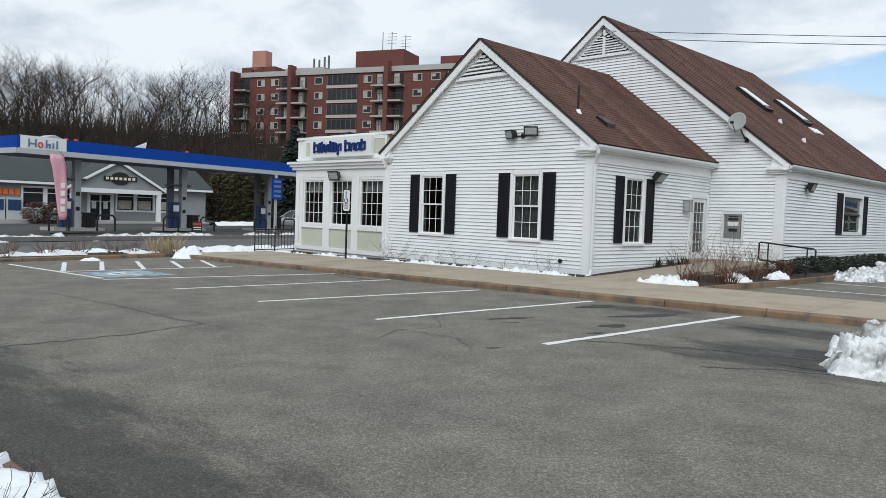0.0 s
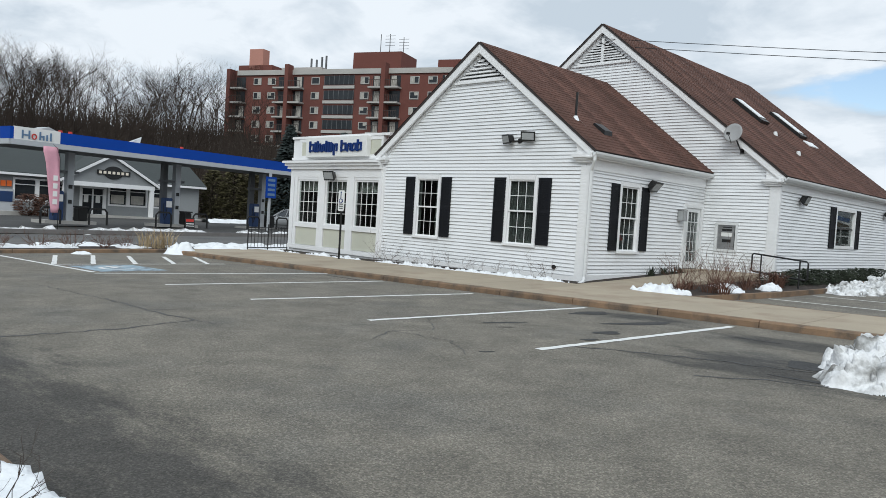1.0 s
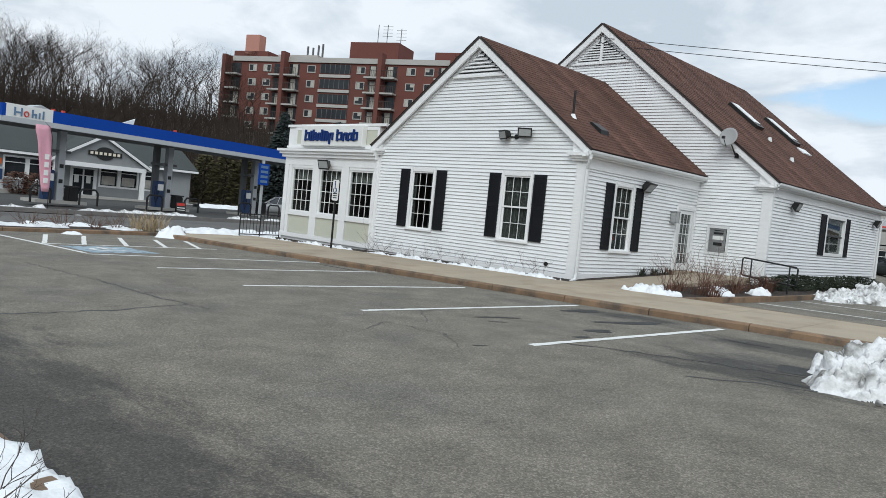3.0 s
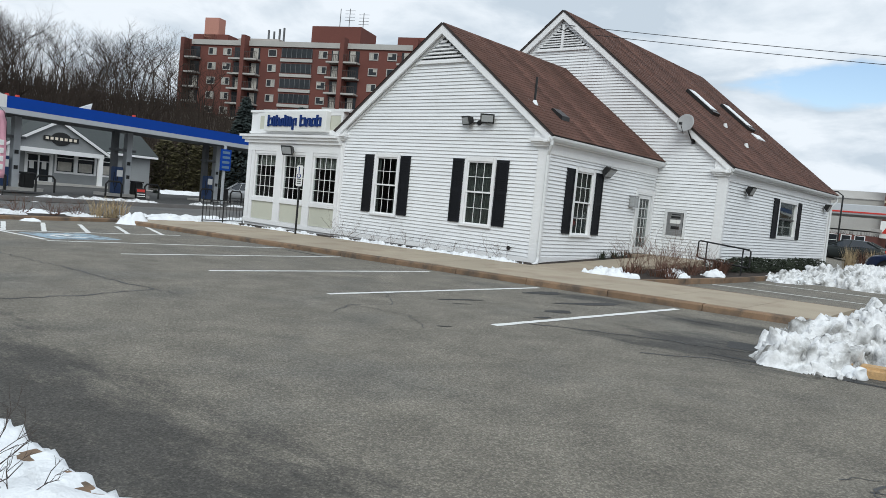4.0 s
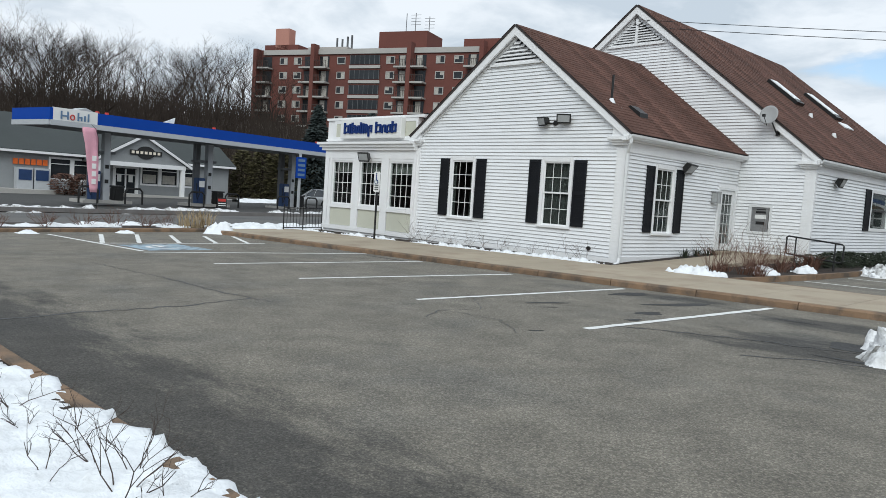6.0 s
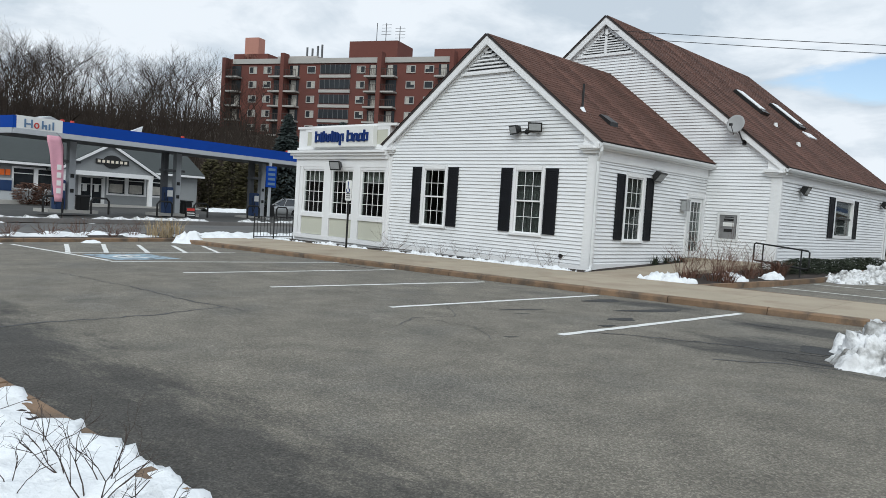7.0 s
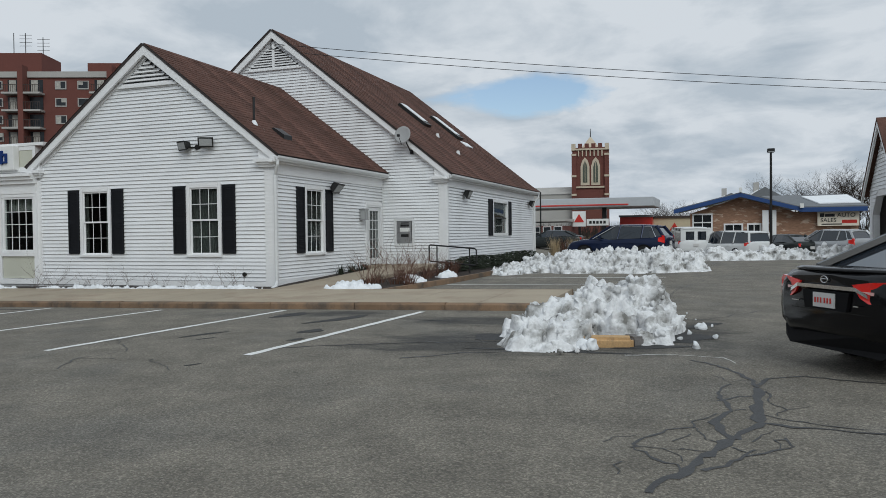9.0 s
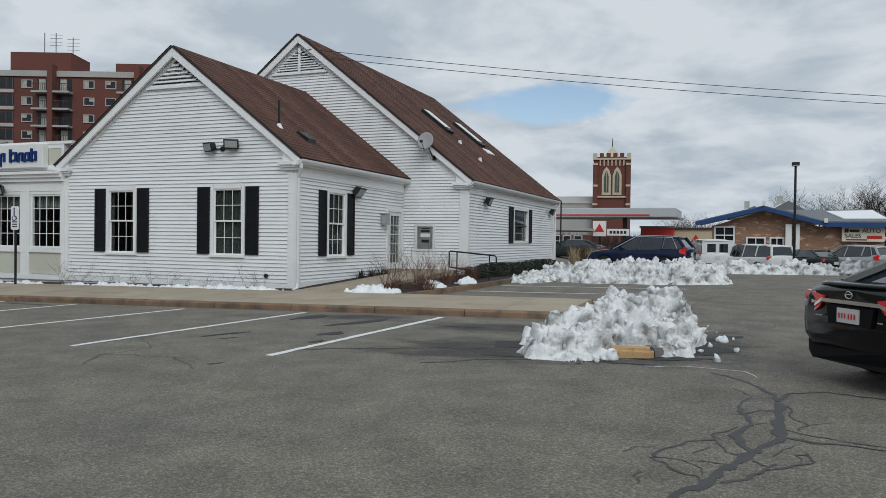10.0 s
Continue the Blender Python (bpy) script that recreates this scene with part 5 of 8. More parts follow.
    prism(bm, [(x0, y0 + 0.1, rz2(x0) + 0.12), (x1, y0 + 0.1, rz2(x1) + 0.12), (x1, y1 - 0.1, rz2(x1) + 0.12), (x0, y1 - 0.1, rz2(x0) + 0.12)], (0.05, 0, 0.06))
    part("pane", bm, SNOW, sk)
bm = bmesh.new()
prism(bm, [(-0.05, 15.9, rz2(-0.05)), (0.25, 15.9, rz2(0.25)), (0.25, 16.9, rz2(0.25)), (-0.05, 16.9, rz2(-0.05))], (0.03, 0, 0.05))
part("snow_remnant", bm, SNOW, bank)
for x, y in ((0.23, 12.1), (1.22, 11.85)):
    bm = bmesh.new()
    tube(bm, [(x, y, rz2(x) - 0.03), (x, y, rz2(x) + 0.14)], 0.10, 0.06, sides=10)
    part("roof_cap", bm, ALU, bank)

# satellite dish on the rake of the big gable
dish = thing("satellite_dish", "grey satellite dish on a bent arm", "satellite dish", Matrix.Translation((1.20, BY - 0.06, 4.36)))
bm = bmesh.new()
ax = Vector((0.05, -0.95, 0.32)).normalized()
uu = ax.cross(Vector((0, 0, 1))).normalized()
vv = uu.cross(ax)
cen = Vector((-0.16, -0.42, 0.54))
rings = []
for i in range(6):
    r = 0.29 * i / 5
    rings.append([bm.verts.new(cen + uu * r * math.cos(k * math.tau / 20) + vv * r * 1.12 * math.sin(k * math.tau / 20) + ax * (0.55 * r * r)) for k in range(20)] if i else [bm.verts.new(cen)])
for k in range(20):
    bm.faces.new((rings[0][0], rings[1][k], rings[1][(k + 1) % 20]))
for a, b in zip(rings[1:], rings[2:]):
    for k in range(20):
        bm.faces.new((a[k], b[k], b[(k + 1) % 20], a[(k + 1) % 20]))
reflector = part("reflector", bm, DISH_GREY, dish, smooth=True)
sol = reflector.modifiers.new("thickness", 'SOLIDIFY')
sol.thickness = 0.015
bm = bmesh.new()
tube(bm, [(0, 0, 0), (0, -0.15, 0.02), (-0.05, -0.28, 0.22), cen - ax * 0.04], 0.025)
part("mast", bm, METAL_DARK, dish)
bm = bmesh.new()
box(bm, -0.06, 0.06, -0.02, 0.02, -0.08, 0.08)
part("mount_plate", bm, METAL_DARK, dish)
bm = bmesh.new()
tube(bm, [cen - vv * 0.36, cen + ax * 0.36 - vv * 0.22], 0.012)
box(bm, -0.04, 0.04, -0.05, 0.05, -0.04, 0.04, Matrix.Translation(cen + ax * 0.40 - vv * 0.2))
part("feed_arm", bm, METAL_DARK, dish)

# handrail beside the walk
rail = thing("handrail", "black tubular steel handrail beside the ramp", "handrail")
bm = bmesh.new()
ra, rb = Vector((2.60, 4.85, 1.13)), Vector((4.28, 4.52, 1.01))
dz = Vector((0, 0, -0.52))
loop = [ra + (rb - ra) * 0.03, rb - (rb - ra) * 0.03, rb + dz * 0.08, rb + dz * 0.92, rb - (rb - ra) * 0.03 + dz, ra + (rb - ra) * 0.03 + dz, ra + dz * 0.92, ra + dz * 0.08]
tube(bm, loop + [loop[0]], 0.024, sides=8)
part("rail", bm, METAL_BLACK, rail)
for t in (0.17, 0.86):
    bm = bmesh.new()
    q = ra + (rb - ra) * t
    tube(bm, [(q.x, q.y, gz(q.x, q.y) + 0.05), q], 0.022, sides=8)
    part("post", bm, METAL_BLACK, rail)

# accessible parking sign
post = thing("accessible_parking_sign", "white accessible parking sign on a dark steel post", "sign", Matrix.Translation((-8.75, -1.5, gz(-8.75, -1.5) + 0.13)))
bm = bmesh.new()
box(bm, -0.03, 0.03, -0.02, 0.02, 0, 2.35)
part("post", bm, METAL_DARK, post)
bm = bmesh.new()
box(bm, -0.16, 0.16, -0.035, -0.022, 1.62, 2.32)
bmesh.ops.bevel(bm, geom=[e for e in bm.edges if abs(e.verts[0].co.y - e.verts[1].co.y) > 0.005], offset=0.03, segments=2, affect='EDGES')
board = part("sign_plate", bm, SIGN_WHITE, post)
bm = bmesh.new()
tube(bm, [(-0.02, -0.038, 2.22), (-0.02, -0.038, 2.02), (0.05, -0.038, 2.02), (0.08, -0.038, 1.93)], 0.018)
disc(bm, (-0.02, -0.035, 2.25), (0, -1, 0), 0.026, 0.008, 12)
for k in range(11):
    a0, a1 = 2.6 + k * 0.35, 2.6 + (k + 1) * 0.35
    tube(bm, [(-0.02 + 0.085 * math.cos(a0), -0.038, 1.98 + 0.085 * math.sin(a0)), (-0.02 + 0.085 * math.cos(a1), -0.038, 1.98 + 0.085 * math.sin(a1))], 0.013)
part("symbol", bm, SIGN_BLUE, board)
bm = bmesh.new()
for z in (1.70, 1.77, 1.84):
    box(bm, -0.10, 0.10, -0.042, -0.034, z, z + 0.03)
part("notice_bar", bm, SIGN_BLACK, board)

# black fence panel at the end of the pavement
fence = thing("fence", "low black steel picket fence", "fence")
fa, fb = Vector((-14.1, -1.75, 0)), Vector((-14.1, 0.05, 0))
for z in (0.20, 0.98):
    bm = bmesh.new()
    tube(bm, [(fa.x, fa.y, gz(fa.x, fa.y) + z), (fb.x, fb.y, gz(fb.x, fb.y) + z)], 0.022)
    part("rail", bm, METAL_BLACK, fence)
for k in range(13):
    q = fa + (fb - fa) * k / 12
    bm = bmesh.new()
    g = gz(q.x, q.y)
    tube(bm, [(q.x, q.y, g + (0.0 if k in (0, 6, 12) else 0.24)), (q.x, q.y, g + (1.12 if k in (0, 6, 12) else 1.02))], 0.026 if k in (0, 6, 12) else 0.012)
    part("post" if k in (0, 6, 12) else "picket", bm, METAL_BLACK, fence)

# service wires from the big gable
for dz0, end in ((8.55, (17.3, 16.1, 7.45)), (8.30, (17.3, 16.1, 7.15))):
    bm = bmesh.new()
    a, b = Vector((BAPX + 0.35, BY - 0.3, dz0)), Vector(end)
    b2 = a + (b - a) * 2.6
    pts = []
    for k in range(25):
        t = k / 24
        q = a + (b2 - a) * t
        q.z = a.z + (b.z - a.z) * t * 2.6 - 1.1 * 4 * t * (1 - t) * 0.5 + 2.0 * t * t
        pts.append(q)
    tube(bm, pts, 0.012, sides=5)
    tagged(mesh_object("overhead_wire", bm, METAL_BLACK), "black overhead service wire fixed to the gable", "wire", "overhead wires")
bm = bmesh.new()
for k in range(16):
    a0, a1 = k * 0.3, (k + 1) * 0.3
    tube(bm, [(BAPX + 0.1 + 0.2 * math.cos(a0), BY - 0.1, 8.62 + 0.2 * math.sin(a0)), (BAPX + 0.1 + 0.2 * math.cos(a1), BY - 0.1, 8.62 + 0.2 * math.sin(a1))], 0.012)
part("wire_coil", bm, METAL_DARK, bank)


# ---- across the street: filling station and shop ----
CA = Vector((-30.9, -5.3, 0))
CU = Vector((-0.185, 0.983, 0)).normalized()
CV = Vector((CU.y * -1, CU.x, 0))
CM = Matrix(((CU.x, CV.x, 0, CA.x), (CU.y, CV.y, 0, CA.y), (0, 0, 1, -0.05), (0, 0, 0, 1)))   # u along, v deep


def cbox(bm, u0, u1, v0, v1, z0, z1):
    box(bm, u0, u1, v0, v1, z0, z1, CM)


canopy = thing("station_canopy", "filling station canopy with royal blue fascia and white band", "canopy")
bm = bmesh.new()
cbox(bm, 0.05, 27.95, 0.05, 3.9, 4.05, 4.6)
part("deck", bm, CANOPY_GREY, canopy)
for name, u0, u1, v0, v1, z0, z1, m in (("fascia", 2.5, 28, -0.06, 0.05, 4.30, 4.92, CANOPY_BLUE), ("band", -0.02, 28, -0.09, 0.05, 4.03, 4.30, CANOPY_WHITE),
                                        ("fascia", -0.08, 0.05, 0.0, 3.9, 4.30, 4.92, CANOPY_BLUE), ("fascia", -0.08, 0.1, -0.06, 0.0, 4.30, 4.92, CANOPY_BLUE), ("band", -0.10, 0.05, 0.0, 3.9, 4.03, 4.30, CANOPY_WHITE),
                                        ("sign_panel", 0.1, 2.5, -0.075, 0.05, 4.20, 4.95, SIGN_WHITE)):
    bm = bmesh.new()
    cbox(bm, u0, u1, v0, v1, z0, z1)
    part(name, bm, m, canopy)
for k, (u, w) in enumerate(((0.48, 0.42), (0.98, 0.30), (1.38, 0.26), (1.74, 0.10), (1.94, 0.10))):
    bm = bmesh.new()
    if k == 1:
        for j in range(12):
            a0, a1 = j * math.tau / 12, (j + 1) * math.tau / 12
            tube(bm, [CM @ Vector((u + 0.13 + 0.11 * math.cos(a0), -0.1, 4.52 + 0.13 * math.sin(a0))), CM @ Vector((u + 0.13 + 0.11 * math.cos(a1), -0.1, 4.52 + 0.13 * math.sin(a1)))], 0.03)
        part("sign_mark", bm, SIGN_RED, canopy)
        continue
    h = 0.42 if k != 3 else 0.30
    cbox(bm, u, u + min(0.08, w), -0.11, -0.07, 4.38, 4.38 + h)
    if w > 0.1:
        cbox(bm, u + w - 0.08, u + w, -0.11, -0.07, 4.38, 4.38 + (h if k == 0 else 0.24))
        cbox(bm, u + 0.08, u + w - 0.08, -0.108, -0.072, 4.52, 4.60)
    part("sign_mark", bm, SIGN_PALE_BLUE, canopy)
bm = bmesh.new()
cbox(bm, 2.2, 3.1, 1.5, 2.4, 4.6, 5.05)
prism(bm, [CM @ Vector(q) for q in ((2.1, 1.4, 5.05), (3.2, 1.4, 5.05), (2.65, 1.4, 5.25))], CM.to_3x3() @ Vector((0, 1.1, 0)))
part("roof_box", bm, CANOPY_WHITE, canopy)
for u in (2.75, 3.3, 10.5, 19.6, 20.0):
    bm = bmesh.new()
    tube(bm, [CM @ Vector((u, 0.4, 4.8)), CM @ Vector((u, 0.4, 5.06))], 0.13, 0.10, sides=10)
    part("red_lamp", bm, SIGN_RED, canopy)
bm = bmesh.new()
prism(bm, [CM @ Vector(q) for q in ((6.6, 0.3, 4.85), (7.5, 0.3, 4.88), (7.6, 0.3, 5.3))], CM.to_3x3() @ Vector((0, 0.1, 0)))
part("snow_remnant", bm, SNOW, canopy)
for u, v in ((4.4, 2.2), (11.6, 2.2), (19.0, 2.2)):
    bm = bmesh.new()
    cbox(bm, u - 0.20, u + 0.18, v - 0.18, v + 0.18, 0, 4.1)
    part("column", bm, CANOPY_WHITE, canopy)
    bm = bmesh.new()
    cbox(bm, u - 0.80, u - 0.45, v + 0.30, v + 0.60, 0, 4.1)
    part("column", bm, CANOPY_GREY, canopy)
    bm = bmesh.new()
    cbox(bm, u - 1.0, u + 0.5, v - 0.15, v + 0.5, 2.85, 3.0)
    part("cross_bar", bm, CANOPY_GREY, canopy)
    isl = thing("pump_island", "concrete pump island under the canopy", "island")
    bm = bmesh.new()
    cbox(bm, u - 1.6, u + 1.4, v - 0.6, v + 0.9, 0.0, 0.18)
    part("island_base", bm, CONCRETE_PALE, isl)
    pump = thing("fuel_pump", "blue and white fuel pump on the island", "fuel pump", None, "fuel pumps")
    bm = bmesh.new()
    cbox(bm, u - 0.95, u - 0.40, v - 0.25, v + 0.25, 0.18, 1.85)
    bmesh.ops.bevel(bm, geom=list(bm.edges), offset=0.04, segments=2, affect='EDGES')
    part("cabinet", bm, PUMP_BLUE, pump)
    bm = bmesh.new()
    cbox(bm, u - 0.88, u - 0.47, v - 0.28, v - 0.24, 1.25, 1.65)
    part("display", bm, SIGN_WHITE, pump)
    bm = bmesh.new()
    tube(bm, [CM @ Vector(q) for q in ((u - 1.02, v - 0.2, 1.5), (u - 1.15, v - 0.35, 0.9), (u - 1.1, v - 0.4, 0.45), (u - 0.9, v - 0.34, 0.75), (u - 0.85, v - 0.30, 1.25))], 0.025)
    part("hose", bm, TYRE, pump)
    for du in (-1.5, 1.3):
        bol = thing("hoop_bollard", "dark steel hoop bollard at the pump island", "bollard", None, "hoop bollards")
        bm = bmesh.new()
        tube(bm, [CM @ Vector((u + du + a, v - 0.9, z)) for a, z in ((-0.55, 0), (-0.55, 0.75), (-0.4, 0.92), (0.4, 0.92), (0.55, 0.75), (0.55, 0))], 0.06, sides=8)
        part("hoop", bm, METAL_DARK, bol)
    bn = thing("waste_bin", "dark square waste bin beside the pumps", "bin", None, "waste bins")
    bm = bmesh.new()
    cbox(bm, u + 0.3, u + 0.9, v - 0.55, v, 0.18, 0.95)
    bmesh.ops.bevel(bm, geom=list(bm.edges), offset=0.05, segments=2, affect='EDGES')
    part("body", bm, METAL_DARK, bn)
    bm = bmesh.new()
    cbox(bm, u + 0.27, u + 0.93, v - 0.58, v + 0.03, 0.95, 1.05)
    part("lid", bm, METAL_BLACK, bn)
    for z in (1.15, 2.0):
        bm = bmesh.new()
        cbox(bm, u - 0.14, u + 0.08, v - 0.22, v - 0.20, z, z + 0.22)
        part("notice_plate", bm, SIGN_BLACK, canopy)

price = thing("price_board", "blue price board with pale unreadable rows", "sign", CM @ Matrix.Translation((17.1, -0.6, 0)))
bm = bmesh.new()
box(bm, -0.08, 0.08, -0.06, 0.06, 0, 4.0)
part("post", bm, CANOPY_WHITE, price)
bm = bmesh.new()
box(bm, -0.45, 0.45, -0.14, -0.06, 2.3, 3.75)
part("board", bm, CANOPY_BLUE, price)
for k in range(4):
    bm = bmesh.new()
    box(bm, -0.32, 0.32, -0.155, -0.138, 2.45 + k * 0.33, 2.62 + k * 0.33)
    part("row_bar", bm, SIGN_PALE_BLUE, price)

aboard = thing("pavement_sign", "black folding pavement sign with a red band", "sign", pose(-34.0, 6.1, gz(-34, 6.1), 0, 0, 78) @ Matrix.Diagonal((0.72, 0.72, 0.74, 1)))
for tilt, y in ((8, -0.22), (-8, 0.22)):
    bm = bmesh.new()
    box(bm, -0.42, 0.42, -0.015, 0.015, 0.0, 0.95, Matrix.Translation((0, y, 0)) @ Matrix.Rotation(radians(-tilt * 1.4), 4, 'X'))
    panel = part("panel", bm, SIGN_BLACK, aboard)
    if y < 0:
        for z0, z1, m in ((0.62, 0.85, SIGN_RED), (0.40, 0.48, SIGN_WHITE), (0.22, 0.28, SIGN_WHITE)):
            bm = bmesh.new()
            box(bm, -0.34, 0.34, -0.022, -0.014, z0, z1, Matrix.Translation((0, y, 0)) @ Matrix.Rotation(radians(-tilt * 1.4), 4, 'X'))
            part("notice_bar", bm, m, panel)

flag = thing("feather_flag", "faded pink feather flag on a thin pole", "flag", Matrix.Translation((-27.4, -4.12, gz(-27, -4))))
bm = bmesh.new()
tube(bm, [(0, 0, 0), (0, 0.02, 2.4), (0, 0.0, 3.6), (0, -0.14, 4.05), (0, -0.36, 4.25)], 0.02, 0.01)
part("pole", bm, METAL_DARK, flag)
bm = bmesh.new()
rows = []
for k in range(13):
    t = k / 12
    z = 0.95 + 3.15 * t
    w = 0.34 + 0.44 * t - 0.10 * max(0, t - 0.9) / 0.1
    y0 = 0.02 - 0.12 * max(0, t - 0.8) / 0.2
    rows.append([bm.verts.new((0.05 * math.sin(5 * t + j), y0 - w * j / 4, z)) for j in range(5)])
for a, b in zip(rows, rows[1:]):
    for j in range(4):
        bm.faces.new((a[j], a[j + 1], b[j + 1], b[j]))
cloth = part("cloth", bm, PINK, flag, smooth=True)
cloth.modifiers.new("thickness", 'SOLIDIFY').thickness = 0.01
for k in range(4):
    bm = bmesh.new()
    box(bm, 0.075, 0.085, -0.30, -0.10, 1.35 + 0.38 * k, 1.60 + 0.38 * k)
    part("letter_bar", bm, SIGN_WHITE, flag)

# shop: long wall facing the street, portico gable in the middle
SX = -53.0
shop = thing("shop_building", "white convenience shop with a grey roof and a gabled porch", "building")
shop_f = Face((SX, 0, 0), (0, 1, 0), (1, 0, 0))
SHOPW = [(1.35, 2.9), (3.1, 5.0), (8.6, 10.1), (10.3, 11.8), (12.1, 13.45)]
S0, S1, SZ = -20.0, 16.7, 3.0
bm = bmesh.new()
shop_f.cells(bm, S0, S1, -0.3, SZ, [(a, b, 1.0, 2.62) for a, b in SHOPW] + [(6.3, 8.25, 0.1, 2.3)], -0.3, 0)
part("wall", bm, SHOP_WALL, shop)
bm = bmesh.new()
box(bm, SX - 10.0, SX - 0.3, S1 - 0.3, S1, -0.3, SZ)
prism(bm, [(SX - 10.3, S1, SZ), (SX, S1, SZ), (SX - 5.2, S1, 5.9)], (0, -0.3, 0))
part("wall", bm, SHOP_WALL, shop)
bm = bmesh.new()
prism(bm, [(SX + 0.6, S0, SZ - 0.05), (SX - 5.2, S0, 6.0), (SX - 11, S0, SZ - 0.05), (SX - 11, S0, SZ + 0.1), (SX - 5.2, S0, 6.2), (SX + 0.6, S0, SZ + 0.12)], (0, S1 - S0 + 0.4, 0))
part("roof", bm, ROOF_GREY, shop)
bm = bmesh.new()
box(bm, SX + 0.5, SX + 0.64, S0, S1 + 0.4, SZ - 0.12, SZ + 0.06)
part("fascia", bm, WHITE_TRIM, shop)
bm = bmesh.new()
tube(bm, [(SX - 6, S0 + 18.2, 5.5), (SX - 6, S0 + 18.2, 8.6)], 0.22, sides=8)
part("flue", bm, CONCRETE_PALE, shop)
for a, b in SHOPW + [(6.3, 8.25)]:
    lo, hi = (1.0, 2.62) if (a, b) != (6.3, 8.25) else (0.1, 2.3)
    bm = bmesh.new()
    shop_f.box(bm, a, b, lo, hi, -0.16, -0.13)
    w = part("window", bm, WINDOW_DARK, shop, "dark shop window in a white frame")
    bm = bmesh.new()
    shop_f.cells(bm, a - 0.1, b + 0.1, lo - 0.1, hi + 0.1, [(a + 0.05, b - 0.05, lo + 0.05, hi - 0.05)], -0.12, 0.03)
    shop_f.box(bm, a, b, lo + (hi - lo) * 0.72, lo + (hi - lo) * 0.72 + 0.06, -0.12, 0.02)
    part("frame", bm, WHITE_TRIM, w)
    if lo > 0.5 and a > 8:
        bm = bmesh.new()
        n = 2 if b - a > 2 else 1
        for j in range(n):
            ua = a + 0.2 + j * (b - a) / n
            shop_f.box(bm, ua, ua + (b - a) / n - 0.4, lo + 0.12, lo + 0.85, -0.13, -0.11)
        part("poster", bm, CURTAIN, w)
for u in (6.4, 7.28, 8.15):
    bm = bmesh.new()
    shop_f.box(bm, u - 0.05, u + 0.05, 0.1, 2.2, -0.13, 0.0)
    part("door_stile", bm, WHITE_TRIM, shop)
for u in (6.45, 7.4):
    bm = bmesh.new()
    shop_f.box(bm, u + 0.15, u + 0.5, 1.1, 1.7, -0.13, -0.1)
    part("door_notice", bm, SIGN_WHITE, shop)
PZ, PA = 2.75, 4.95
bm = bmesh.new()
prism(bm, [(SX + 1.9, 4.2, PZ), (SX + 1.9, 11.6, PZ), (SX + 1.9, 7.9, PA)], (-3.5, 0, 0))
part("porch_gable", bm, SHOP_WALL, shop)
for a, b in (((4.2 - 0.5, PZ - 0.15), (7.9, PA + 0.1)), ((11.6 + 0.5, PZ - 0.15), (7.9, PA + 0.1))):
    bm = bmesh.new()
    prism(bm, [(SX + 2.15, a[0], a[1]), (SX + 2.15, b[0], b[1]), (SX + 2.15, b[0], b[1] + 0.16), (SX + 2.15, a[0], a[1] + 0.16)], (-5.5, 0, 0))
    part("porch_roof", bm, ROOF_GREY, shop)
    bm = bmesh.new()
    prism(bm, [(SX + 2.2, a[0], a[1] - 0.12), (SX + 2.2, b[0], b[1] - 0.14), (SX + 2.2, b[0], b[1] + 0.1), (SX + 2.2, a[0], a[1] + 0.1)], (-0.12, 0, 0))
    part("rake_board", bm, WHITE_TRIM, shop)
bm = bmesh.new()
box(bm, SX + 1.7, SX + 2.0, 4.2, 11.6, PZ - 0.35, PZ)
part("porch_beam", bm, WHITE_TRIM, shop)
for y in (4.4, 11.4):
    bm = bmesh.new()
    box(bm, SX + 1.68, SX + 1.98, y - 0.16, y + 0.16, 0, PZ - 0.35)
    part("porch_post", bm, WHITE_TRIM, shop)
bm = bmesh.new()
box(bm, SX, SX + 2.4, S0, S1, -0.3, 0.12)
part("porch_floor", bm, CONCRETE_PALE, shop)
emblem = part("porch_emblem", (lambda b: (disc(b, (SX + 1.91, 8.1, 3.62), (1, 0, 0), 0.62, 0.06, 24), b)[1])(bmesh.new()), SIGN_BLACK, shop, "dark oval sign with a pale centre")
emblem.data.transform(Matrix.Translation((0, 8.1, 3.62)) @ Matrix.Diagonal((1, 1.25, 0.85, 1)) @ Matrix.Translation((0, -8.1, -3.62)))
bm = bmesh.new()
box(bm, SX + 1.96, SX + 2.0, 6.75, 9.45, 3.42, 3.80)
part("name_bar", bm, SIGN_BLACK, shop)
for k in range(7):
    bm = bmesh.new()
    box(bm, SX + 2.0, SX + 2.02, 6.9 + k * 0.36, 7.12 + k * 0.36, 3.50, 3.72)
    part("name_mark", bm, SIGN_CREAM, shop)
for k in range(6):
    bm = bmesh.new()
    shop_f.box(bm, -1.3 + k * 0.42, -0.97 + k * 0.42, 1.98, 2.42, 0.02, 0.12)
    part("shop_sign_mark", bm, SIGN_ORANGE, shop)
for u in (-1.2, 0.0):
    ice = thing("ice_chest", "white ice chest with a dark front against the shop wall", "ice chest", None, "ice chests")
    bm = bmesh.new()
    shop_f.box(bm, u, u + 1.1, 0.12, 1.75, 0.05, 0.9)
    part("body", bm, CANOPY_WHITE, ice)
    bm = bmesh.new()
    shop_f.box(bm, u + 0.1, u + 1.0, 0.8, 1.6, 0.9, 0.94)
    part("door", bm, PUMP_BLUE, ice)

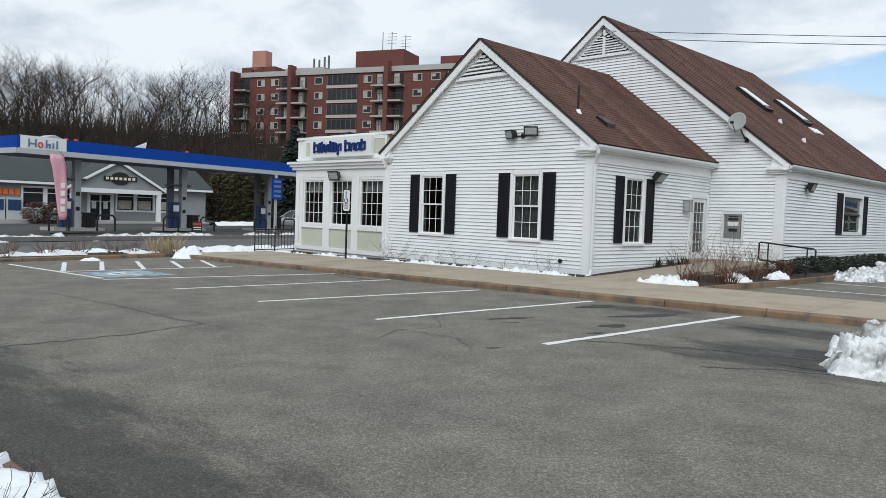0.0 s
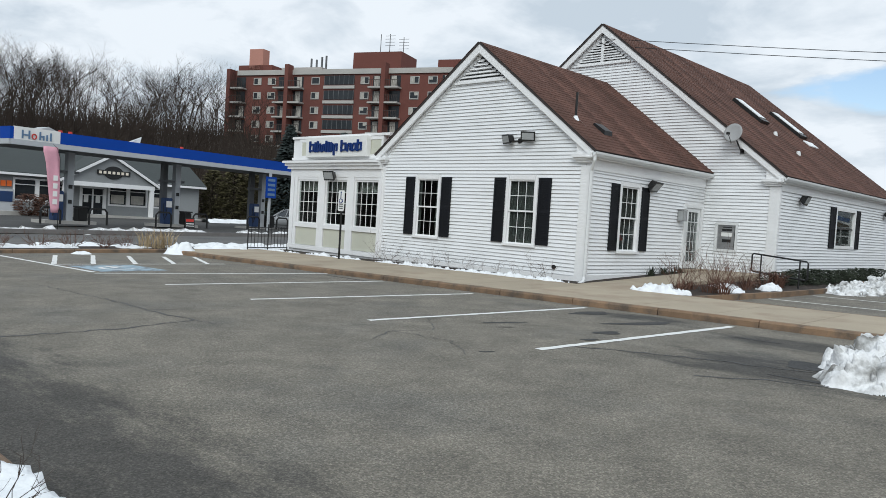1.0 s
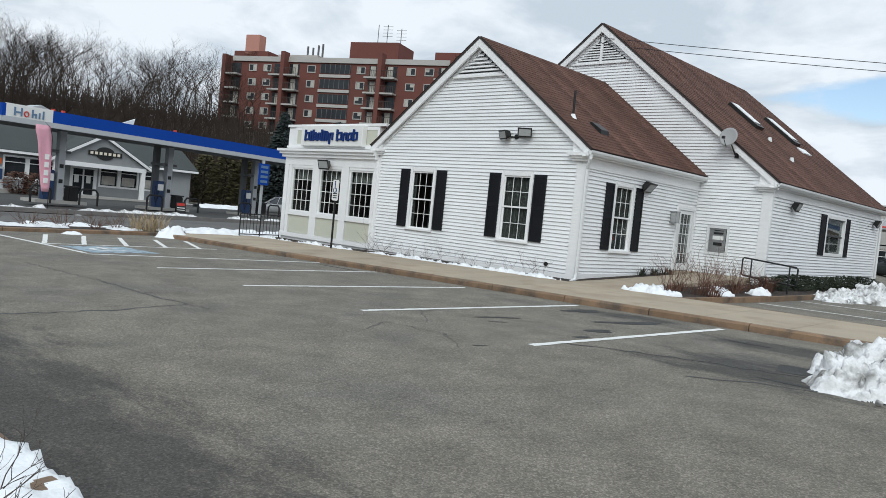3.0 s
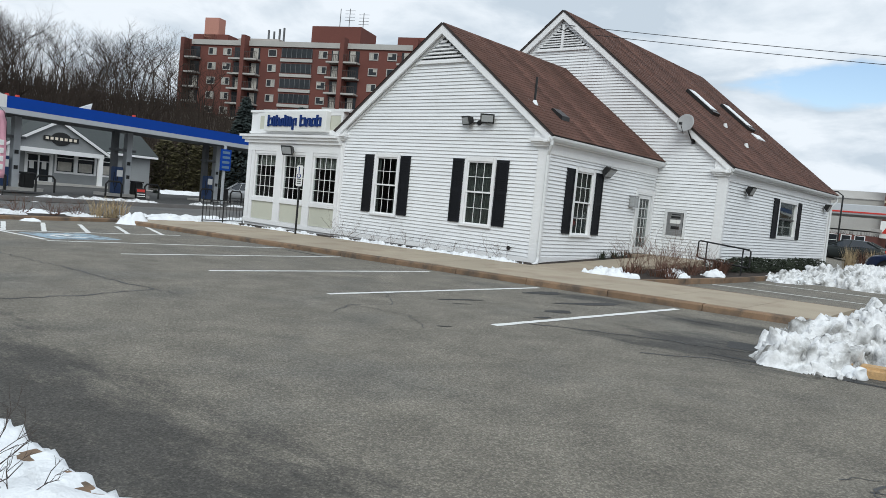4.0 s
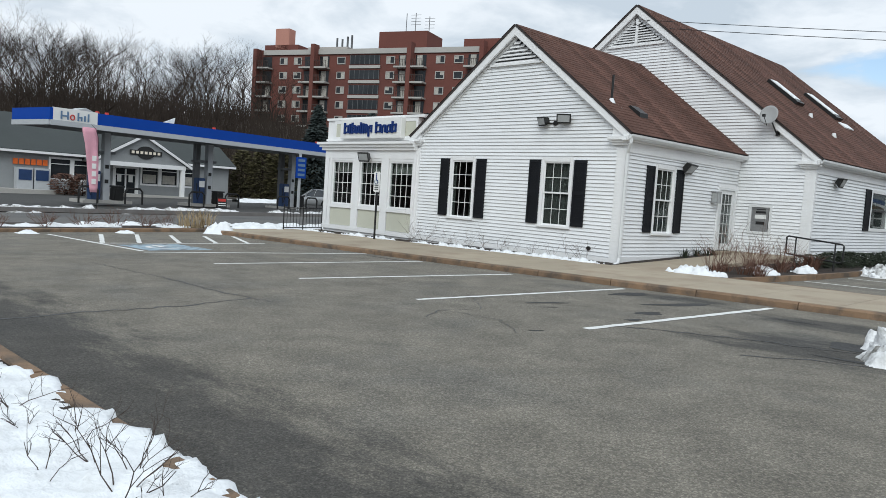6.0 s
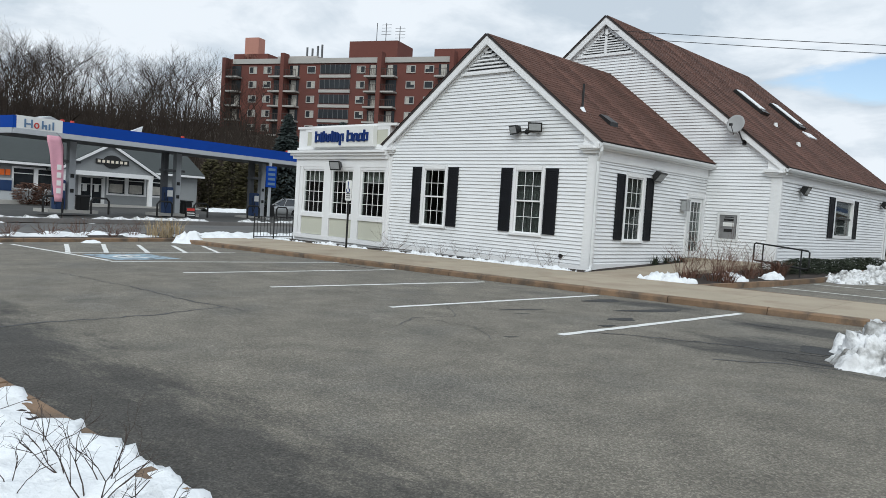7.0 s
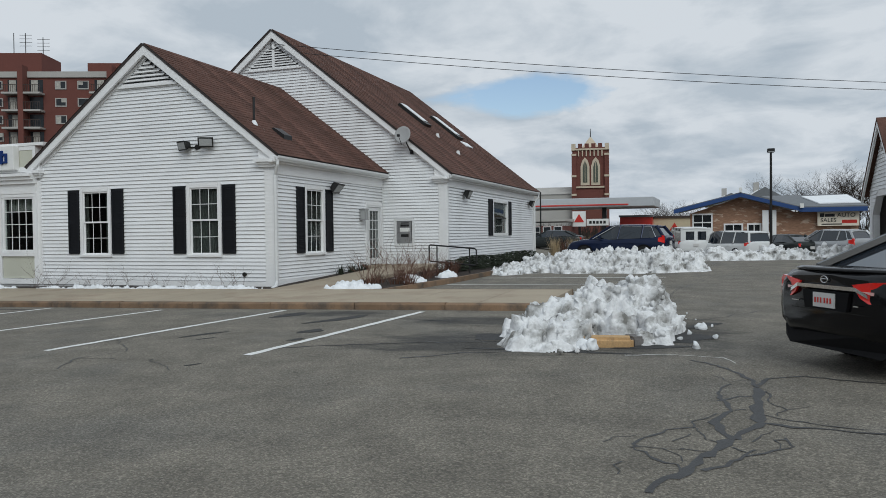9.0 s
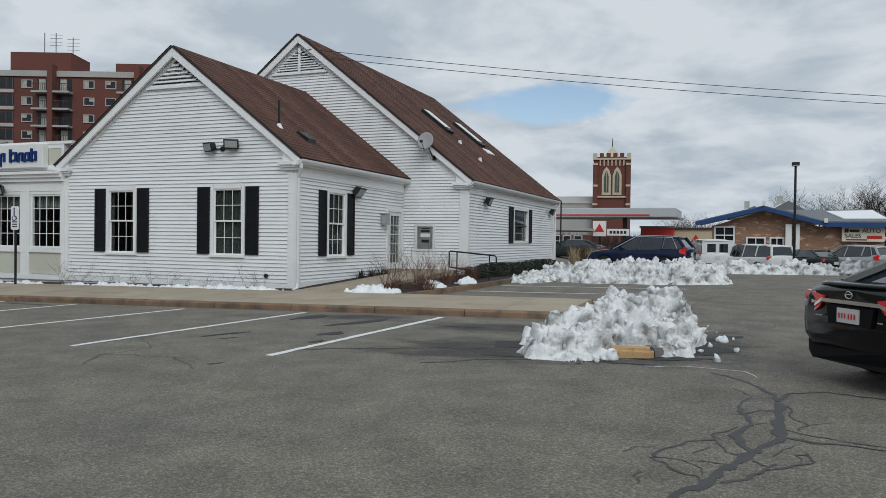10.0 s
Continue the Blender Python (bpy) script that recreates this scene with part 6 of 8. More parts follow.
# brick apartment block on the rise behind
AP0, AP1 = Vector((-103.9, 48.6, 0)), Vector((-63.8, 65.2, 0))
AU = (AP1 - AP0).normalized()
AN = Vector((AU.y, -AU.x, 0))
apt = thing("apartment_block", "red brick apartment block with pale roof band and balconies", "building")
af = Face(AP0, AU, AN)
LEN, TOP, FL = 46.0, 24.2, 2.35
bm = bmesh.new()
af.box(bm, 0, LEN, -2, TOP, -14, 0)
part("wall", bm, BRICK_RED, apt)
bm = bmesh.new()
af.box(bm, 1.2, 40.4, TOP - 0.85, TOP - 0.05, 0, 0.25)
part("roof_band", bm, CONCRETE_PALE, apt)
for u0, u1, z1, d, m in ((2.4, 5.1, 28.0, 3, BRICK_SALMON), (0.3, 7.0, 25.3, 5, BRICK_RED), (22.2, 30.6, 27.0, 7, BRICK_RED), (36.8, 45.5, 25.6, 6, BRICK_RED), (9, 16.5, 24.8, 5, CONCRETE_PALE)):
    bm = bmesh.new()
    af.box(bm, u0, u1, TOP - 0.1, z1, -d, -1.2)
    part("roof_house", bm, m, apt)
for u in (0.0, 11.3, 28.6, 40.4):
    bm = bmesh.new()
    af.box(bm, u, u + 0.7, -2, TOP + (0.6 if u else 0.0), 0, 1.5)
    part("brick_fin", bm, BRICK_RED, apt)
for u, h in ((26.0, 3.2), (27.6, 3.2), (30.0, 2.6), (13.4, 1.8), (14.4, 1.6), (15.4, 2.0), (16.2, 2.2)):
    bm = bmesh.new()
    base = 27.0 if u > 20 else 24.8
    tube(bm, [af.at(u, base - 0.1, -3), af.at(u, base + h, -3)], 0.06 if u > 20 else 0.18)
    if u > 26:
        for k in range(4):
            tube(bm, [af.at(u - 0.8, base + h - 0.3 - k * 0.5, -3), af.at(u + 0.9, base + h - 0.3 - k * 0.5, -3)], 0.03)
    part("aerial", bm, CANOPY_GREY, apt)
rnd = random.Random(11)


def apt_window(u, z, w, h):
    bm = bmesh.new()
    af.box(bm, u, u + w, z, z + h, 0.0, 0.05)
    win = part("window", bm, WINDOW_DARK, apt)
    bm = bmesh.new()
    af.cells(bm, u - 0.08, u + w + 0.08, z - 0.1, z + h + 0.06, [(u + 0.04, u + w - 0.04, z + 0.04, z + h - 0.04), ], 0.0, 0.10)
    part("frame", bm, CONCRETE_PALE, win)
    if rnd.random() < 0.75:
        a = rnd.choice((0.0, 0.5)) * w
        bm = bmesh.new()
        af.box(bm, u + a + 0.05, u + a + w * 0.48, z + h * rnd.choice((0.0, 0.0, 0.45)) + 0.05, z + h - 0.05, 0.05, 0.065)
        part("curtain", bm, CURTAIN, win)


def apt_balcony(u, z, w):
    bm = bmesh.new()
    af.box(bm, u, u + w, z - 0.25, z, 0.0, 1.45)
    bal = part("balcony", bm, CONCRETE_PALE, apt)
    bm = bmesh.new()
    af.box(bm, u, u + w, z + 0.95, z + 1.02, 1.38, 1.45)
    n = int(w / 0.3)
    for k in range(n + 1):
        af.box(bm, u + (w - 0.05) * k / n, u + (w - 0.05) * k / n + 0.05, z, z + 0.95, 1.39, 1.43)
    part("railing", bm, BALCONY, bal)
    bm = bmesh.new()
    af.box(bm, u + 0.2, u + w - 0.2, z + 0.05, z + 1.85, 0.0, 0.06)
    part("balcony_door", bm, WINDOW_DARK, bal)
    if rnd.random() < 0.7:
        bm = bmesh.new()
        a = rnd.uniform(0.4, w * 0.5)
        af.box(bm, u + a, u + a + 0.9, z + 0.05, z + 1.8, 0.06, 0.08)
        part("curtain", bm, CURTAIN, bal)


for fl in range(8):
    z = TOP - 0.75 - (fl + 1) * FL
    if z < 1:
        break
    for u in (4.5, 7.3, 15.6, 24.5, 33.0, 36.0):
        apt_window(u, z + 0.75, 1.35, 1.0)
    for u in (0.8, 9.1, 12.0, 26.4, 29.3, 38.0):
        apt_balcony(u, z + 0.1, 2.2)
    bm = bmesh.new()
    af.box(bm, 17.9, 23.3, z + 0.62, z + 2.05, 0.0, 0.06)
    win = part("window", bm, WINDOW_DARK, apt, "wide band of corridor windows")
    for k in range(7):
        bm = bmesh.new()
        af.box(bm, 17.9 + k * 0.88, 17.98 + k * 0.88, z + 0.62, z + 2.05, 0.06, 0.1)
        part("mullion", bm, CANOPY_GREY, win)
    bm = bmesh.new()
    af.box(bm, 17.8, 23.4, z - 0.02, z + 0.45, 0.0, 0.2)
    part("spandrel", bm, CONCRETE_PALE, apt)


# ---- woods ----
def bare_tree(rnd, x, y, z, h, spread, verts, faces, depth=4, thick=0.028, sides=3):
    """A leafless tree: a tapered trunk that forks again and again."""
    def limb(p, d, length, r, level):
        q = p
        segs = 3 if level < 2 else 2
        ring0 = None
        for s in range(segs + 1):
            dd = d.normalized()
            a = dd.cross(Vector((0.3, 0.2, 1)) if abs(dd.z) < 0.95 else Vector((1, 0, 0))).normalized()
            b = dd.cross(a)
            rr = r * (1 - 0.4 * s / segs)
            base = len(verts)
            for k in range(sides):
                c = q + rr * (a * math.cos(k * math.tau / sides) + b * math.sin(k * math.tau / sides))
                verts.append((c.x, c.y, c.z))
            if ring0 is not None:
                for k in range(sides):
                    faces.append((ring0 + k, ring0 + (k + 1) % sides, base + (k + 1) % sides, base + k))
            ring0 = base
            if s < segs:
                q = q + d * (length / segs)
                d = (d + Vector((rnd.uniform(-0.16, 0.16), rnd.uniform(-0.16, 0.16), rnd.uniform(-0.02, 0.12)))).normalized()
        if level < depth:
            n = rnd.choice((2, 3, 3)) if level else rnd.choice((3, 4))
            for k in range(n):
                ang = rnd.uniform(0, math.tau)
                tilt = rnd.uniform(0.25, 0.75) * spread
                side = Vector((math.cos(ang), math.sin(ang), 0))
                nd = (d * math.cos(tilt) + side * math.sin(tilt) + Vector((0, 0, 0.12))).normalized()
                start = p + (q - p) * rnd.uniform(0.6, 1.0)
                limb(start, nd, length * rnd.uniform(0.55, 0.8), r * 0.55, level + 1)
    limb(Vector((x, y, z)), Vector((rnd.uniform(-0.08, 0.08), rnd.uniform(-0.08, 0.08), 1)), h * 0.38, h * thick * 0.5, 0)


def hill_z(x, y):
    d = math.hypot(x - 11, y + 17)
    return max(0.0, min(1.0, (d - 78) / 55)) * 13.6 - 0.4


rnd = random.Random(21)
verts, faces = [], []
for i in range(230):
    ang = radians(rnd.uniform(58, 94))
    d = 84 + 62 * rnd.random() ** 0.8
    x, y = 11 - d * math.sin(ang), -17 + d * math.cos(ang)
    if -110 < x < -55 and y > 50:
        continue
    bare_tree(rnd, x, y, hill_z(x, y), rnd.uniform(9, 15), 1.35, verts, faces, depth=5, thick=0.017)
woods = tagged(raw_object("bare_woods", verts, faces, BARK), "grey-brown leafless woods on a hillside", "trees", kind="stuff")
verts, faces = [], []
n, mrow = 26, 12
for i in range(n + 1):
    for j in range(mrow + 1):
        ang, d = radians(40 + 62 * i / n), 78 + 130 * (j / mrow) ** 1.5
        x, y = 11 - d * math.sin(ang), -17 + d * math.cos(ang)
        verts.append((x, y, hill_z(x, y) + (rnd.uniform(-0.4, 0.4) if j else -0.3)))
for i in range(n):
    for j in range(mrow):
        a = i * (mrow + 1) + j
        faces.append((a, a + 1, a + mrow + 2, a + mrow + 1))
tagged(raw_object("hillside", verts, faces, HILL, smooth=True), "brown leaf-littered hillside under the woods", "ground", kind="structure")
# undergrowth that closes the lower part of the woods
verts, faces = [], []
for i in range(15000):
    ang = radians(rnd.uniform(56, 97))
    d = 80 + 60 * rnd.random()
    x, y = 11 - d * math.sin(ang), -17 + d * math.cos(ang)
    if -110 < x < -55 and y > 50:
        continue
    z = hill_z(x, y)
    h = rnd.uniform(1.5, 5.5)
    dx, dy, w = rnd.uniform(-1.6, 1.6), rnd.uniform(-1.6, 1.6), rnd.uniform(0.02, 0.06)
    b = len(verts)
    verts += [(x - w, y, z - 0.3), (x + w, y + w, z - 0.3), (x, y - w, z - 0.3), (x + dx, y + dy, z + h)]
    faces += [(b, b + 1, b + 3), (b + 1, b + 2, b + 3), (b + 2, b, b + 3)]
tagged(raw_object("undergrowth", verts, faces, BARK), "dense leafless undergrowth of brown saplings", "shrubs", kind="stuff")


# evergreens
def conifer(name, label, x, y, h, r, mat, seed, rows=46, per=26, droop=0.35, tipw=0.14, column=False, category="tree"):
    rnd = random.Random(seed)
    z0 = gz(x, y)
    tree = thing(name, label, category, Matrix.Translation((x, y, z0)))
    bm = bmesh.new()
    tube(bm, [(0, 0, 0), (0, 0, h * 0.5), (0, 0, h * 0.97)], h * 0.02, h * 0.004, sides=7)
    part("trunk", bm, BARK, tree)
    verts, faces = [], []
    for i in range(rows):
        t = i / rows
        z = h * (0.06 + 0.93 * t)
        rad = r * ((1 - t) ** 0.85 if not column else math.sqrt(max(0.02, 1 - (2 * t - 0.85) ** 2 * 0.75))) * rnd.uniform(0.75, 1.1)
        for k in range(per):
            a = rnd.uniform(0, math.tau)
            rr = rad * rnd.uniform(0.35, 1.08)
            c = Vector((rr * math.cos(a), rr * math.sin(a), z - droop * rr + rnd.uniform(-0.15, 0.15) * h * 0.05))
            out = Vector((math.cos(a), math.sin(a), -droop + rnd.uniform(-0.2, 0.5)))
            sd = Vector((-math.sin(a), math.cos(a), rnd.uniform(-0.5, 0.5)))
            s = tipw * h * 0.25 * rnd.uniform(0.5, 1.3)
            b = len(verts)
            for q in (c - out * s, c + sd * s * 0.45, c + out * s * 1.2, c - sd * s * 0.45, c + Vector((0, 0, s * 0.3))):
                verts.append(tuple(q))
            faces += [(b, b + 1, b + 4), (b + 1, b + 2, b + 4), (b + 2, b + 3, b + 4), (b + 3, b, b + 4)]
    raw_object("crown", verts, faces, mat, tree)
    return tree


conifer("spruce_tree", "tall blue-grey spruce behind the filling station", -50.5, 24.6, 9.6, 3.0, SPRUCE, 1, 60, 60)
conifer("spruce_tree", "blue-grey spruce with drooping boughs", -47.0, 28.5, 9.2, 2.8, SPRUCE, 2, 60, 60)
conifer("spruce_tree", "blue-grey spruce beside the bank sign", -44.0, 33.0, 9.6, 2.6, SPRUCE, 3, 60, 60)
for k, (x, y, h) in enumerate(((-54.5, 18.9, 4.9), (-53.6, 20.6, 5.3), (-52.8, 22.2, 5.0), (-51.6, 23.8, 5.2), (-50.4, 25.6, 5.4), (-49.0, 27.4, 5.4), (-47.5, 29.2, 5.4), (-46.2, 31.0, 5.4))):
    conifer("arborvitae", "bronze-green arborvitae in a dense screen", x, y, h, 1.3, CEDAR, 20 + k, 34, 50, 0.15, 0.16, True)
for k, (x, y) in enumerate(((-50.2, 1.6), (-50.2, 2.9))):
    conifer("dead_shrub", "rusty brown bare shrub before the shop", x, y, 1.7, 1.1, DRY_STEM, 40 + k, 20, 40, 0.0, 0.3, True, "shrub")


# ---- beyond the second row of stalls ----
drive = thing("drive_through_building", "white clapboard drive-through shelter with a brown roof", "building")
DX, DY0, DY1, DEAVE, DAP = 17.55, 13.7, 19.9, 3.1, 5.75
DM = (DY0 + DY1) / 2
dface = Face((DX, 0, 0), (0, 1, 0), (-1, 0, 0))
dfront = Face((0, DY0, 0), (1, 0, 0), (0, -1, 0))
arch = [(DY0 + 0.75, 0.1), (DY0 + 0.75, 2.1), (DY0 + 1.5, 2.85), (DY1 - 1.5, 2.85), (DY1 - 0.75, 2.1), (DY1 - 0.75, 0.1)]
for pts in ([(DY0, 0.1), (DY0 + 0.75, 0.1), (DY0 + 0.75, 2.1), (DY0 + 1.5, 2.85), (DY0 + 1.5, DEAVE), (DY0, DEAVE)],
            [(DY1, 0.1), (DY1, DEAVE), (DY1 - 1.5, DEAVE), (DY1 - 1.5, 2.85), (DY1 - 0.75, 2.1), (DY1 - 0.75, 0.1)],
            [(DY0 + 1.5, 2.85), (DY1 - 1.5, 2.85), (DY1 - 1.5, DEAVE), (DY0 + 1.5, DEAVE)],
            [(DY0, DEAVE), (DY1, DEAVE), (DM, DAP)]):
    bm = bmesh.new()
    dface.poly(bm, pts, -0.25, 0)
    part("wall", bm, WHITE_TRIM, drive)
bm = bmesh.new()
dfront.box(bm, DX + 0.25, 27, 0.1, DEAVE, -0.25, 0)
part("wall", bm, WHITE_TRIM, drive)
bm = bmesh.new()
box(bm, DX + 0.25, 27, DY1 - 0.25, DY1, 0.1, DEAVE)
box(bm, 26.8, 27, DY0 + 0.25, DY1 - 0.25, 0.1, DEAVE)
part("wall", bm, FOUNDATION, drive)
dsl = (DAP - DEAVE) / (DM - DY0)
clapboards(dface, drive, DEAVE, DAP - 0.15, lambda z: (DY0 + (z - DEAVE) / dsl + 0.1, DY1 - (z - DEAVE) / dsl - 0.1), [], 0.16)
clapboards(dface, drive, 0.2, DEAVE, lambda z: (DY0 + 0.1, DY0 + 0.74 if z < 2.1 else DY0 + 0.74 + (z - 2.1)), [], 0.16)
clapboards(dface, drive, 0.2, DEAVE, lambda z: (DY1 - 0.74 if z < 2.1 else DY1 - 0.74 - (z - 2.1), DY1 - 0.1), [], 0.16)
clapboards(dfront, drive, 0.2, DEAVE - 0.1, lambda z: (DX + 0.1, 27), [], 0.16)
for s, ye in ((-1, DY0 - 0.35), (1, DY1 + 0.35)):
    bm = bmesh.new()
    zee = DEAVE - 0.35 * dsl + 0.1
    prism(bm, [(DX - 0.3, ye, zee), (DX - 0.3, DM, DAP + 0.1), (DX - 0.3, DM, DAP + 0.2), (DX - 0.3, ye, zee + 0.1)], (10.8, 0, 0))
    part("roof", bm, SHINGLE, drive)
    bm = bmesh.new()
    dface.poly(bm, [(ye, zee - 0.2), (DM, DAP - 0.16), (DM, DAP + 0.1), (ye, zee)], 0.2, 0.28)
    part("rake_board", bm, WHITE_TRIM, drive)
bm = bmesh.new()
gable_pts = [(DM - 0.3, 4.7), (DM + 0.3, 4.7), (DM, 5.2)]
dface.poly(bm, gable_pts, 0.03, 0.06)
part("gable_vent", bm, METAL_DARK, drive)

# brown brick car-sales building with a blue-edged roof
KY0 = 40.3
sales = thing("car_sales_building", "mottled brown brick sales building with blue roof edge", "building")
kf = Face((0, KY0, 0), (1, 0, 0), (0, -1, 0))
kw = [(9.6, 10.9, 0.3, 2.7), (11.75, 12.95, 1.3, 1.95), (13.3, 14.15, 1.3, 1.95)]
bm = bmesh.new()
kf.cells(bm, 9.4, 20.3, 0.0, 2.75, kw, -0.3, 0)
kf.poly(bm, [(9.4, 2.75), (16.4, 2.75), (12.8, 3.85)], -0.3, 0)
part("wall", bm, TAN_BRICK, sales)
for a, b, c, d in kw:
    bm = bmesh.new()
    kf.box(bm, a, b, c, d, -0.2, -0.16)
    w = part("window", bm, WINDOW_DARK, sales)
    bm = bmesh.new()
    n = 2
    kf.cells(bm, a - 0.05, b + 0.05, c - 0.05, d + 0.05, [(a + 0.06 + (b - a - 0.06) * k / n, a + (b - a - 0.06) * (k + 1) / n, c + 0.06, d - 0.06) for k in range(n)], -0.16, 0.04)
    if d > 2.5:
        for z in (1.5, 2.1):
            kf.box(bm, a, b, z - 0.04, z + 0.04, -0.16, 0.03)
    part("frame", bm, WHITE_TRIM, w)
for x in (14.25, 14.75):
    bm = bmesh.new()
    kf.box(bm, x, x + 0.4, 0, 2.9, 0.02, 0.4)
    part("column", bm, WHITE_TRIM, sales)
for xa, za, xb, zb in ((8.3, 2.75, 12.8, 3.85), (16.7, 2.75, 12.8, 3.85)):
    bm = bmesh.new()
    kf.poly(bm, [(xa, za), (xb, zb), (xb, zb + 0.28), (xa, za + 0.28)], 0.9, 1.0)
    part("fascia", bm, BLUE_TRIM, sales)
    bm = bmesh.new()
    kf.poly(bm, [(xa, za + 0.26), (xb, zb + 0.26), (xb, zb + 0.34), (xa, za + 0.34)], -9, 0.95)
    part("roof", bm, SLATE, sales)
bm = bmesh.new()
kf.box(bm, 16.6, 20.7, 2.72, 3.02, -0.3, 0.95)
part("fascia", bm, BLUE_TRIM, sales)
bm = bmesh.new()
prism(bm, [(16.6, KY0 - 0.9, 3.02), (20.7, KY0 - 0.9, 3.02), (20.5, KY0 + 6, 4.1), (14.4, KY0 + 6, 4.1)], (0, 0, 0.08))
part("roof", bm, SLATE, sales)
bm = bmesh.new()
prism(bm, [(17.9, KY0 + 0.2, 3.28), (20.5, KY0 + 0.4, 3.31), (20.3, KY0 + 4.9, 4.02), (17.2, KY0 + 4.4, 3.94)], (0, 0, 0.07))
part("roof_snow", bm, SNOW, sales)
for x in (12.8, 16.7):
    bm = bmesh.new()
    kf.box(bm, x - 0.11, x + 0.11, 3.0 if x > 15 else 4.2, 3.3 if x > 15 else 4.5, 1.0, 1.2)
    part("lamp", bm, SIGN_WHITE, sales)
board = thing("sales_sign", "cream sign board lettered auto sales", "sign", Matrix.Translation((17.75, KY0 - 0.35, 1.75)))
bm = bmesh.new()
box(bm, 0, 2.55, 0.0, 0.12, 0, 0.98)
part("board", bm, SIGN_CREAM, board)


def letters(text, size, loc, mat, parent, name="lettering"):
    cu = bpy.data.curves.new(name, 'FONT')
    cu.body = text
    cu.size = size
    cu.extrude = 0.01
    tmp = bpy.data.objects.new(name, cu)
    me = bpy.data.meshes.new_from_object(tmp)
    bpy.data.objects.remove(tmp)
    me.materials.append(mat)
    ob = new(name, me)
    ob.parent = parent
    ob.matrix_basis = pose(*loc, 90, 0, 0)
    return ob


letters("AUTO", 0.40, (1.20, -0.02, 0.60), SIGN_BLACK, board)
letters("SALES", 0.38, (0.18, -0.02, 0.26), SIGN_BLACK, board)
for a, b, c, d, m in ((0.15, 0.40, 0.60, 0.86, SIGN_BLACK), (0.46, 1.05, 0.62, 0.80, SIGN_BLACK), (1.5, 2.4, 0.18, 0.40, SIGN_RED), (0.25, 1.5, 0.08, 0.15, SIGN_BLACK)):
    bm = bmesh.new()
    box(bm, a, b, -0.02, 0.0, c, d)
    part("sign_bar", bm, m, board)

# houses and roofs behind
for x, y, w, h, ap, seed in ((15.6, 62, 4.6, 4.2, 5.7, 1), (12.6, 64, 4.4, 4.2, 5.3, 0)):
    hs = thing("house", "distant house with a snow-patched grey roof", "house", None, "distant houses")
    bm = bmesh.new()
    box(bm, x - w / 2, x + w / 2, y, y + 7, 0, h)
    part("wall", bm, (CREAM_WALL, WHITE_TRIM, BRICK_SALMON)[seed], hs)
    bm = bmesh.new()
    prism(bm, [(x - w / 2 - 0.4, y - 0.4, h - 0.1), (x + w / 2 + 0.4, y - 0.4, h - 0.1), (x, y - 0.4, ap)], (0, 8, 0))
    part("roof", bm, SLATE, hs)
    bm = bmesh.new()
    box(bm, x - 0.9, x - 0.4, y + 2, y + 2.6, h, ap + 0.6)
    part("chimney", bm, CONCRETE_PALE, hs)
    bm = bmesh.new()
    prism(bm, [(x - w / 2, y - 0.45, h + 0.1), (x - 0.6, y - 0.45, ap - 0.35), (x - 0.6, y + 5, ap - 0.35), (x - w / 2, y + 5, h + 0.1)], (-0.02, 0, 0.12))
    part("roof_snow", bm, SNOW, hs)

# second filling station: canopy, signs, low shops
c2 = thing("station_canopy", "white flat filling station canopy with a red stripe", "canopy")
bm = bmesh.new()
box(bm, -14, 5.6, 57, 65, 3.95, 4.85)
bmesh.ops.bevel(bm, geom=list(bm.edges), offset=0.05, segments=1, affect='EDGES')
part("deck", bm, CANOPY_WHITE, c2)
bm = bmesh.new()
box(bm, -14, 3.2, 56.93, 57.0, 4.1, 4.22)
part("stripe", bm, SIGN_RED, c2)
for x in (-9.5, 0.6):
    bm = bmesh.new()
    box(bm, x - 0.2, x + 0.2, 59, 59.4, 0.2, 3.95)
    part("column", bm, METAL_DARK, c2)
sg = thing("station_sign", "white pole sign with a red triangle and a lettered bar", "sign", Matrix.Translation((-1.1, 54.6, 0.5)))
bm = bmesh.new()
box(bm, -0.12, 0.12, -0.1, 0.1, 0, 3.0)
part("post", bm, METAL_DARK, sg)
bm = bmesh.new()
box(bm, -0.65, 0.60, -0.25, -0.1, 1.55, 3.0)
part("panel", bm, SIGN_WHITE, sg)
bm = bmesh.new()
prism(bm, [(-0.50, -0.28, 1.95), (0.45, -0.28, 1.95), (-0.02, -0.28, 2.75)], (0, 0.03, 0))
part("triangle", bm, SIGN_RED, sg)
bm = bmesh.new()
box(bm, 0.70, 2.75, -0.25, -0.1, 1.62, 2.25)
part("panel", bm, SIGN_WHITE, sg)
bm = bmesh.new()
for k in range(5):
    box(bm, 0.95 + k * 0.33, 1.17 + k * 0.33, -0.28, -0.25, 1.80, 2.06)
part("name_bar", bm, SIGN_BLACK, sg)
lowshop = thing("low_shop", "long cream low shop with a flat roof", "building")
bm = bmesh.new()
box(bm, 4.6, 11.8, 64, 72, 0, 2.9)
part("wall", bm, CREAM_WALL, lowshop)
bm = bmesh.new()
box(bm, 4.4, 12, 63.8, 72.2, 2.9, 3.1)
part("roof", bm, BALCONY, lowshop)
bm = bmesh.new()
prism(bm, [(6.6, 63.95, 1.6), (7.6, 63.95, 1.6), (7.1, 63.95, 2.4)], (0, 0.04, 0))
part("wall_mark", bm, SIGN_RED, lowshop)
redshop = thing("red_kiosk", "red-fronted kiosk beside the filling station", "building")
bm = bmesh.new()
box(bm, 1.8, 5.0, 62, 66, 0, 3.0)
part("wall", bm, SIGN_RED, redshop)
bm = bmesh.new()
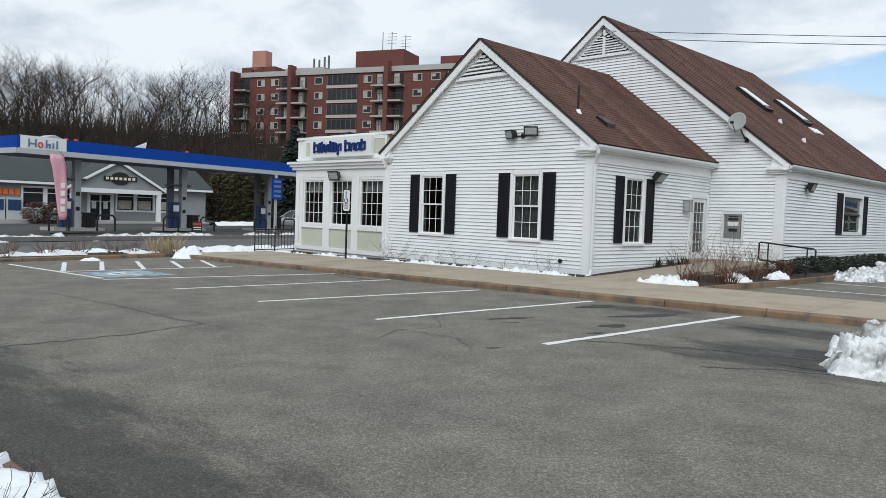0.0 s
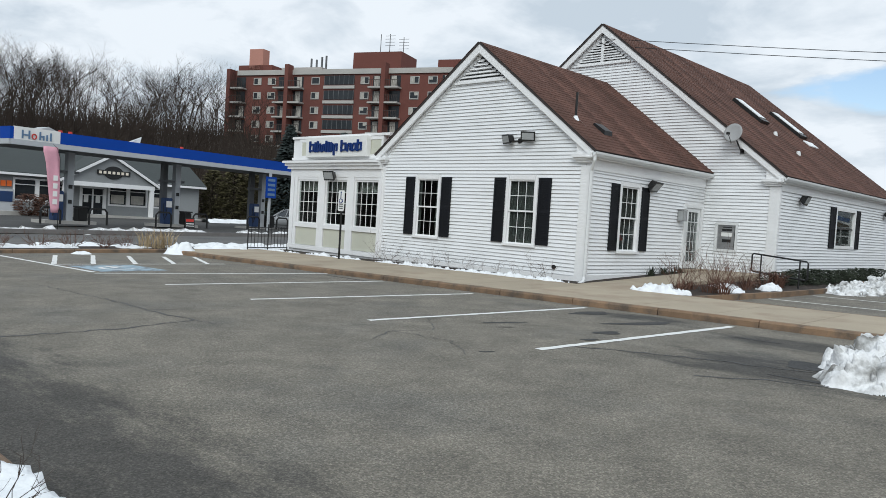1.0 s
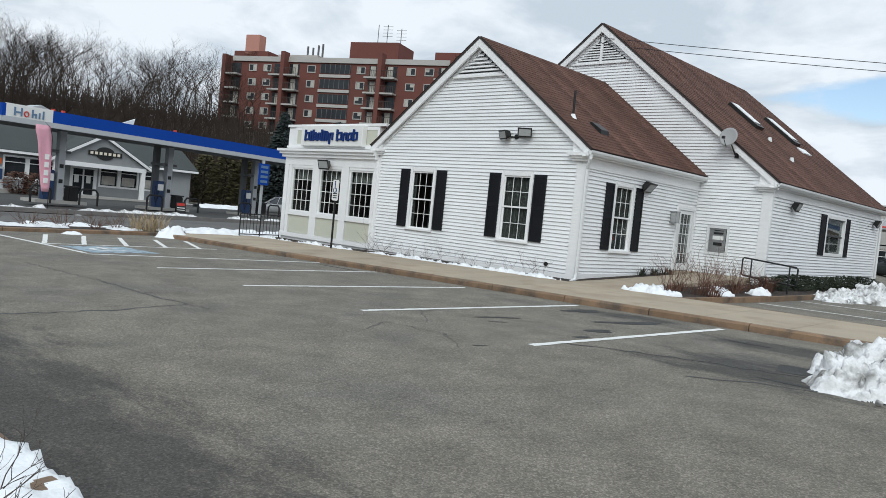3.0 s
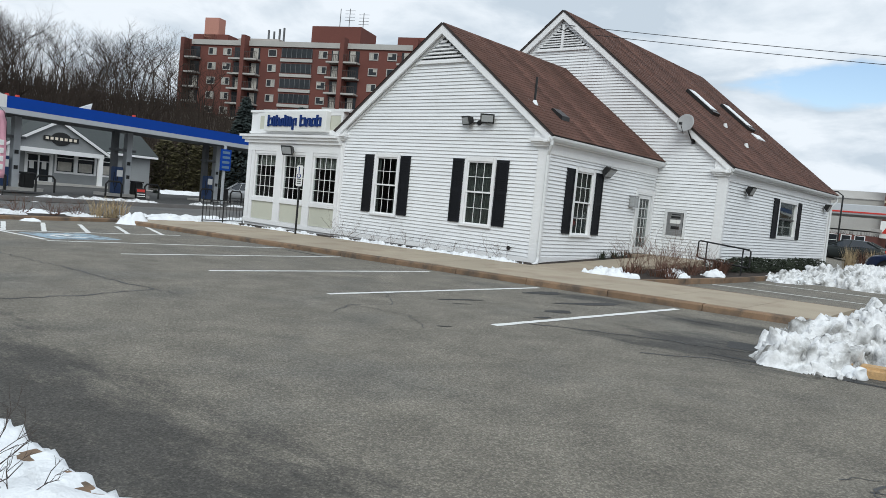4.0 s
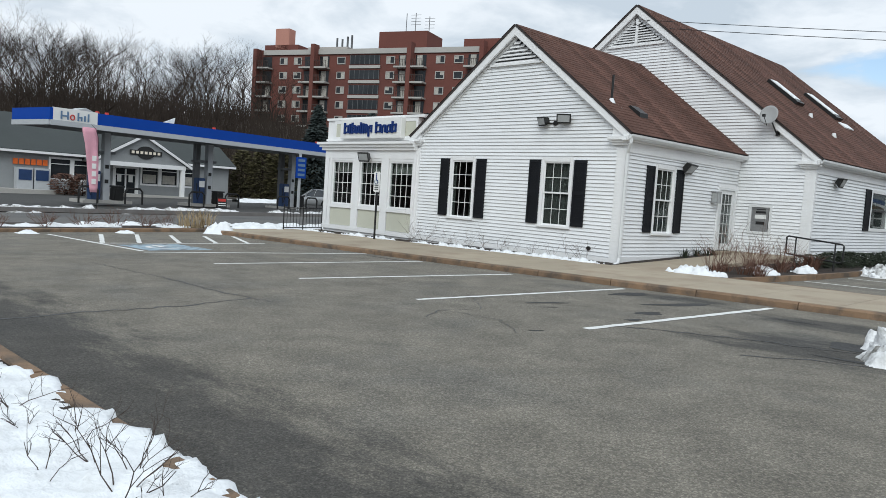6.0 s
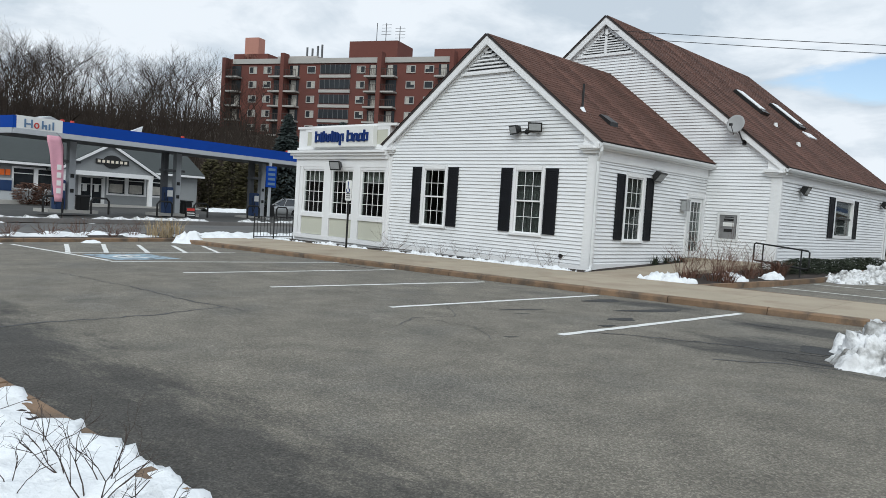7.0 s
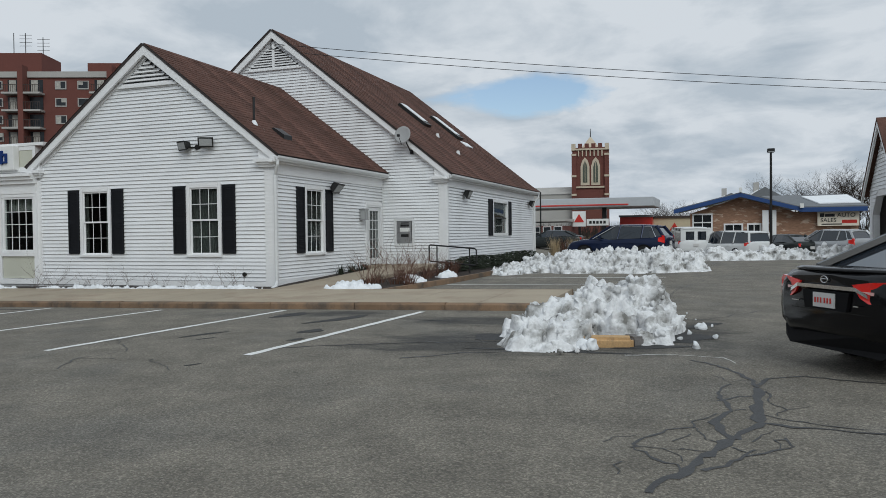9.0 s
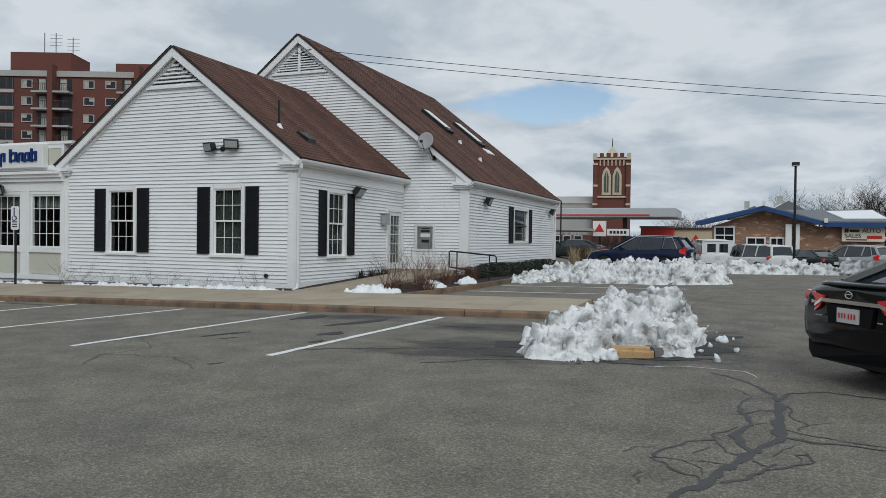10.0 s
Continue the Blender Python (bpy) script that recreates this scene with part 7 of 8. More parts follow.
box(bm, 1.7, 5.1, 61.8, 66.2, 3.0, 3.2)
part("roof", bm, SLATE, redshop)
bb = thing("brick_building", "low brown brick building behind the bank", "building")
bm = bmesh.new()
box(bm, -12, -1.8, 50, 58, 0, 2.1)
part("wall", bm, BRICK_RED, bb)
bm = bmesh.new()
box(bm, -12.2, -1.6, 49.8, 58.2, 2.5, 2.75)
part("parapet", bm, CONCRETE_PALE, bb)
for k in range(5):
    bm = bmesh.new()
    box(bm, -6.6 + k * 1.0, -5.95 + k * 1.0, 49.94, 50, 1.1, 2.0)
    w = part("window", bm, WINDOW_DARK, bb)
    bm = bmesh.new()
    for a, b, c, d in ((-6.66, -6.6, 1.05, 2.05), (-5.95, -5.89, 1.05, 2.05), (-6.6, -5.95, 1.05, 1.1), (-6.6, -5.95, 2.0, 2.05), (-6.6, -5.95, 1.53, 1.57)):
        box(bm, a + k, b + k, 49.92, 49.99, c, d)
    part("frame", bm, WHITE_TRIM, w)

# brick church tower
tower = thing("church_tower", "red brick church tower with pale stone windows and spire cap", "church tower")
TXC, TYC, TW = -10.45, 121.0, 3.25
tf = Face((TXC, TYC, 0), (0.99, 0.14, 0), (0.14, -0.99, 0))
bm = bmesh.new()
tf.box(bm, -TW, TW, 0, 17.0, -6.5, 0)
part("shaft", bm, BRICK_RED, tower)
for u in (-TW - 0.1, TW - 0.7):
    bm = bmesh.new()
    tf.box(bm, u, u + 0.8, 0, 15.6, 0, 0.5)
    part("buttress", bm, BRICK_RED, tower)
    for z in (8.2, 11.6, 15.5):
        bm = bmesh.new()
        tf.box(bm, u - 0.05, u + 0.85, z, z + 0.35, 0, 0.6)
        part("stone_offset", bm, LIMESTONE, tower)
for u in (-0.95, 0.95):
    bm = bmesh.new()
    tf.poly(bm, [(u - 0.80, 10.1), (u + 0.80, 10.1), (u + 0.80, 13.6), (u + 0.50, 14.6), (u, 15.2), (u - 0.50, 14.6), (u - 0.80, 13.6)], 0.0, 0.15)
    surround = part("window_surround", bm, LIMESTONE, tower)
    bm = bmesh.new()
    tf.poly(bm, [(u - 0.40, 10.6), (u + 0.40, 10.6), (u + 0.40, 13.4), (u + 0.22, 14.1), (u, 14.5), (u - 0.22, 14.1), (u - 0.40, 13.4)], 0.15, 0.22)
    part("lancet_window", bm, LANCET, surround)
    bm = bmesh.new()
    tf.box(bm, u - 0.04, u + 0.04, 10.6, 14.3, 0.22, 0.3)
    part("tracery", bm, LIMESTONE, surround)
for k in range(7):
    bm = bmesh.new()
    tf.box(bm, -2.2 + k * 0.7, -2.0 + k * 0.7, 15.4, 16.5, 0, 0.2)
    part("stone_rib", bm, LIMESTONE, tower)
bm = bmesh.new()
tf.box(bm, -TW - 0.15, TW + 0.15, 16.5, 16.8, -6.6, 0.3)
part("string_course", bm, LIMESTONE, tower)
bm = bmesh.new()
tf.box(bm, -TW - 0.1, TW + 0.1, 9.6, 9.9, 0, 0.3)
part("string_course", bm, LIMESTONE, tower)
for k in range(6):
    bm = bmesh.new()
    tf.box(bm, -TW + k * 1.2 - 0.15, -TW + k * 1.2 + 0.6, 16.8, 17.7, -0.5, 0.25)
    part("merlon", bm, BRICK_RED if k % 5 else LIMESTONE, tower)
bm = bmesh.new()
ap = tf.at(0, 19.4, -3.2)
base = [bm.verts.new(tf.at(u, 17.0, n)) for u, n in ((-1.7, -1.5), (1.7, -1.5), (1.7, -5), (-1.7, -5))]
top = bm.verts.new(ap)
for k in range(4):
    bm.faces.new((base[k], base[(k + 1) % 4], top))
bm.faces.new(base[::-1])
part("spire_cap", bm, LIMESTONE, tower)
bm = bmesh.new()
tube(bm, [ap - Vector((0, 0, 0.3)), ap + Vector((0, 0, 1.4))], 0.12, 0.05)
part("finial", bm, METAL_DARK, tower)
bm = bmesh.new()
tf.box(bm, -16, -TW, 0, 8.6, -8, -1)
prism(bm, [tf.at(-16, 8.6, -0.8), tf.at(-TW, 8.6, -0.8), tf.at(-TW, 10.0, -4.5), tf.at(-16, 10.0, -4.5)], (0, 0, 0.1))
part("nave", bm, CONCRETE_PALE, tower)

# street lamps
lamp = thing("street_lamp", "tall dark lot lamp with a box head", "street lamp", Matrix.Translation((13.73, 22.6, gz(13.7, 22.6))))
bm = bmesh.new()
tube(bm, [(0, 0, 0), (0, 0, 5.40)], 0.07, 0.055, sides=10)
part("pole", bm, METAL_DARK, lamp)
bm = bmesh.new()
box(bm, -0.17, 0.17, -0.2, 0.2, 5.25, 5.42)
bmesh.ops.bevel(bm, geom=list(bm.edges), offset=0.02, segments=1, affect='EDGES')
part("head", bm, METAL_DARK, lamp)
bm = bmesh.new()
box(bm, -0.14, 0.14, -0.205, 0.16, 5.23, 5.27)
part("lens", bm, LENS, lamp)
lamp = thing("street_lamp", "thin street lamp on a bent arm", "street lamp", Matrix.Translation((-3.2, 47.0, 0.4)))
bm = bmesh.new()
tube(bm, [(0, 0, 0), (0, 0, 4.6), (-0.4, 0, 4.9), (-2.2, 0, 4.95)], 0.07, 0.05, sides=8)
part("pole", bm, METAL_DARK, lamp)
bm = bmesh.new()
box(bm, -2.9, -2.2, -0.15, 0.15, 4.86, 5.0)
part("head", bm, CANOPY_GREY, lamp)

# far woods beyond the sales building
rnd = random.Random(77)
verts, faces = [], []
for i in range(140):
    if i < 80:
        x, y, h = rnd.uniform(1, 14.5), rnd.uniform(92, 112), rnd.uniform(4.6, 7.0)
    else:
        x, y, h = rnd.uniform(19, 40), rnd.uniform(92, 115), rnd.uniform(8, 12.5)
    bare_tree(rnd, x, y, -0.3, h, 1.4, verts, faces, depth=5, thick=0.018)
tagged(raw_object("bare_woods", verts, faces, BARK), "distant leafless trees on the skyline", "trees", kind="stuff")
verts, faces = [], []
for i in range(5000):
    x, y = rnd.uniform(-30, 80), rnd.uniform(90, 130)
    h = rnd.uniform(1.2, 3.6)
    dx, dy, w = rnd.uniform(-0.8, 0.8), rnd.uniform(-0.8, 0.8), rnd.uniform(0.04, 0.1)
    b = len(verts)
    verts += [(x - w, y, 0.2), (x + w, y + w, 0.2), (x, y - w, 0.2), (x + dx, y + dy, h)]
    faces += [(b, b + 1, b + 3), (b + 1, b + 2, b + 3), (b + 2, b, b + 3)]
tagged(raw_object("undergrowth", verts, faces, BARK), "distant brown brush on the skyline", "shrubs", kind="stuff")


# ---- parked vehicles ----
def loft(bm, rings, close=True):
    vs = [[bm.verts.new(q) for q in r] for r in rings]
    n = len(vs[0])
    for a, b in zip(vs, vs[1:]):
        for k in range(n):
            bm.faces.new((a[k], a[(k + 1) % n], b[(k + 1) % n], b[k]))
    if close:
        bm.faces.new(vs[0][::-1])
        bm.faces.new(vs[-1])


def body_ring(x, w, zb, zt, crown):
    h = zt - zb
    half = [(0.0, zb), (w * 0.82, zb), (w * 0.97, zb + h * 0.16), (w, zb + h * 0.42), (w * 0.985, zb + h * 0.70), (w * 0.95, zb + h * 0.86), (w * 0.88, zt - 0.015), (w * 0.6, zt + crown * 0.7), (0.0, zt + crown)]
    return [(x, y, z) for y, z in half] + [(x, -y, z) for y, z in half[-2:0:-1]]


SHAPES = {
    # stations: x, half width, bottom, top of the lower body; cabin: x and height of base and roof; roof half width
    "saloon": dict(st=((-2.42, 0.70, 0.46, 0.90), (-2.38, 0.80, 0.38, 0.98), (-2.28, 0.86, 0.30, 1.045), (-1.9, 0.90, 0.22, 1.06), (-1.4, 0.91, 0.18, 1.04), (0.2, 0.91, 0.17, 1.0), (1.0, 0.91, 0.18, 0.98),
                       (1.6, 0.90, 0.19, 0.93), (2.1, 0.86, 0.20, 0.83), (2.35, 0.76, 0.24, 0.70), (2.43, 0.60, 0.32, 0.60)),
                   cab=((-1.95, 1.06), (-1.05, 1.43), (0.15, 1.45), (1.15, 0.97)), roof=0.60, wheels=(-1.40, 1.38), r=0.335),
    "crossover": dict(st=((-2.32, 0.74, 0.50, 1.05), (-2.27, 0.84, 0.38, 1.16), (-2.1, 0.90, 0.30, 1.18), (-1.4, 0.92, 0.25, 1.14), (0.3, 0.92, 0.24, 1.08), (1.0, 0.92, 0.25, 1.06),
                          (1.6, 0.91, 0.26, 1.02), (2.1, 0.86, 0.28, 0.92), (2.32, 0.74, 0.34, 0.76), (2.4, 0.58, 0.42, 0.64)),
                      cab=((-2.26, 1.14), (-1.75, 1.66), (0.1, 1.70), (1.2, 1.05)), roof=0.64, wheels=(-1.38, 1.40), r=0.37),
    "minivan": dict(st=((-2.50, 0.80, 0.45, 1.02), (-2.46, 0.90, 0.34, 1.10), (-2.2, 0.95, 0.26, 1.10), (-1.4, 0.97, 0.22, 1.08), (0.4, 0.97, 0.21, 1.05), (1.3, 0.97, 0.22, 1.02),
                        (1.9, 0.94, 0.24, 0.94), (2.35, 0.86, 0.28, 0.80), (2.5, 0.66, 0.36, 0.66)),
                    cab=((-2.44, 1.07), (-2.15, 1.70), (0.5, 1.75), (1.75, 1.00)), roof=0.72, wheels=(-1.5, 1.5), r=0.34),
    "van": dict(st=((-2.60, 0.90, 0.45, 1.15), (-2.56, 0.97, 0.34, 1.22), (-2.2, 1.0, 0.28, 1.22), (-1.4, 1.0, 0.25, 1.20), (0.4, 1.0, 0.24, 1.18), (1.5, 1.0, 0.25, 1.15),
                    (2.1, 0.96, 0.28, 1.05), (2.45, 0.86, 0.32, 0.95), (2.6, 0.7, 0.4, 0.8)),
                cab=((-2.54, 1.20), (-2.44, 2.02), (1.0, 2.06), (1.9, 1.12)), roof=0.84, wheels=(-1.6, 1.55), r=0.36),
}


def vehicle(name, label, shape, paint, m, near=False, plate=True):
    sh = SHAPES[shape]
    car = thing(name, label, "car" if shape != "van" else "van", m, "parked vehicles")
    # lower body, left whole; dark discs imitate the wheel wells' shade
    bm = bmesh.new()
    st = sh["st"]
    dense = []
    for a, b in zip(st, st[1:]):
        n = max(1, int((b[0] - a[0]) / 0.3))
        dense += [tuple(a[i] + (b[i] - a[i]) * k / n for i in range(4)) for k in range(n)]
    dense.append(st[-1])
    loft(bm, [body_ring(x, w, zb, zt, 0.03) for x, w, zb, zt in dense])
    part("body", bm, paint, car, smooth=True)
    W2 = max(s[1] for s in st)
    # cabin
    (xa, za), (xb, zb), (xc, zc), (xd, zd) = sh["cab"]
    rw, bw = sh["roof"], W2 * 0.92
    bm = bmesh.new()
    lo = [(xa, bw * 0.9, za - 0.04), (xb + 0.1, bw, za - 0.04), (xc, bw, zd - 0.02), (xd, bw * 0.9, zd - 0.04)]
    hi = [(xb - 0.12, rw * 0.94, zb - 0.05), (xb + 0.25, rw, zb - 0.02), (xc - 0.1, rw, zc - 0.02), (xc + 0.14, rw * 0.95, zc - 0.06)]
    vl = [[bm.verts.new((x, s * y, z)) for x, y, z in lo] for s in (1, -1)]
    vh = [[bm.verts.new((x, s * y, z)) for x, y, z in hi] for s in (1, -1)]
    for i in range(3):
        bm.faces.new((vl[0][i], vl[0][i + 1], vh[0][i + 1], vh[0][i]))
        bm.faces.new((vl[1][i + 1], vl[1][i], vh[1][i], vh[1][i + 1]))
        bm.faces.new((vh[0][i], vh[0][i + 1], vh[1][i + 1], vh[1][i]))
    bm.faces.new((vl[0][0], vh[0][0], vh[1][0], vl[1][0]))
    bm.faces.new((vl[0][3], vl[1][3], vh[1][3], vh[0][3]))
    part("glazing", bm, CAR_GLASS, car, "dark tinted glass")
    # roof skin
    bm = bmesh.new()
    rings = []
    for k in range(9):
        t = k / 8
        x = xb - 0.18 + (xc + 0.16 - xb + 0.18) * t
        z = zb + (zc - zb) * t - 0.05 * (2 * t - 1) ** 4 + 0.0
        w = rw * (1.03 - 0.05 * (2 * t - 1) ** 4)
        rings.append([(x, w, z - 0.07), (x, w * 0.97, z - 0.02), (x, w * 0.6, z + 0.025), (x, 0, z + 0.035), (x, -w * 0.6, z + 0.025), (x, -w * 0.97, z - 0.02), (x, -w, z - 0.07), (x, 0, z - 0.06)])
    loft(bm, rings)
    part("roof", bm, paint, car, smooth=True)
    # pillars
    for s in (1, -1):
        for a, b, r in (((lo[3][0] + 0.02, s * lo[3][1], lo[3][2] + 0.02), (hi[3][0], s * hi[3][1], hi[3][2] + 0.01), 0.045), ((lo[0][0] + 0.02, s * lo[0][1], lo[0][2] + 0.02), (hi[0][0], s * hi[0][1], hi[0][2] + 0.02), 0.07),
                        ((-0.15, s * (bw + 0.005), zd + 0.0), (-0.25, s * (rw + 0.005), zc - 0.03), 0.03)):
            bm = bmesh.new()
            tube(bm, [a, b], r, sides=6)
            part("pillar", bm, paint, car)
        if shape in ("crossover", "minivan"):
            bm = bmesh.new()
            tube(bm, [(-1.25, s * (bw + 0.005), zd + 0.05), (-1.3, s * (rw + 0.01), zc - 0.04)], 0.04)
            part("pillar", bm, paint, car)
    if shape == "van":
        for y0, y1, z0, z1 in ((-0.10, 0.10, 1.20, 1.96), (0.60, 0.90, 1.20, 1.96), (-0.90, -0.60, 1.20, 1.96), (-0.60, -0.10, 1.76, 1.96), (0.10, 0.60, 1.76, 1.96)):
            bm = bmesh.new()
            box(bm, xa - 0.06, xa + 0.03, y0, y1, z0, z1)
            part("rear_door_frame", bm, paint, car)
    if shape == "crossover":
        for s in (1, -1):
            bm = bmesh.new()
            tube(bm, [(xa + 0.35, s * (bw + 0.004), za - 0.01), (xb + 0.10, s * (rw + 0.025), zb - 0.045), (xc - 0.1, s * (rw + 0.025), zc - 0.05), (xd - 0.15, s * (bw * 0.93 + 0.02), zd + 0.02)], 0.016)
            part("window_trim", bm, CHROME, car, "chrome window trim")
    # wheels
    for x in sh["wheels"]:
        for s in (1, -1):
            # black disc just proud of the body, drawn for the well's shade
            bm = bmesh.new()
            disc(bm, (x, s * (W2 - 0.16), sh["r"] + 0.02), (0, s, 0), sh["r"] + 0.055, 0.165, 24)
            part("wheel_well_shade", bm, PLASTIC_BLACK, car)
            bm = bmesh.new()
            disc(bm, (x, s * (W2 - 0.20), sh["r"]), (0, s, 0), sh["r"], 0.215, 24)
            bmesh.ops.bevel(bm, geom=[e for e in bm.edges if len(e.link_faces) == 2 and e.calc_face_angle(0) > 1.0], offset=0.03, segments=2, affect='EDGES')
            wheel = part("wheel", bm, TYRE, car)
            bm = bmesh.new()
            disc(bm, (x, s * (W2 - 0.0), sh["r"]), (0, s, 0), sh["r"] * 0.68, 0.022, 20, sh["r"] * 0.60)
            part("rim", bm, ALLOY, wheel)
            bm = bmesh.new()
            for k in range(5):
                a = k * math.tau / 5
                c = Vector((x + 0.4 * sh["r"] * math.cos(a + 0.63), s * (W2 + 0.012), sh["r"] + 0.4 * sh["r"] * math.sin(a + 0.63)))
                disc(bm, c, (0, s, 0), sh["r"] * 0.15, 0.014, 8)
            part("rim_gap", bm, TYRE, wheel)
    # lamps, bumpers, plate, mirrors, handles
    x0 = st[0][0]
    zt = st[1][3]
    tall = shape in ("van", "minivan", "crossover")
    if not near:
        for s in (1, -1):
            bm = bmesh.new()
            if tall:
                prism(bm, [(x0 + 0.02, s * 0.66, zt - 0.30), (x0 + 0.02, s * 0.82, zt - 0.30), (x0 + 0.06, s * 0.82, zt + 0.04), (x0 + 0.05, s * 0.72, zt + 0.04)], (0.1, 0, 0))
                prism(bm, [(x0 + 0.05, s * 0.82, zt - 0.28), (x0 + 0.3, s * (W2 - 0.02), zt - 0.22), (x0 + 0.3, s * (W2 - 0.03), zt - 0.06), (x0 + 0.05, s * 0.82, zt)], (0, s * 0.02, 0))
            else:
                prism(bm, [(x0 + 0.0, s * 0.42, zt - 0.20), (x0 + 0.02, s * 0.82, zt - 0.20), (x0 + 0.04, s * 0.84, zt - 0.03), (x0 + 0.03, s * 0.45, zt - 0.05)], (0.1, 0, 0))
            part("tail_lamp", bm, TAIL_RED, car)
        bm = bmesh.new()
        box(bm, x0 - 0.03, x0 + 0.12, -0.86, 0.86, st[0][2] - 0.06, st[0][2] + 0.14)
        bmesh.ops.bevel(bm, geom=list(bm.edges), offset=0.03, segments=2, affect='EDGES')
        part("bumper", bm, paint if shape != "van" else PLASTIC_BLACK, car)
        if plate:
            bm = bmesh.new()
            box(bm, x0 - 0.035, x0 - 0.01, -0.15, 0.15, zt - 0.36, zt - 0.20)
            part("number_plate", bm, PLATE_WHITE, car)
    for s in (1, -1):
        bm = bmesh.new()
        box(bm, xd - 0.62, xd - 0.45, s * (W2 + 0.02) - 0.09, s * (W2 + 0.02) + 0.09, zd + 0.02, zd + 0.16)
        bmesh.ops.bevel(bm, geom=list(bm.edges), offset=0.03, segments=2, affect='EDGES')
        part("mirror", bm, paint, car)
        for x in (-0.95, 0.1):
            bm = bmesh.new()
            box(bm, x, x + 0.2, s * W2 * 0.985 - 0.012, s * W2 * 0.985 + 0.012, 0.86, 0.89)
            part("door_handle", bm, paint, car)
        bm = bmesh.new()
        x1 = st[-1][0]
        prism(bm, [(x1 - 0.06, s * 0.45, 0.60), (x1 - 0.1, s * 0.74, 0.62), (x1 - 0.22, s * 0.78, 0.74), (x1 - 0.16, s * 0.48, 0.70)], (0.05, 0, 0.01))
        part("headlamp", bm, LENS, car)
    return car


def on_lot(x, y, heading):
    return pose(x, y, gz(x, y) + 0.004, 0, 0, heading)


BLACK = car_paint("black", (0.006, 0.006, 0.007))
NAVY = car_paint("navy", (0.010, 0.018, 0.05), 0.2)
WHITE_CAR = car_paint("white", (0.72, 0.73, 0.73))
SILVER = car_paint("silver", (0.40, 0.41, 0.42), 0.4)
CHARCOAL = car_paint("charcoal", (0.03, 0.035, 0.035), 0.2)

near_car = vehicle("saloon_car", "shiny black saloon parked with its tail to the lot", "saloon", BLACK, on_lot(14.36, -7.86, 31) @ Matrix.Diagonal((1, 1, 0.94, 1)), near=True)
RX = -2.42


def rear_panel(name, pts, depth, mat, label=""):
    """A fitting on the tail; pts are (y, z) and the tail bulges backwards in the middle."""
    bm = bmesh.new()
    back = lambda y, z: RX - 0.035 + 0.16 * (abs(y) / 0.9) ** 3 + 0.10 * max(0, z - 0.95)
    a = [bm.verts.new((back(y, z) - depth, y, z)) for y, z in pts]
    b = [bm.verts.new((back(y, z) + 0.10, y, z)) for y, z in pts]
    bm.faces.new(a)
    bm.faces.new(b[::-1])
    for i in range(len(pts)):
        bm.faces.new((a[i], b[i], b[(i + 1) % len(pts)], a[(i + 1) % len(pts)]))
    return part(name, bm, mat, near_car, label)


for s in (1, -1):
    rear_panel("tail_lamp", [(s * 0.38, 0.93), (s * 0.47, 0.80), (s * 0.56, 0.748), (s * 0.74, 0.738), (s * 0.885, 0.755), (s * 0.885, 0.93), (s * 0.80, 0.975), (s * 0.60, 0.965)], 0.012, TAIL_RED, "red wrap-round tail lamp")
    rear_panel("reverse_lamp", [(s * 0.50, 0.868), (s * 0.60, 0.835), (s * 0.84, 0.835), (s * 0.85, 0.86), (s * 0.62, 0.868)], 0.02, TAIL_CLEAR)
rear_panel("boot_lid", [(-0.56, 0.62), (0.56, 0.62), (0.60, 0.80), (0.55, 0.98), (0.0, 1.01), (-0.55, 0.98), (-0.60, 0.80)], 0.004, BLACK)
rear_panel("plate_recess", [(-0.30, 0.64), (0.30, 0.64), (0.34, 0.84), (-0.34, 0.84)], 0.007, PLASTIC_BLACK)
rear_panel("chrome_bar", [(-0.56, 0.80), (-0.42, 0.865), (0.42, 0.865), (0.56, 0.80), (0.55, 0.84), (0.42, 0.905), (-0.42, 0.905), (-0.55, 0.84)], 0.02, CHROME, "chrome strip across the boot")
pl_ob = rear_panel("number_plate", [(-0.152, 0.665), (0.152, 0.665), (0.152, 0.82), (-0.152, 0.82)], 0.02, PLATE_WHITE, "white plate with red bars")
for k in range(6):
    bm = bmesh.new()
    y = -0.115 + k * 0.042 + (0.012 if k > 2 else 0)
    box(bm, RX - 0.062, RX - 0.054, y, y + 0.013, 0.712, 0.768)
    part("plate_bar", bm, SIGN_RED, near_car)
bm = bmesh.new()
for k in range(14):
    a0, a1 = k * math.tau / 14, (k + 1) * math.tau / 14
    tube(bm, [(RX - 0.04, 0.05 * math.cos(a0), 0.965 + 0.036 * math.sin(a0)), (RX - 0.04, 0.05 * math.cos(a1), 0.965 + 0.036 * math.sin(a1))], 0.005)
tube(bm, [(RX - 0.04, -0.04, 0.97), (RX - 0.04, 0.04, 0.97)], 0.004)
part("badge", bm, CHROME, near_car, "oval chrome badge")
# low black box, added to deepen the shade under the car
bm = bmesh.new()
box(bm, -1.55, 2.0, -0.70, 0.70, 0.17, 0.27)
part("underbody", bm, PLASTIC_BLACK, near_car)
rear_panel("bumper_lower", [(-0.66, 0.20), (0.66, 0.20), (0.78, 0.27), (0.80, 0.40), (0.6, 0.43), (-0.6, 0.43), (-0.80, 0.40), (-0.78, 0.27)], -0.02, PLASTIC_BLACK)
for s in (1, -1):
    bm = bmesh.new()
    loft(bm, [[(x, s * (0.80 - i), z0), (x, s * (0.845 - i), 0.36), (x, s * 0.70, 0.36), (x, s * 0.70, z0)] for x, i, z0 in ((RX + 0.10, 0.10, 0.24), (RX + 0.30, 0.03, 0.22), (RX + 0.62, 0.0, 0.22))])
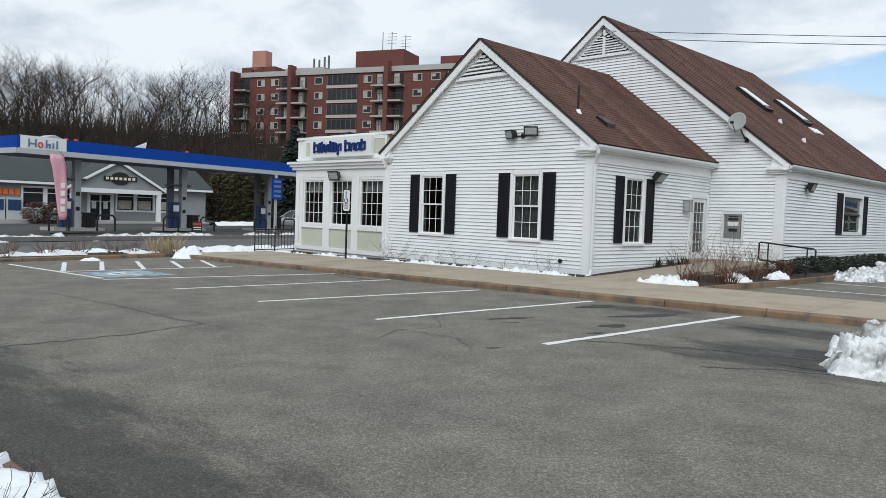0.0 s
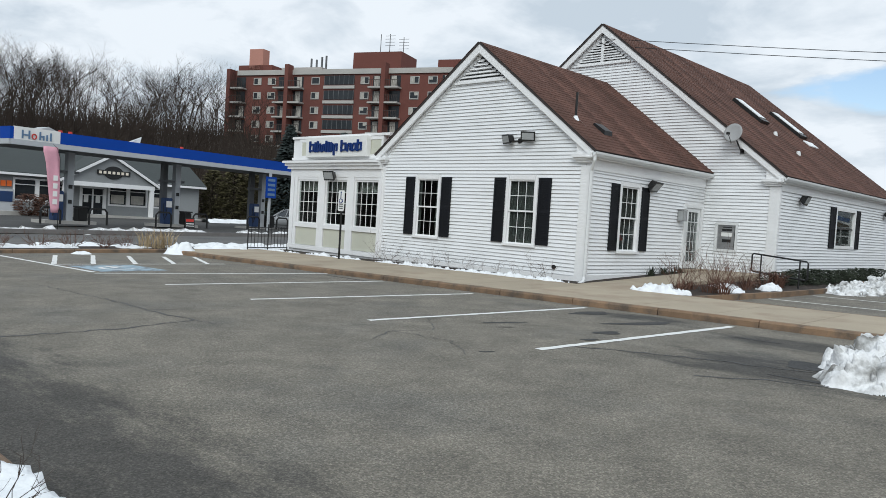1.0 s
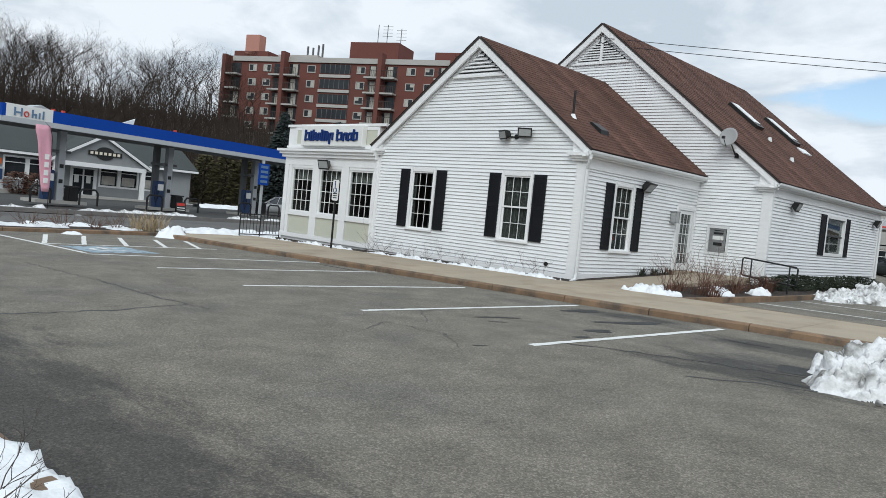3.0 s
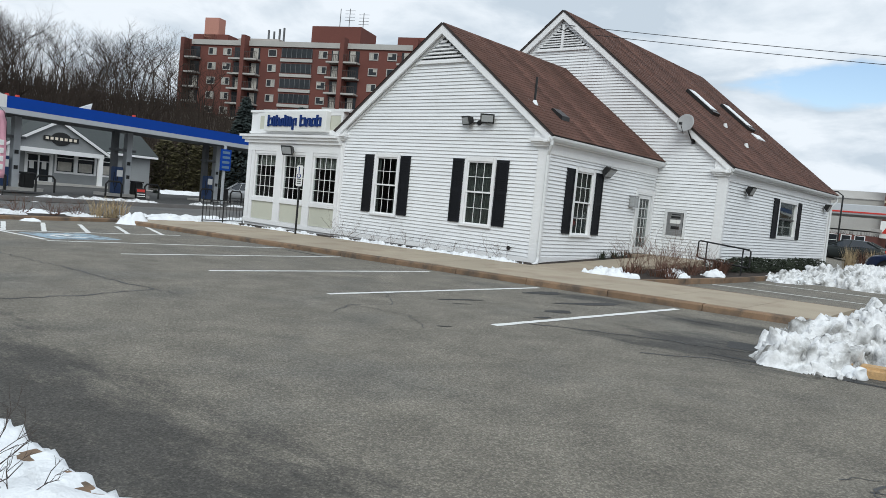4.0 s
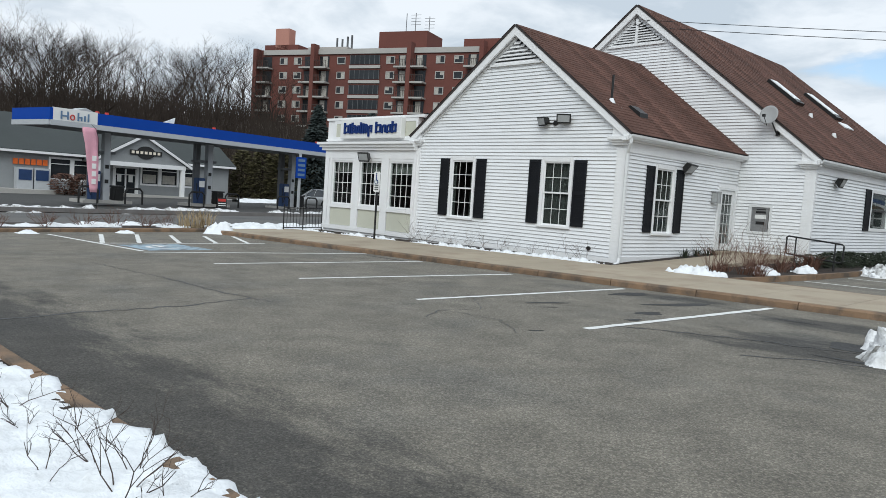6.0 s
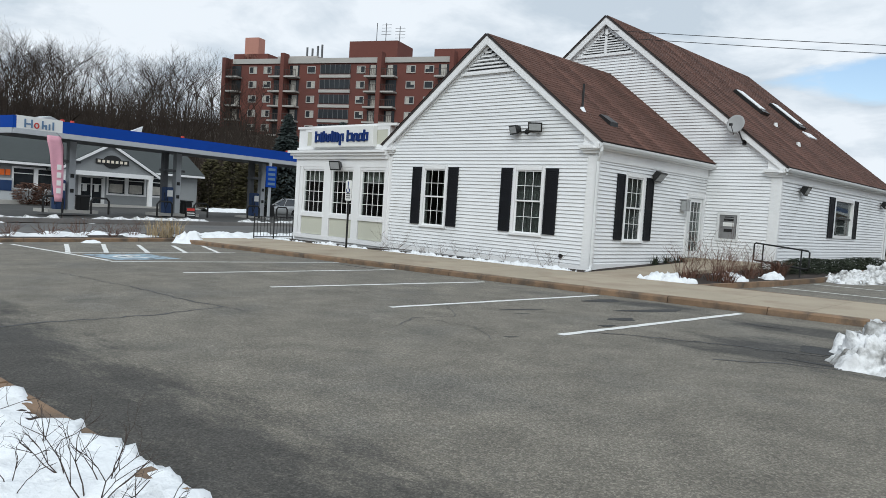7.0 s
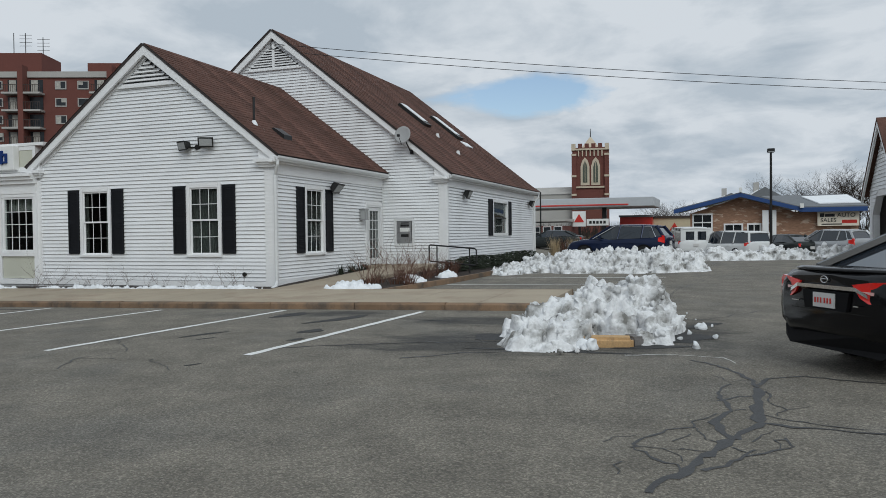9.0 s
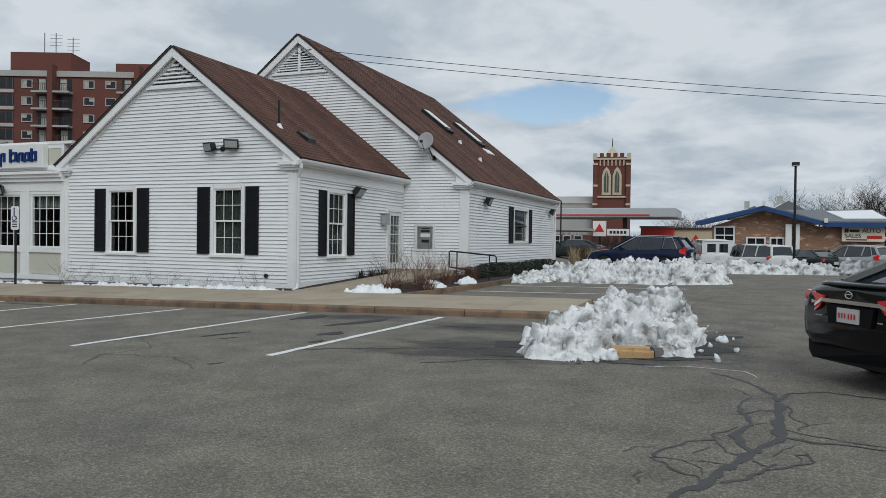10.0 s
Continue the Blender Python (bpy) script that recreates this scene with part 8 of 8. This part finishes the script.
    part("bumper_corner", bm, PLASTIC_BLACK, near_car)
bm = bmesh.new()
tube(bm, [(RX + 0.12, -0.55, 0.22), (RX + 0.32, -0.55, 0.23)], 0.035, sides=10)
part("exhaust_pipe", bm, METAL_DARK, near_car)
for s, w in ((1, 0.11), (-1, 0.07)):
    bm = bmesh.new()
    box(bm, RX - 0.045, RX - 0.03, s * 0.44 - w / 2, s * 0.44 + w / 2, 0.705, 0.718)
    part("name_bar", bm, CHROME, near_car)
bm = bmesh.new()
rings = []
for k in range(11):
    y = -0.72 + 0.144 * k
    x = RX + 0.10 + 0.12 * (abs(y) / 0.72) ** 2.5
    rings.append([(x - 0.05, y, 1.06), (x + 0.02, y, 1.085), (x + 0.24, y, 1.085), (x + 0.22, y, 1.05), (x, y, 1.035)])
loft(bm, rings)
part("spoiler", bm, BLACK, near_car, smooth=True)

vehicle("crossover_car", "navy blue crossover parked behind a snow bank", "crossover", NAVY, on_lot(7.0, 18.2, 168))
vehicle("work_van", "white work van with rear windows", "van", WHITE_CAR, on_lot(9.5, 33.2, 102))
vehicle("minivan", "white minivan seen from behind", "minivan", WHITE_CAR, on_lot(12.0, 30.6, 130))
vehicle("saloon_car", "dark green-black saloon in the far row", "saloon", CHARCOAL, on_lot(14.9, 31.4, 125))
vehicle("off_roader", "silver boxy off-roader in the far row", "crossover", SILVER, on_lot(17.2, 30.0, 132))
vehicle("saloon_car", "dark saloon half hidden beyond the hedge", "saloon", CHARCOAL, on_lot(-0.5, 38.5, 180))
vehicle("crossover_car", "silver crossover at the far pump", "crossover", SILVER, pose(-44.0, 20.6, -0.15, 0, 0, 200))


# ---- snow ----
def snow_heap(name, label, fn, x0, x1, y0, y1, step, mat=SNOW, lump=0.12, lump_scale=4.0, seed=0, parent=None, category="snow"):
    """A heap whose height is fn(x, y), broken up by lumps; cells below the ground fall away."""
    nx, ny = int((x1 - x0) / step) + 1, int((y1 - y0) / step) + 1
    idx, verts, hs = {}, [], {}
    for j in range(ny):
        for i in range(nx):
            x, y = x0 + i * step, y0 + j * step
            h = fn(x, y)
            if h > -0.25:
                n1 = noise.noise(Vector((x * lump_scale + seed, y * lump_scale, seed * 1.7)))
                n3 = noise.noise(Vector((x * lump_scale * 6, y * lump_scale * 6, seed)))
                d1 = noise.voronoi(Vector((x * lump_scale * 1.3 + n1 * 0.5, y * lump_scale * 1.3 + n3 * 0.4, seed)))[0]
                d2 = noise.voronoi(Vector((x * lump_scale * 3.1 + n1, y * lump_scale * 3.1 + n3, seed + 9.0)))[0]
                big = math.sqrt(max(0.0, 0.5 - d1[0] * d1[0]))
                fine = math.sqrt(max(0.0, 0.45 - d2[0] * d2[0]))
                h += lump * (0.7 * n1 + 1.5 * big + 0.8 * fine - 1.05 + 0.3 * n3) * min(1.0, max(0.2, h / max(lump * 1.2, 0.05)))
            hs[i, j] = h
    faces = []

    def vert(i, j):
        if (i, j) not in idx:
            x, y = x0 + i * step, y0 + j * step
            jx = noise.noise(Vector((x * 9, y * 9, 1.3 + seed))) * step * 0.8
            jy = noise.noise(Vector((x * 9, y * 9, 7.7 + seed))) * step * 0.8
            idx[i, j] = len(verts)
            verts.append((x + jx, y + jy, gz(x, y) + max(hs[i, j], -0.02)))
        return idx[i, j]
    for j in range(ny - 1):
        for i in range(nx - 1):
            if max(hs[i, j], hs[i + 1, j], hs[i + 1, j + 1], hs[i, j + 1]) > 0.0:
                faces.append((vert(i, j), vert(i + 1, j), vert(i + 1, j + 1), vert(i, j + 1)))
    ob = raw_object(name, verts, faces, mat, parent, smooth=True)
    return tagged(ob, label, category, kind="stuff" if name == "snow_ribbon" else "")


def ploughed(name, label, fn, x0, x1, y0, y1, step, lump, seed, mat=DIRTY_SNOW):
    """Ploughed snow: a rough mound pushed out along its slope by rounded, creased lumps of several sizes."""
    nx, ny = int((x1 - x0) / step) + 1, int((y1 - y0) / step) + 1
    hs = {(i, j): fn(x0 + i * step, y0 + j * step) for j in range(ny) for i in range(nx)}
    idx, verts, faces = {}, [], []

    def vert(i, j):
        if (i, j) not in idx:
            x, y, h = x0 + i * step, y0 + j * step, max(hs[i, j], -0.04)
            gx = (hs.get((i + 1, j), h) - hs.get((i - 1, j), h)) / (2 * step)
            gy = (hs.get((i, j + 1), h) - hs.get((i, j - 1), h)) / (2 * step)
            n = Vector((-gx, -gy, 1)).normalized()
            q = Vector((x + seed, y, h * 1.2))
            w = Vector((noise.noise(q * 2.2), noise.noise(q * 2.2 + Vector((9, 0, 0))), noise.noise(q * 2.2 + Vector((0, 9, 0))))) * 0.12
            q = q + w
            d = (abs(noise.noise(q * 2.6)) * 1.3 + abs(noise.noise(q * 5.5)) * 0.95 + abs(noise.noise(q * 11.0)) * 0.55 + abs(noise.noise(q * 23.0)) * 0.30 - 0.55) * lump
            d *= min(1.0, max(0.15, h / 0.12))
            p = Vector((x, y, gz(x, y) + h)) + n * d
            p.z = max(p.z, gz(x, y) - 0.03)
            idx[i, j] = len(verts)
            verts.append(tuple(p))
        return idx[i, j]
    for j in range(ny - 1):
        for i in range(nx - 1):
            if max(hs[i, j], hs[i + 1, j], hs[i + 1, j + 1], hs[i, j + 1]) > 0.0:
                faces.append((vert(i, j), vert(i + 1, j), vert(i + 1, j + 1), vert(i, j + 1)))
    return tagged(raw_object(name, verts, faces, mat, None, smooth=True), label, "snow")


def blob(cx, cy, rx, ry, h, rag=0.25, seed=0.0, power=1.0):
    def fn(x, y):
        dx, dy = (x - cx) / rx, (y - cy) / ry
        r = math.hypot(dx, dy)
        r *= 1 + rag * noise.noise(Vector((math.atan2(dy, dx) * 1.6 + seed, seed, r)))
        return h * (1 - r ** 2) if power == 1.0 else h * (max(0, 1 - r) ** power - 0.03 if r < 1 else 1 - r)
    return fn


def chunks(label, n, cx, cy, rx, ry, size, seed, base=0.0, mat=SNOW, fn=None):
    """Broken lumps of snow scattered about; too many to count."""
    rnd = random.Random(seed)
    bm = bmesh.new()
    for k in range(n):
        a, r = rnd.uniform(0, math.tau), math.sqrt(rnd.random())
        x, y = cx + rx * r * math.cos(a), cy + ry * r * math.sin(a)
        if abs(x - 10.12) < 0.34 and -8.7 < y < -7.55:
            continue
        s = size * rnd.uniform(0.3, 1.0) ** 1.5 * 1.25
        up = max(0.0, fn(x, y)) if fn else 0.0
        m = Matrix.Translation((x, y, gz(x, y) + base + up + s * 0.3)) @ Euler((rnd.uniform(0, 3), rnd.uniform(0, 3), rnd.uniform(0, 3))).to_matrix().to_4x4() @ Matrix.Diagonal((s, s * rnd.uniform(0.6, 1), s * rnd.uniform(0.5, 0.9), 1))
        vs = bmesh.ops.create_icosphere(bm, subdivisions=2, radius=0.5, matrix=m)["verts"]
        for v in vs:
            q = v.co / s * 1.7 + Vector((k * 7.3, 0, 0))
            v.co += noise.noise_vector(q) * s * 0.30 + noise.noise_vector(q * 2.6) * s * 0.12
    for f in bm.faces:
        f.smooth = True
    return tagged(mesh_object("snow_chunks", bm, mat), label, "snow", kind="stuff")


# ploughed pile on the end of the traffic island
def pile(x, y):
    x, y = x - 0.14, y + 0.30
    best = -1
    for k, (cx, cy, rx, ry, h) in enumerate(((8.95, -7.35, 0.60, 0.75, 0.27), (8.95, -6.5, 0.68, 0.9, 0.42), (9.5, -5.9, 0.85, 1.0, 0.60), (9.95, -5.5, 0.55, 0.9, 0.70), (10.25, -6.1, 0.36, 1.1, 0.34), (9.1, -7.4, 0.45, 0.65, 0.24), (10.3, -6.9, 0.26, 0.40, 0.20))):
        best = max(best, blob(cx, cy, rx, ry, h, 0.3, k * 1.3)(x, y))
    return best


ploughed("snow_mound", "tall ploughed pile of lumpy grey-white snow", pile, 7.7, 11.5, -8.9, -4.2, 0.022, 0.22, 5.3)
chunks("broken snow lumps over the ploughed pile", 120, 9.55, -6.7, 1.2, 1.85, 0.125, 3, 0.02, DIRTY_SNOW, pile)
chunks("snow lumps lying against the yellow kerb", 26, 9.72, -7.98, 0.30, 0.10, 0.15, 21, -0.01)
chunks("small snow crumbs on the asphalt", 16, 10.75, -6.2, 0.55, 2.0, 0.11, 4, 0.0)
island = thing("island_kerb", "worn yellow kerb stone poking out of the snow pile", "kerb")
bm = bmesh.new()
xk, yk = 10.0, -7.82
box(bm, -0.50, 0.24, -0.06, 0.24, -0.05, 0.125, Matrix.Translation((xk, yk, gz(xk, yk))) @ Matrix.Rotation(radians(8), 4, 'Z'))
bmesh.ops.bevel(bm, geom=list(bm.edges), offset=0.045, segments=3, affect='EDGES')
part("kerb_end", bm, KERB_YELLOW, island)
bm = bmesh.new()
box(bm, 0.24, 0.42, -0.02, 0.30, -0.05, 0.12, Matrix.Translation((xk, yk, gz(xk, yk))) @ Matrix.Rotation(radians(30), 4, 'Z'))
bmesh.ops.bevel(bm, geom=list(bm.edges), offset=0.03, segments=2, affect='EDGES')
part("kerb_stone", bm, FOUNDATION, island)


# bank of snow at the end of the second row of stalls
def bank2(x, y):
    best = -1
    for cx, cy, rx, ry, h in ((5.7, 7.2, 1.3, 0.9, 0.42), (7.0, 7.1, 1.5, 1.2, 0.58), (8.3, 7.0, 1.5, 1.2, 0.62), (9.6, 7.1, 1.2, 1.1, 0.66), (10.3, 7.0, 0.7, 0.8, 0.35), (4.9, 6.0, 0.65, 0.75, 0.22)):
        best = max(best, blob(cx, cy, rx, ry, h, 0.3, cx)(x, y))
    return best


ploughed("snow_bank", "long ploughed snow bank beside the stalls", bank2, 4.0, 11.4, 4.8, 8.8, 0.03, 0.24, 9.1)
chunks("snow lumps along the stall snow bank", 110, 7.8, 7.0, 3.0, 1.25, 0.20, 8, 0.02, DIRTY_SNOW, bank2)
chunks("snow lumps before the hedge", 24, 4.9, 5.6, 0.6, 0.8, 0.17, 12, 0.05)


def bank3(x, y):
    best = -1
    for k in range(9):
        best = max(best, blob(10.4 + k * 0.75, 16.6 + 0.15 * k, 0.9, 0.8, 0.42 + 0.14 * math.sin(k * 1.9), 0.3, k)(x, y))
    return best


ploughed("snow_bank", "low ploughed snow bank before the far cars", bank3, 9.2, 18, 15.2, 19.4, 0.06, 0.20, 13.7)
chunks("snow lumps along the far snow bank", 70, 13.4, 17.2, 3.4, 0.7, 0.24, 15, 0.02, DIRTY_SNOW, bank3)

# snow left along the bank's front bed
for k, (cx, cy, rx, ry, h) in enumerate(((-13.2, -0.98, 0.6, 0.16, 0.07), (-12.2, -1.0, 0.5, 0.14, 0.06), (-10.4, -0.95, 0.9, 0.17, 0.09), (-9.0, -1.0, 0.9, 0.18, 0.09), (-6.9, -0.95, 0.6, 0.14, 0.07),
                                         (-5.5, -0.95, 1.2, 0.17, 0.09), (-3.4, -0.95, 1.5, 0.16, 0.08), (-1.5, -0.97, 1.3, 0.19, 0.10), (-0.45, -0.95, 0.5, 0.2, 0.12))):
    snow_heap("snow_strip", "melting strip of snow along the bank's bed", (lambda f: lambda x, y: f(x, y) + (0.10 if f(x, y) > 0 else 0.0))(blob(cx, cy - 0.06, rx, ry, h, 0.6, k * 3.1)), cx - rx * 1.3, cx + rx * 1.3, cy - ry * 1.6, cy + ry * 1.6, 0.04, SNOW, 0.10, 4.0, k)
for k, (cx, cy, rx, ry, h) in enumerate(((2.75, -0.85, 0.72, 0.36, 0.16), (2.5, 0.1, 0.35, 0.35, 0.10), (3.6, 1.2, 0.3, 0.4, 0.10), (3.85, 3.0, 0.25, 0.4, 0.16), (2.9, 2.4, 0.4, 0.3, 0.10))):
    snow_heap("snow_patch", "small patch of snow in the shrub bed", (lambda f: lambda x, y: f(x, y) + (0.12 if f(x, y) > 0 else 0.0))(blob(cx, cy, rx, ry, h, 0.6, k * 1.7)), cx - rx * 1.3, cx + rx * 1.3, cy - ry * 1.4, cy + ry * 1.4, 0.04, SNOW, 0.13, 3.6, k + 20)


# near planting strip under snow
def near_snow(x, y):
    edge = -15.97 + 0.14 * min(1.0, max(0.0, (x - 5.0) / 2.0)) + 0.14 * noise.noise(Vector((x * 0.9, 2.0, 0.0))) + 0.10 * noise.noise(Vector((x * 3.0, 5.0, 0.0)))
    t = min(1.0, max(-0.3, (edge - y) / 0.35))
    end = min(1.0, max(-0.3, (8.75 + 0.2 * noise.noise(Vector((y * 2, 1, 1))) - x) / 0.4))
    hole = noise.noise(Vector((x * 1.1 + 4, y * 1.1, 9.0)))
    h = 0.10 + 0.02 * min(1.0, max(0.0, x - 3.4)) + 0.05 * min(t, end) + 0.05 * noise.noise(Vector((x * 1.5, y * 1.5, 0)))
    if min(t, end) < 0:
        h = min(t, end)
    if hole > 0.60:
        h -= (hole - 0.60) * 1.2
    return h


snow_heap("snow_cover", "clean snow blanket over the planting strip", near_snow, -6.0, 9.0, -19.4, -15.6, 0.05, SNOW, 0.05, 3.0, 30)

# roadside snow
def ribbon(x_mid, y0, y1, width, h, seed, gap=0.0, lift=0.1):
    def fn(x, y):
        e = width * (0.75 + 0.6 * noise.noise(Vector((y * 0.45, seed, 0))))
        g = noise.noise(Vector((y * 0.35, seed, 5.0)))
        if g < gap - 0.35:
            return -1
        xm = x_mid + 0.25 * noise.noise(Vector((y * 0.3, seed, 2.0)))
        return h * (1 - ((x - xm) / max(0.1, e)) ** 2) + (lift if abs(x - xm) < e else 0)
    return fn


snow_heap("snow_ribbon", "broken ribbon of snow on the roadside strip", ribbon(-15.5, -30, -4, 0.5, 0.10, 1.0, 0.20), -16.6, -14.2, -30, -4.0, 0.14, SNOW, 0.12, 1.6, 41)
snow_heap("snow_ribbon", "patchy snow along the street edge", ribbon(-16.4, -30, 2, 0.35, 0.09, 2.0, 0.30), -17.3, -15.6, -30, 3.0, 0.14, SNOW, 0.10, 1.6, 42)
snow_heap("snow_ribbon", "snow ribbon along the far verge", ribbon(-26.3, -30, 24, 0.7, 0.16, 3.0, 0.14), -28, -25, -30, 24, 0.22, DIRTY_SNOW, 0.16, 1.2, 43)
snow_heap("snow_ribbon", "thin snow on the far verge", ribbon(-27.6, -30, 24, 0.4, 0.14, 4.0, 0.36), -28.8, -26.4, -30, 24, 0.22, DIRTY_SNOW, 0.14, 1.2, 44)
snow_heap("snow_ribbon", "snow at the foot of the evergreens", ribbon(-46.5, 14, 40, 1.0, 0.2, 6.0), -49, -44, 14, 40, 0.35, SNOW, 0.12, 0.8, 46)
snow_heap("snow_patch", "pointed heap of snow at the lot corner", blob(-13.65, -4.6, 0.6, 0.6, 0.42, 0.4, 2.0), -14.8, -12.4, -6.0, -3.2, 0.07, SNOW, 0.16, 3.0, 47)
snow_heap("snow_patch", "snow beside the pavement end", (lambda f: lambda x, y: f(x, y) + 0.1)(blob(-14.9, -2.0, 0.9, 1.5, 0.2, 0.4, 3.0)), -16.2, -13.6, -4.0, 0.2, 0.09, SNOW, 0.12, 2.5, 48)
for k, y in enumerate((-10.9, -7.9)):
    snow_heap("snow_patch", "small lump of snow at the lot edge", blob(-14.0, y, 0.28, 0.3, 0.10, 0.4, y), -14.5, -13.3, y - 0.5, y + 0.5, 0.06, SNOW, 0.08, 5.0, 50 + k)


# ---- plants ----
def twig_shrub(name, label, x, y, h, stems, seed, mat=TWIG, spread=0.6, fork=2, lift=0.1, thick=0.006, category="shrub"):
    rnd = random.Random(seed)
    sh = thing(name, label, category, Matrix.Translation((x, y, gz(x, y) + lift)))
    bm = bmesh.new()

    def grow(p, d, length, r, level):
        pts = [p]
        for s in range(3):
            d = (d + Vector((rnd.uniform(-0.42, 0.42), rnd.uniform(-0.42, 0.42), rnd.uniform(-0.2, 0.25)))).normalized()
            pts.append(pts[-1] + d * length / 3)
        tube(bm, pts, r, r * 0.5, sides=4, cap=False)
        if level < fork:
            for k in range(rnd.choice((2, 3))):
                q = pts[rnd.choice((1, 2, 2, 3))]
                nd = (d + Vector((rnd.uniform(-0.9, 0.9), rnd.uniform(-0.9, 0.9), rnd.uniform(-0.2, 0.6)))).normalized()
                grow(q, nd, length * rnd.uniform(0.4, 0.7), r * 0.6, level + 1)
    for k in range(stems):
        a = rnd.uniform(0, math.tau)
        o = rnd.uniform(0, 0.12) * h
        grow(Vector((o * math.cos(a), o * math.sin(a), -0.03)), Vector((spread * math.cos(a), spread * math.sin(a), 1)).normalized(), h * rnd.uniform(0.5, 0.8), thick * (1 + h), 0)
    part("twig_tangle", bm, mat, sh)
    return sh


def grass_clump(name, label, x, y, h, r, blades, seed, mat, lift=0.1):
    rnd = random.Random(seed)
    cl = thing(name, label, "plant", Matrix.Translation((x, y, gz(x, y) + lift)))
    verts, faces = [], []
    for k in range(blades):
        a, rr = rnd.uniform(0, math.tau), r * math.sqrt(rnd.random())
        bx, by = rr * 0.5 * math.cos(a), rr * 0.5 * math.sin(a)
        lean = rnd.uniform(0.1, 0.9)
        hh = h * rnd.uniform(0.5, 1.1)
        tx, ty = bx + r * lean * math.cos(a), by + r * lean * math.sin(a)
        w = 0.008 + 0.004 * rnd.random()
        s = Vector((-math.sin(a), math.cos(a), 0)) * w
        b = len(verts)
        mid = Vector(((bx + tx) / 2 - 0.1 * r * math.cos(a), (by + ty) / 2 - 0.1 * r * math.sin(a), hh * 0.62))
        for q in (Vector((bx, by, -0.03)) - s, Vector((bx, by, -0.03)) + s, mid - s, mid + s, Vector((tx, ty, hh))):
            verts.append(tuple(q))
        faces += [(b, b + 1, b + 3, b + 2), (b + 2, b + 3, b + 4)]
    raw_object("blade_tuft", verts, faces, mat, cl)
    return cl


rnd = random.Random(5)
for k, (x, y, h, n) in enumerate(((7.62, -16.38, 0.80, 5), (7.36, -16.22, 0.58, 3), (7.05, -16.30, 0.60, 3), (7.18, -16.62, 0.50, 3), (7.90, -16.24, 0.48, 3), (6.55, -16.25, 0.48, 3),
                                  (6.20, -16.45, 0.50, 3), (5.60, -16.35, 0.50, 3), (8.20, -16.36, 0.42, 2), (5.00, -16.55, 0.48, 3), (4.30, -16.40, 0.50, 3), (3.30, -16.45, 0.45, 3))):
    twig_shrub("bare_shrub", "leafless dark twiggy shrub poking through snow", x, y, h * 0.74, n, 60 + k, DARK_TWIG, 1.2, 2, 0.14, 0.0027)
for k in range(13):
    x = -8.2 + 0.62 * k + rnd.uniform(-0.15, 0.15)
    twig_shrub("bare_shrub", "thin leafless shrub against the white wall", x, -0.55 + rnd.uniform(-0.1, 0.1), rnd.uniform(0.5, 0.9), 4, 100 + k, TWIG, 0.6, 2, 0.1, 0.0022)
for k, (x, y) in enumerate(((2.5, 1.0), (3.0, 1.6), (2.7, 2.6), (3.3, 2.5), (3.4, 3.6), (2.9, 3.7), (3.6, 0.5), (2.6, 0.2), (3.2, 0.6))):
    twig_shrub("dried_perennial", "dried brown perennial with bare stems", x, y, rnd.uniform(0.95, 1.35), 14, 140 + k, DRY_STEM, 0.45, 1, 0.12, 0.0026, "plant")
    grass_clump("dead_grass", "low clump of dead brown grass", x + 0.15, y - 0.1, 0.28, 0.4, 40, 160 + k, DRY_STEM, 0.12)
for k, y in enumerate((3.2, 4.0, 4.6, 5.0)):
    grass_clump("strap_leaf_plant", "dull green strap-leaved plant at the wall foot", 0.28, y, 0.35, 0.22, 40, 180 + k, YEW, 0.15)
for k in range(9):
    y = 5.6 + 1.2 * k
    conifer("yew_hedge", "dark clipped yew along the long wall", 3.25 + rnd.uniform(-0.1, 0.1), y, 0.50 + 0.06 * math.sin(k), 0.62, YEW, 200 + k, 16, 60, 0.0, 0.38, True, "hedge")
grass_clump("straw_clump", "rusty dead shrub at the hedge end", 3.55, 4.3, 0.45, 0.40, 160, 230, DRY_STEM, 0.12)
for k in range(5):
    grass_clump("tall_dead_grass", "tall dead grass at the far bank corner", 3.2 + 0.5 * k, 21.6 + 0.3 * (k % 2), 1.2, 0.5, 120, 240 + k, DRY_STEM if k % 2 else DRY_GRASS)
for k, y in enumerate((-12.8, -11.4, -10.0, -8.75, -7.75, -6.65, -5.9)):
    twig_shrub("bare_shrub", "rounded leafless brown shrub on the roadside strip", -15.4, y, 0.8, 22, 260 + k, DRY_STEM, 0.8, 1, 0.1, 0.004)
for k, (x, y) in enumerate(((-15.3, -5.15), (-15.2, -4.75), (-15.35, -4.35))):
    grass_clump("straw_grass", "pale straw ornamental grass clump", x, y, 0.75, 0.65, 55, 280 + k, DRY_GRASS)
for k in range(4):
    twig_shrub("bare_shrub", "leafless sapling by the fence", -13.0 + 0.5 * k, 22.5 - k, 1.8, 8, 300 + k, TWIG, 0.4, 2, 0.0, 0.005)


# unseen rise, added to close the view behind the camera and darken window reflections
verts, faces = [], []
rnd = random.Random(99)
for i in range(61):
    a = radians(100 + 246 * i / 60)
    for d, h in ((88, -0.6), (92, 8.0), (97, 14.0 + rnd.uniform(-2.5, 2.5)), (120, 9.0)):
        verts.append((11 - d * math.sin(a), -17 + d * math.cos(a), h + rnd.uniform(-0.6, 0.6)))
for i in range(60):
    for j in range(3):
        b = i * 4 + j
        faces.append((b, b + 1, b + 5, b + 4))
tagged(raw_object("backdrop", verts, faces, HILL), "added brown rise out of view, for dark window reflections", "backdrop", kind="structure")
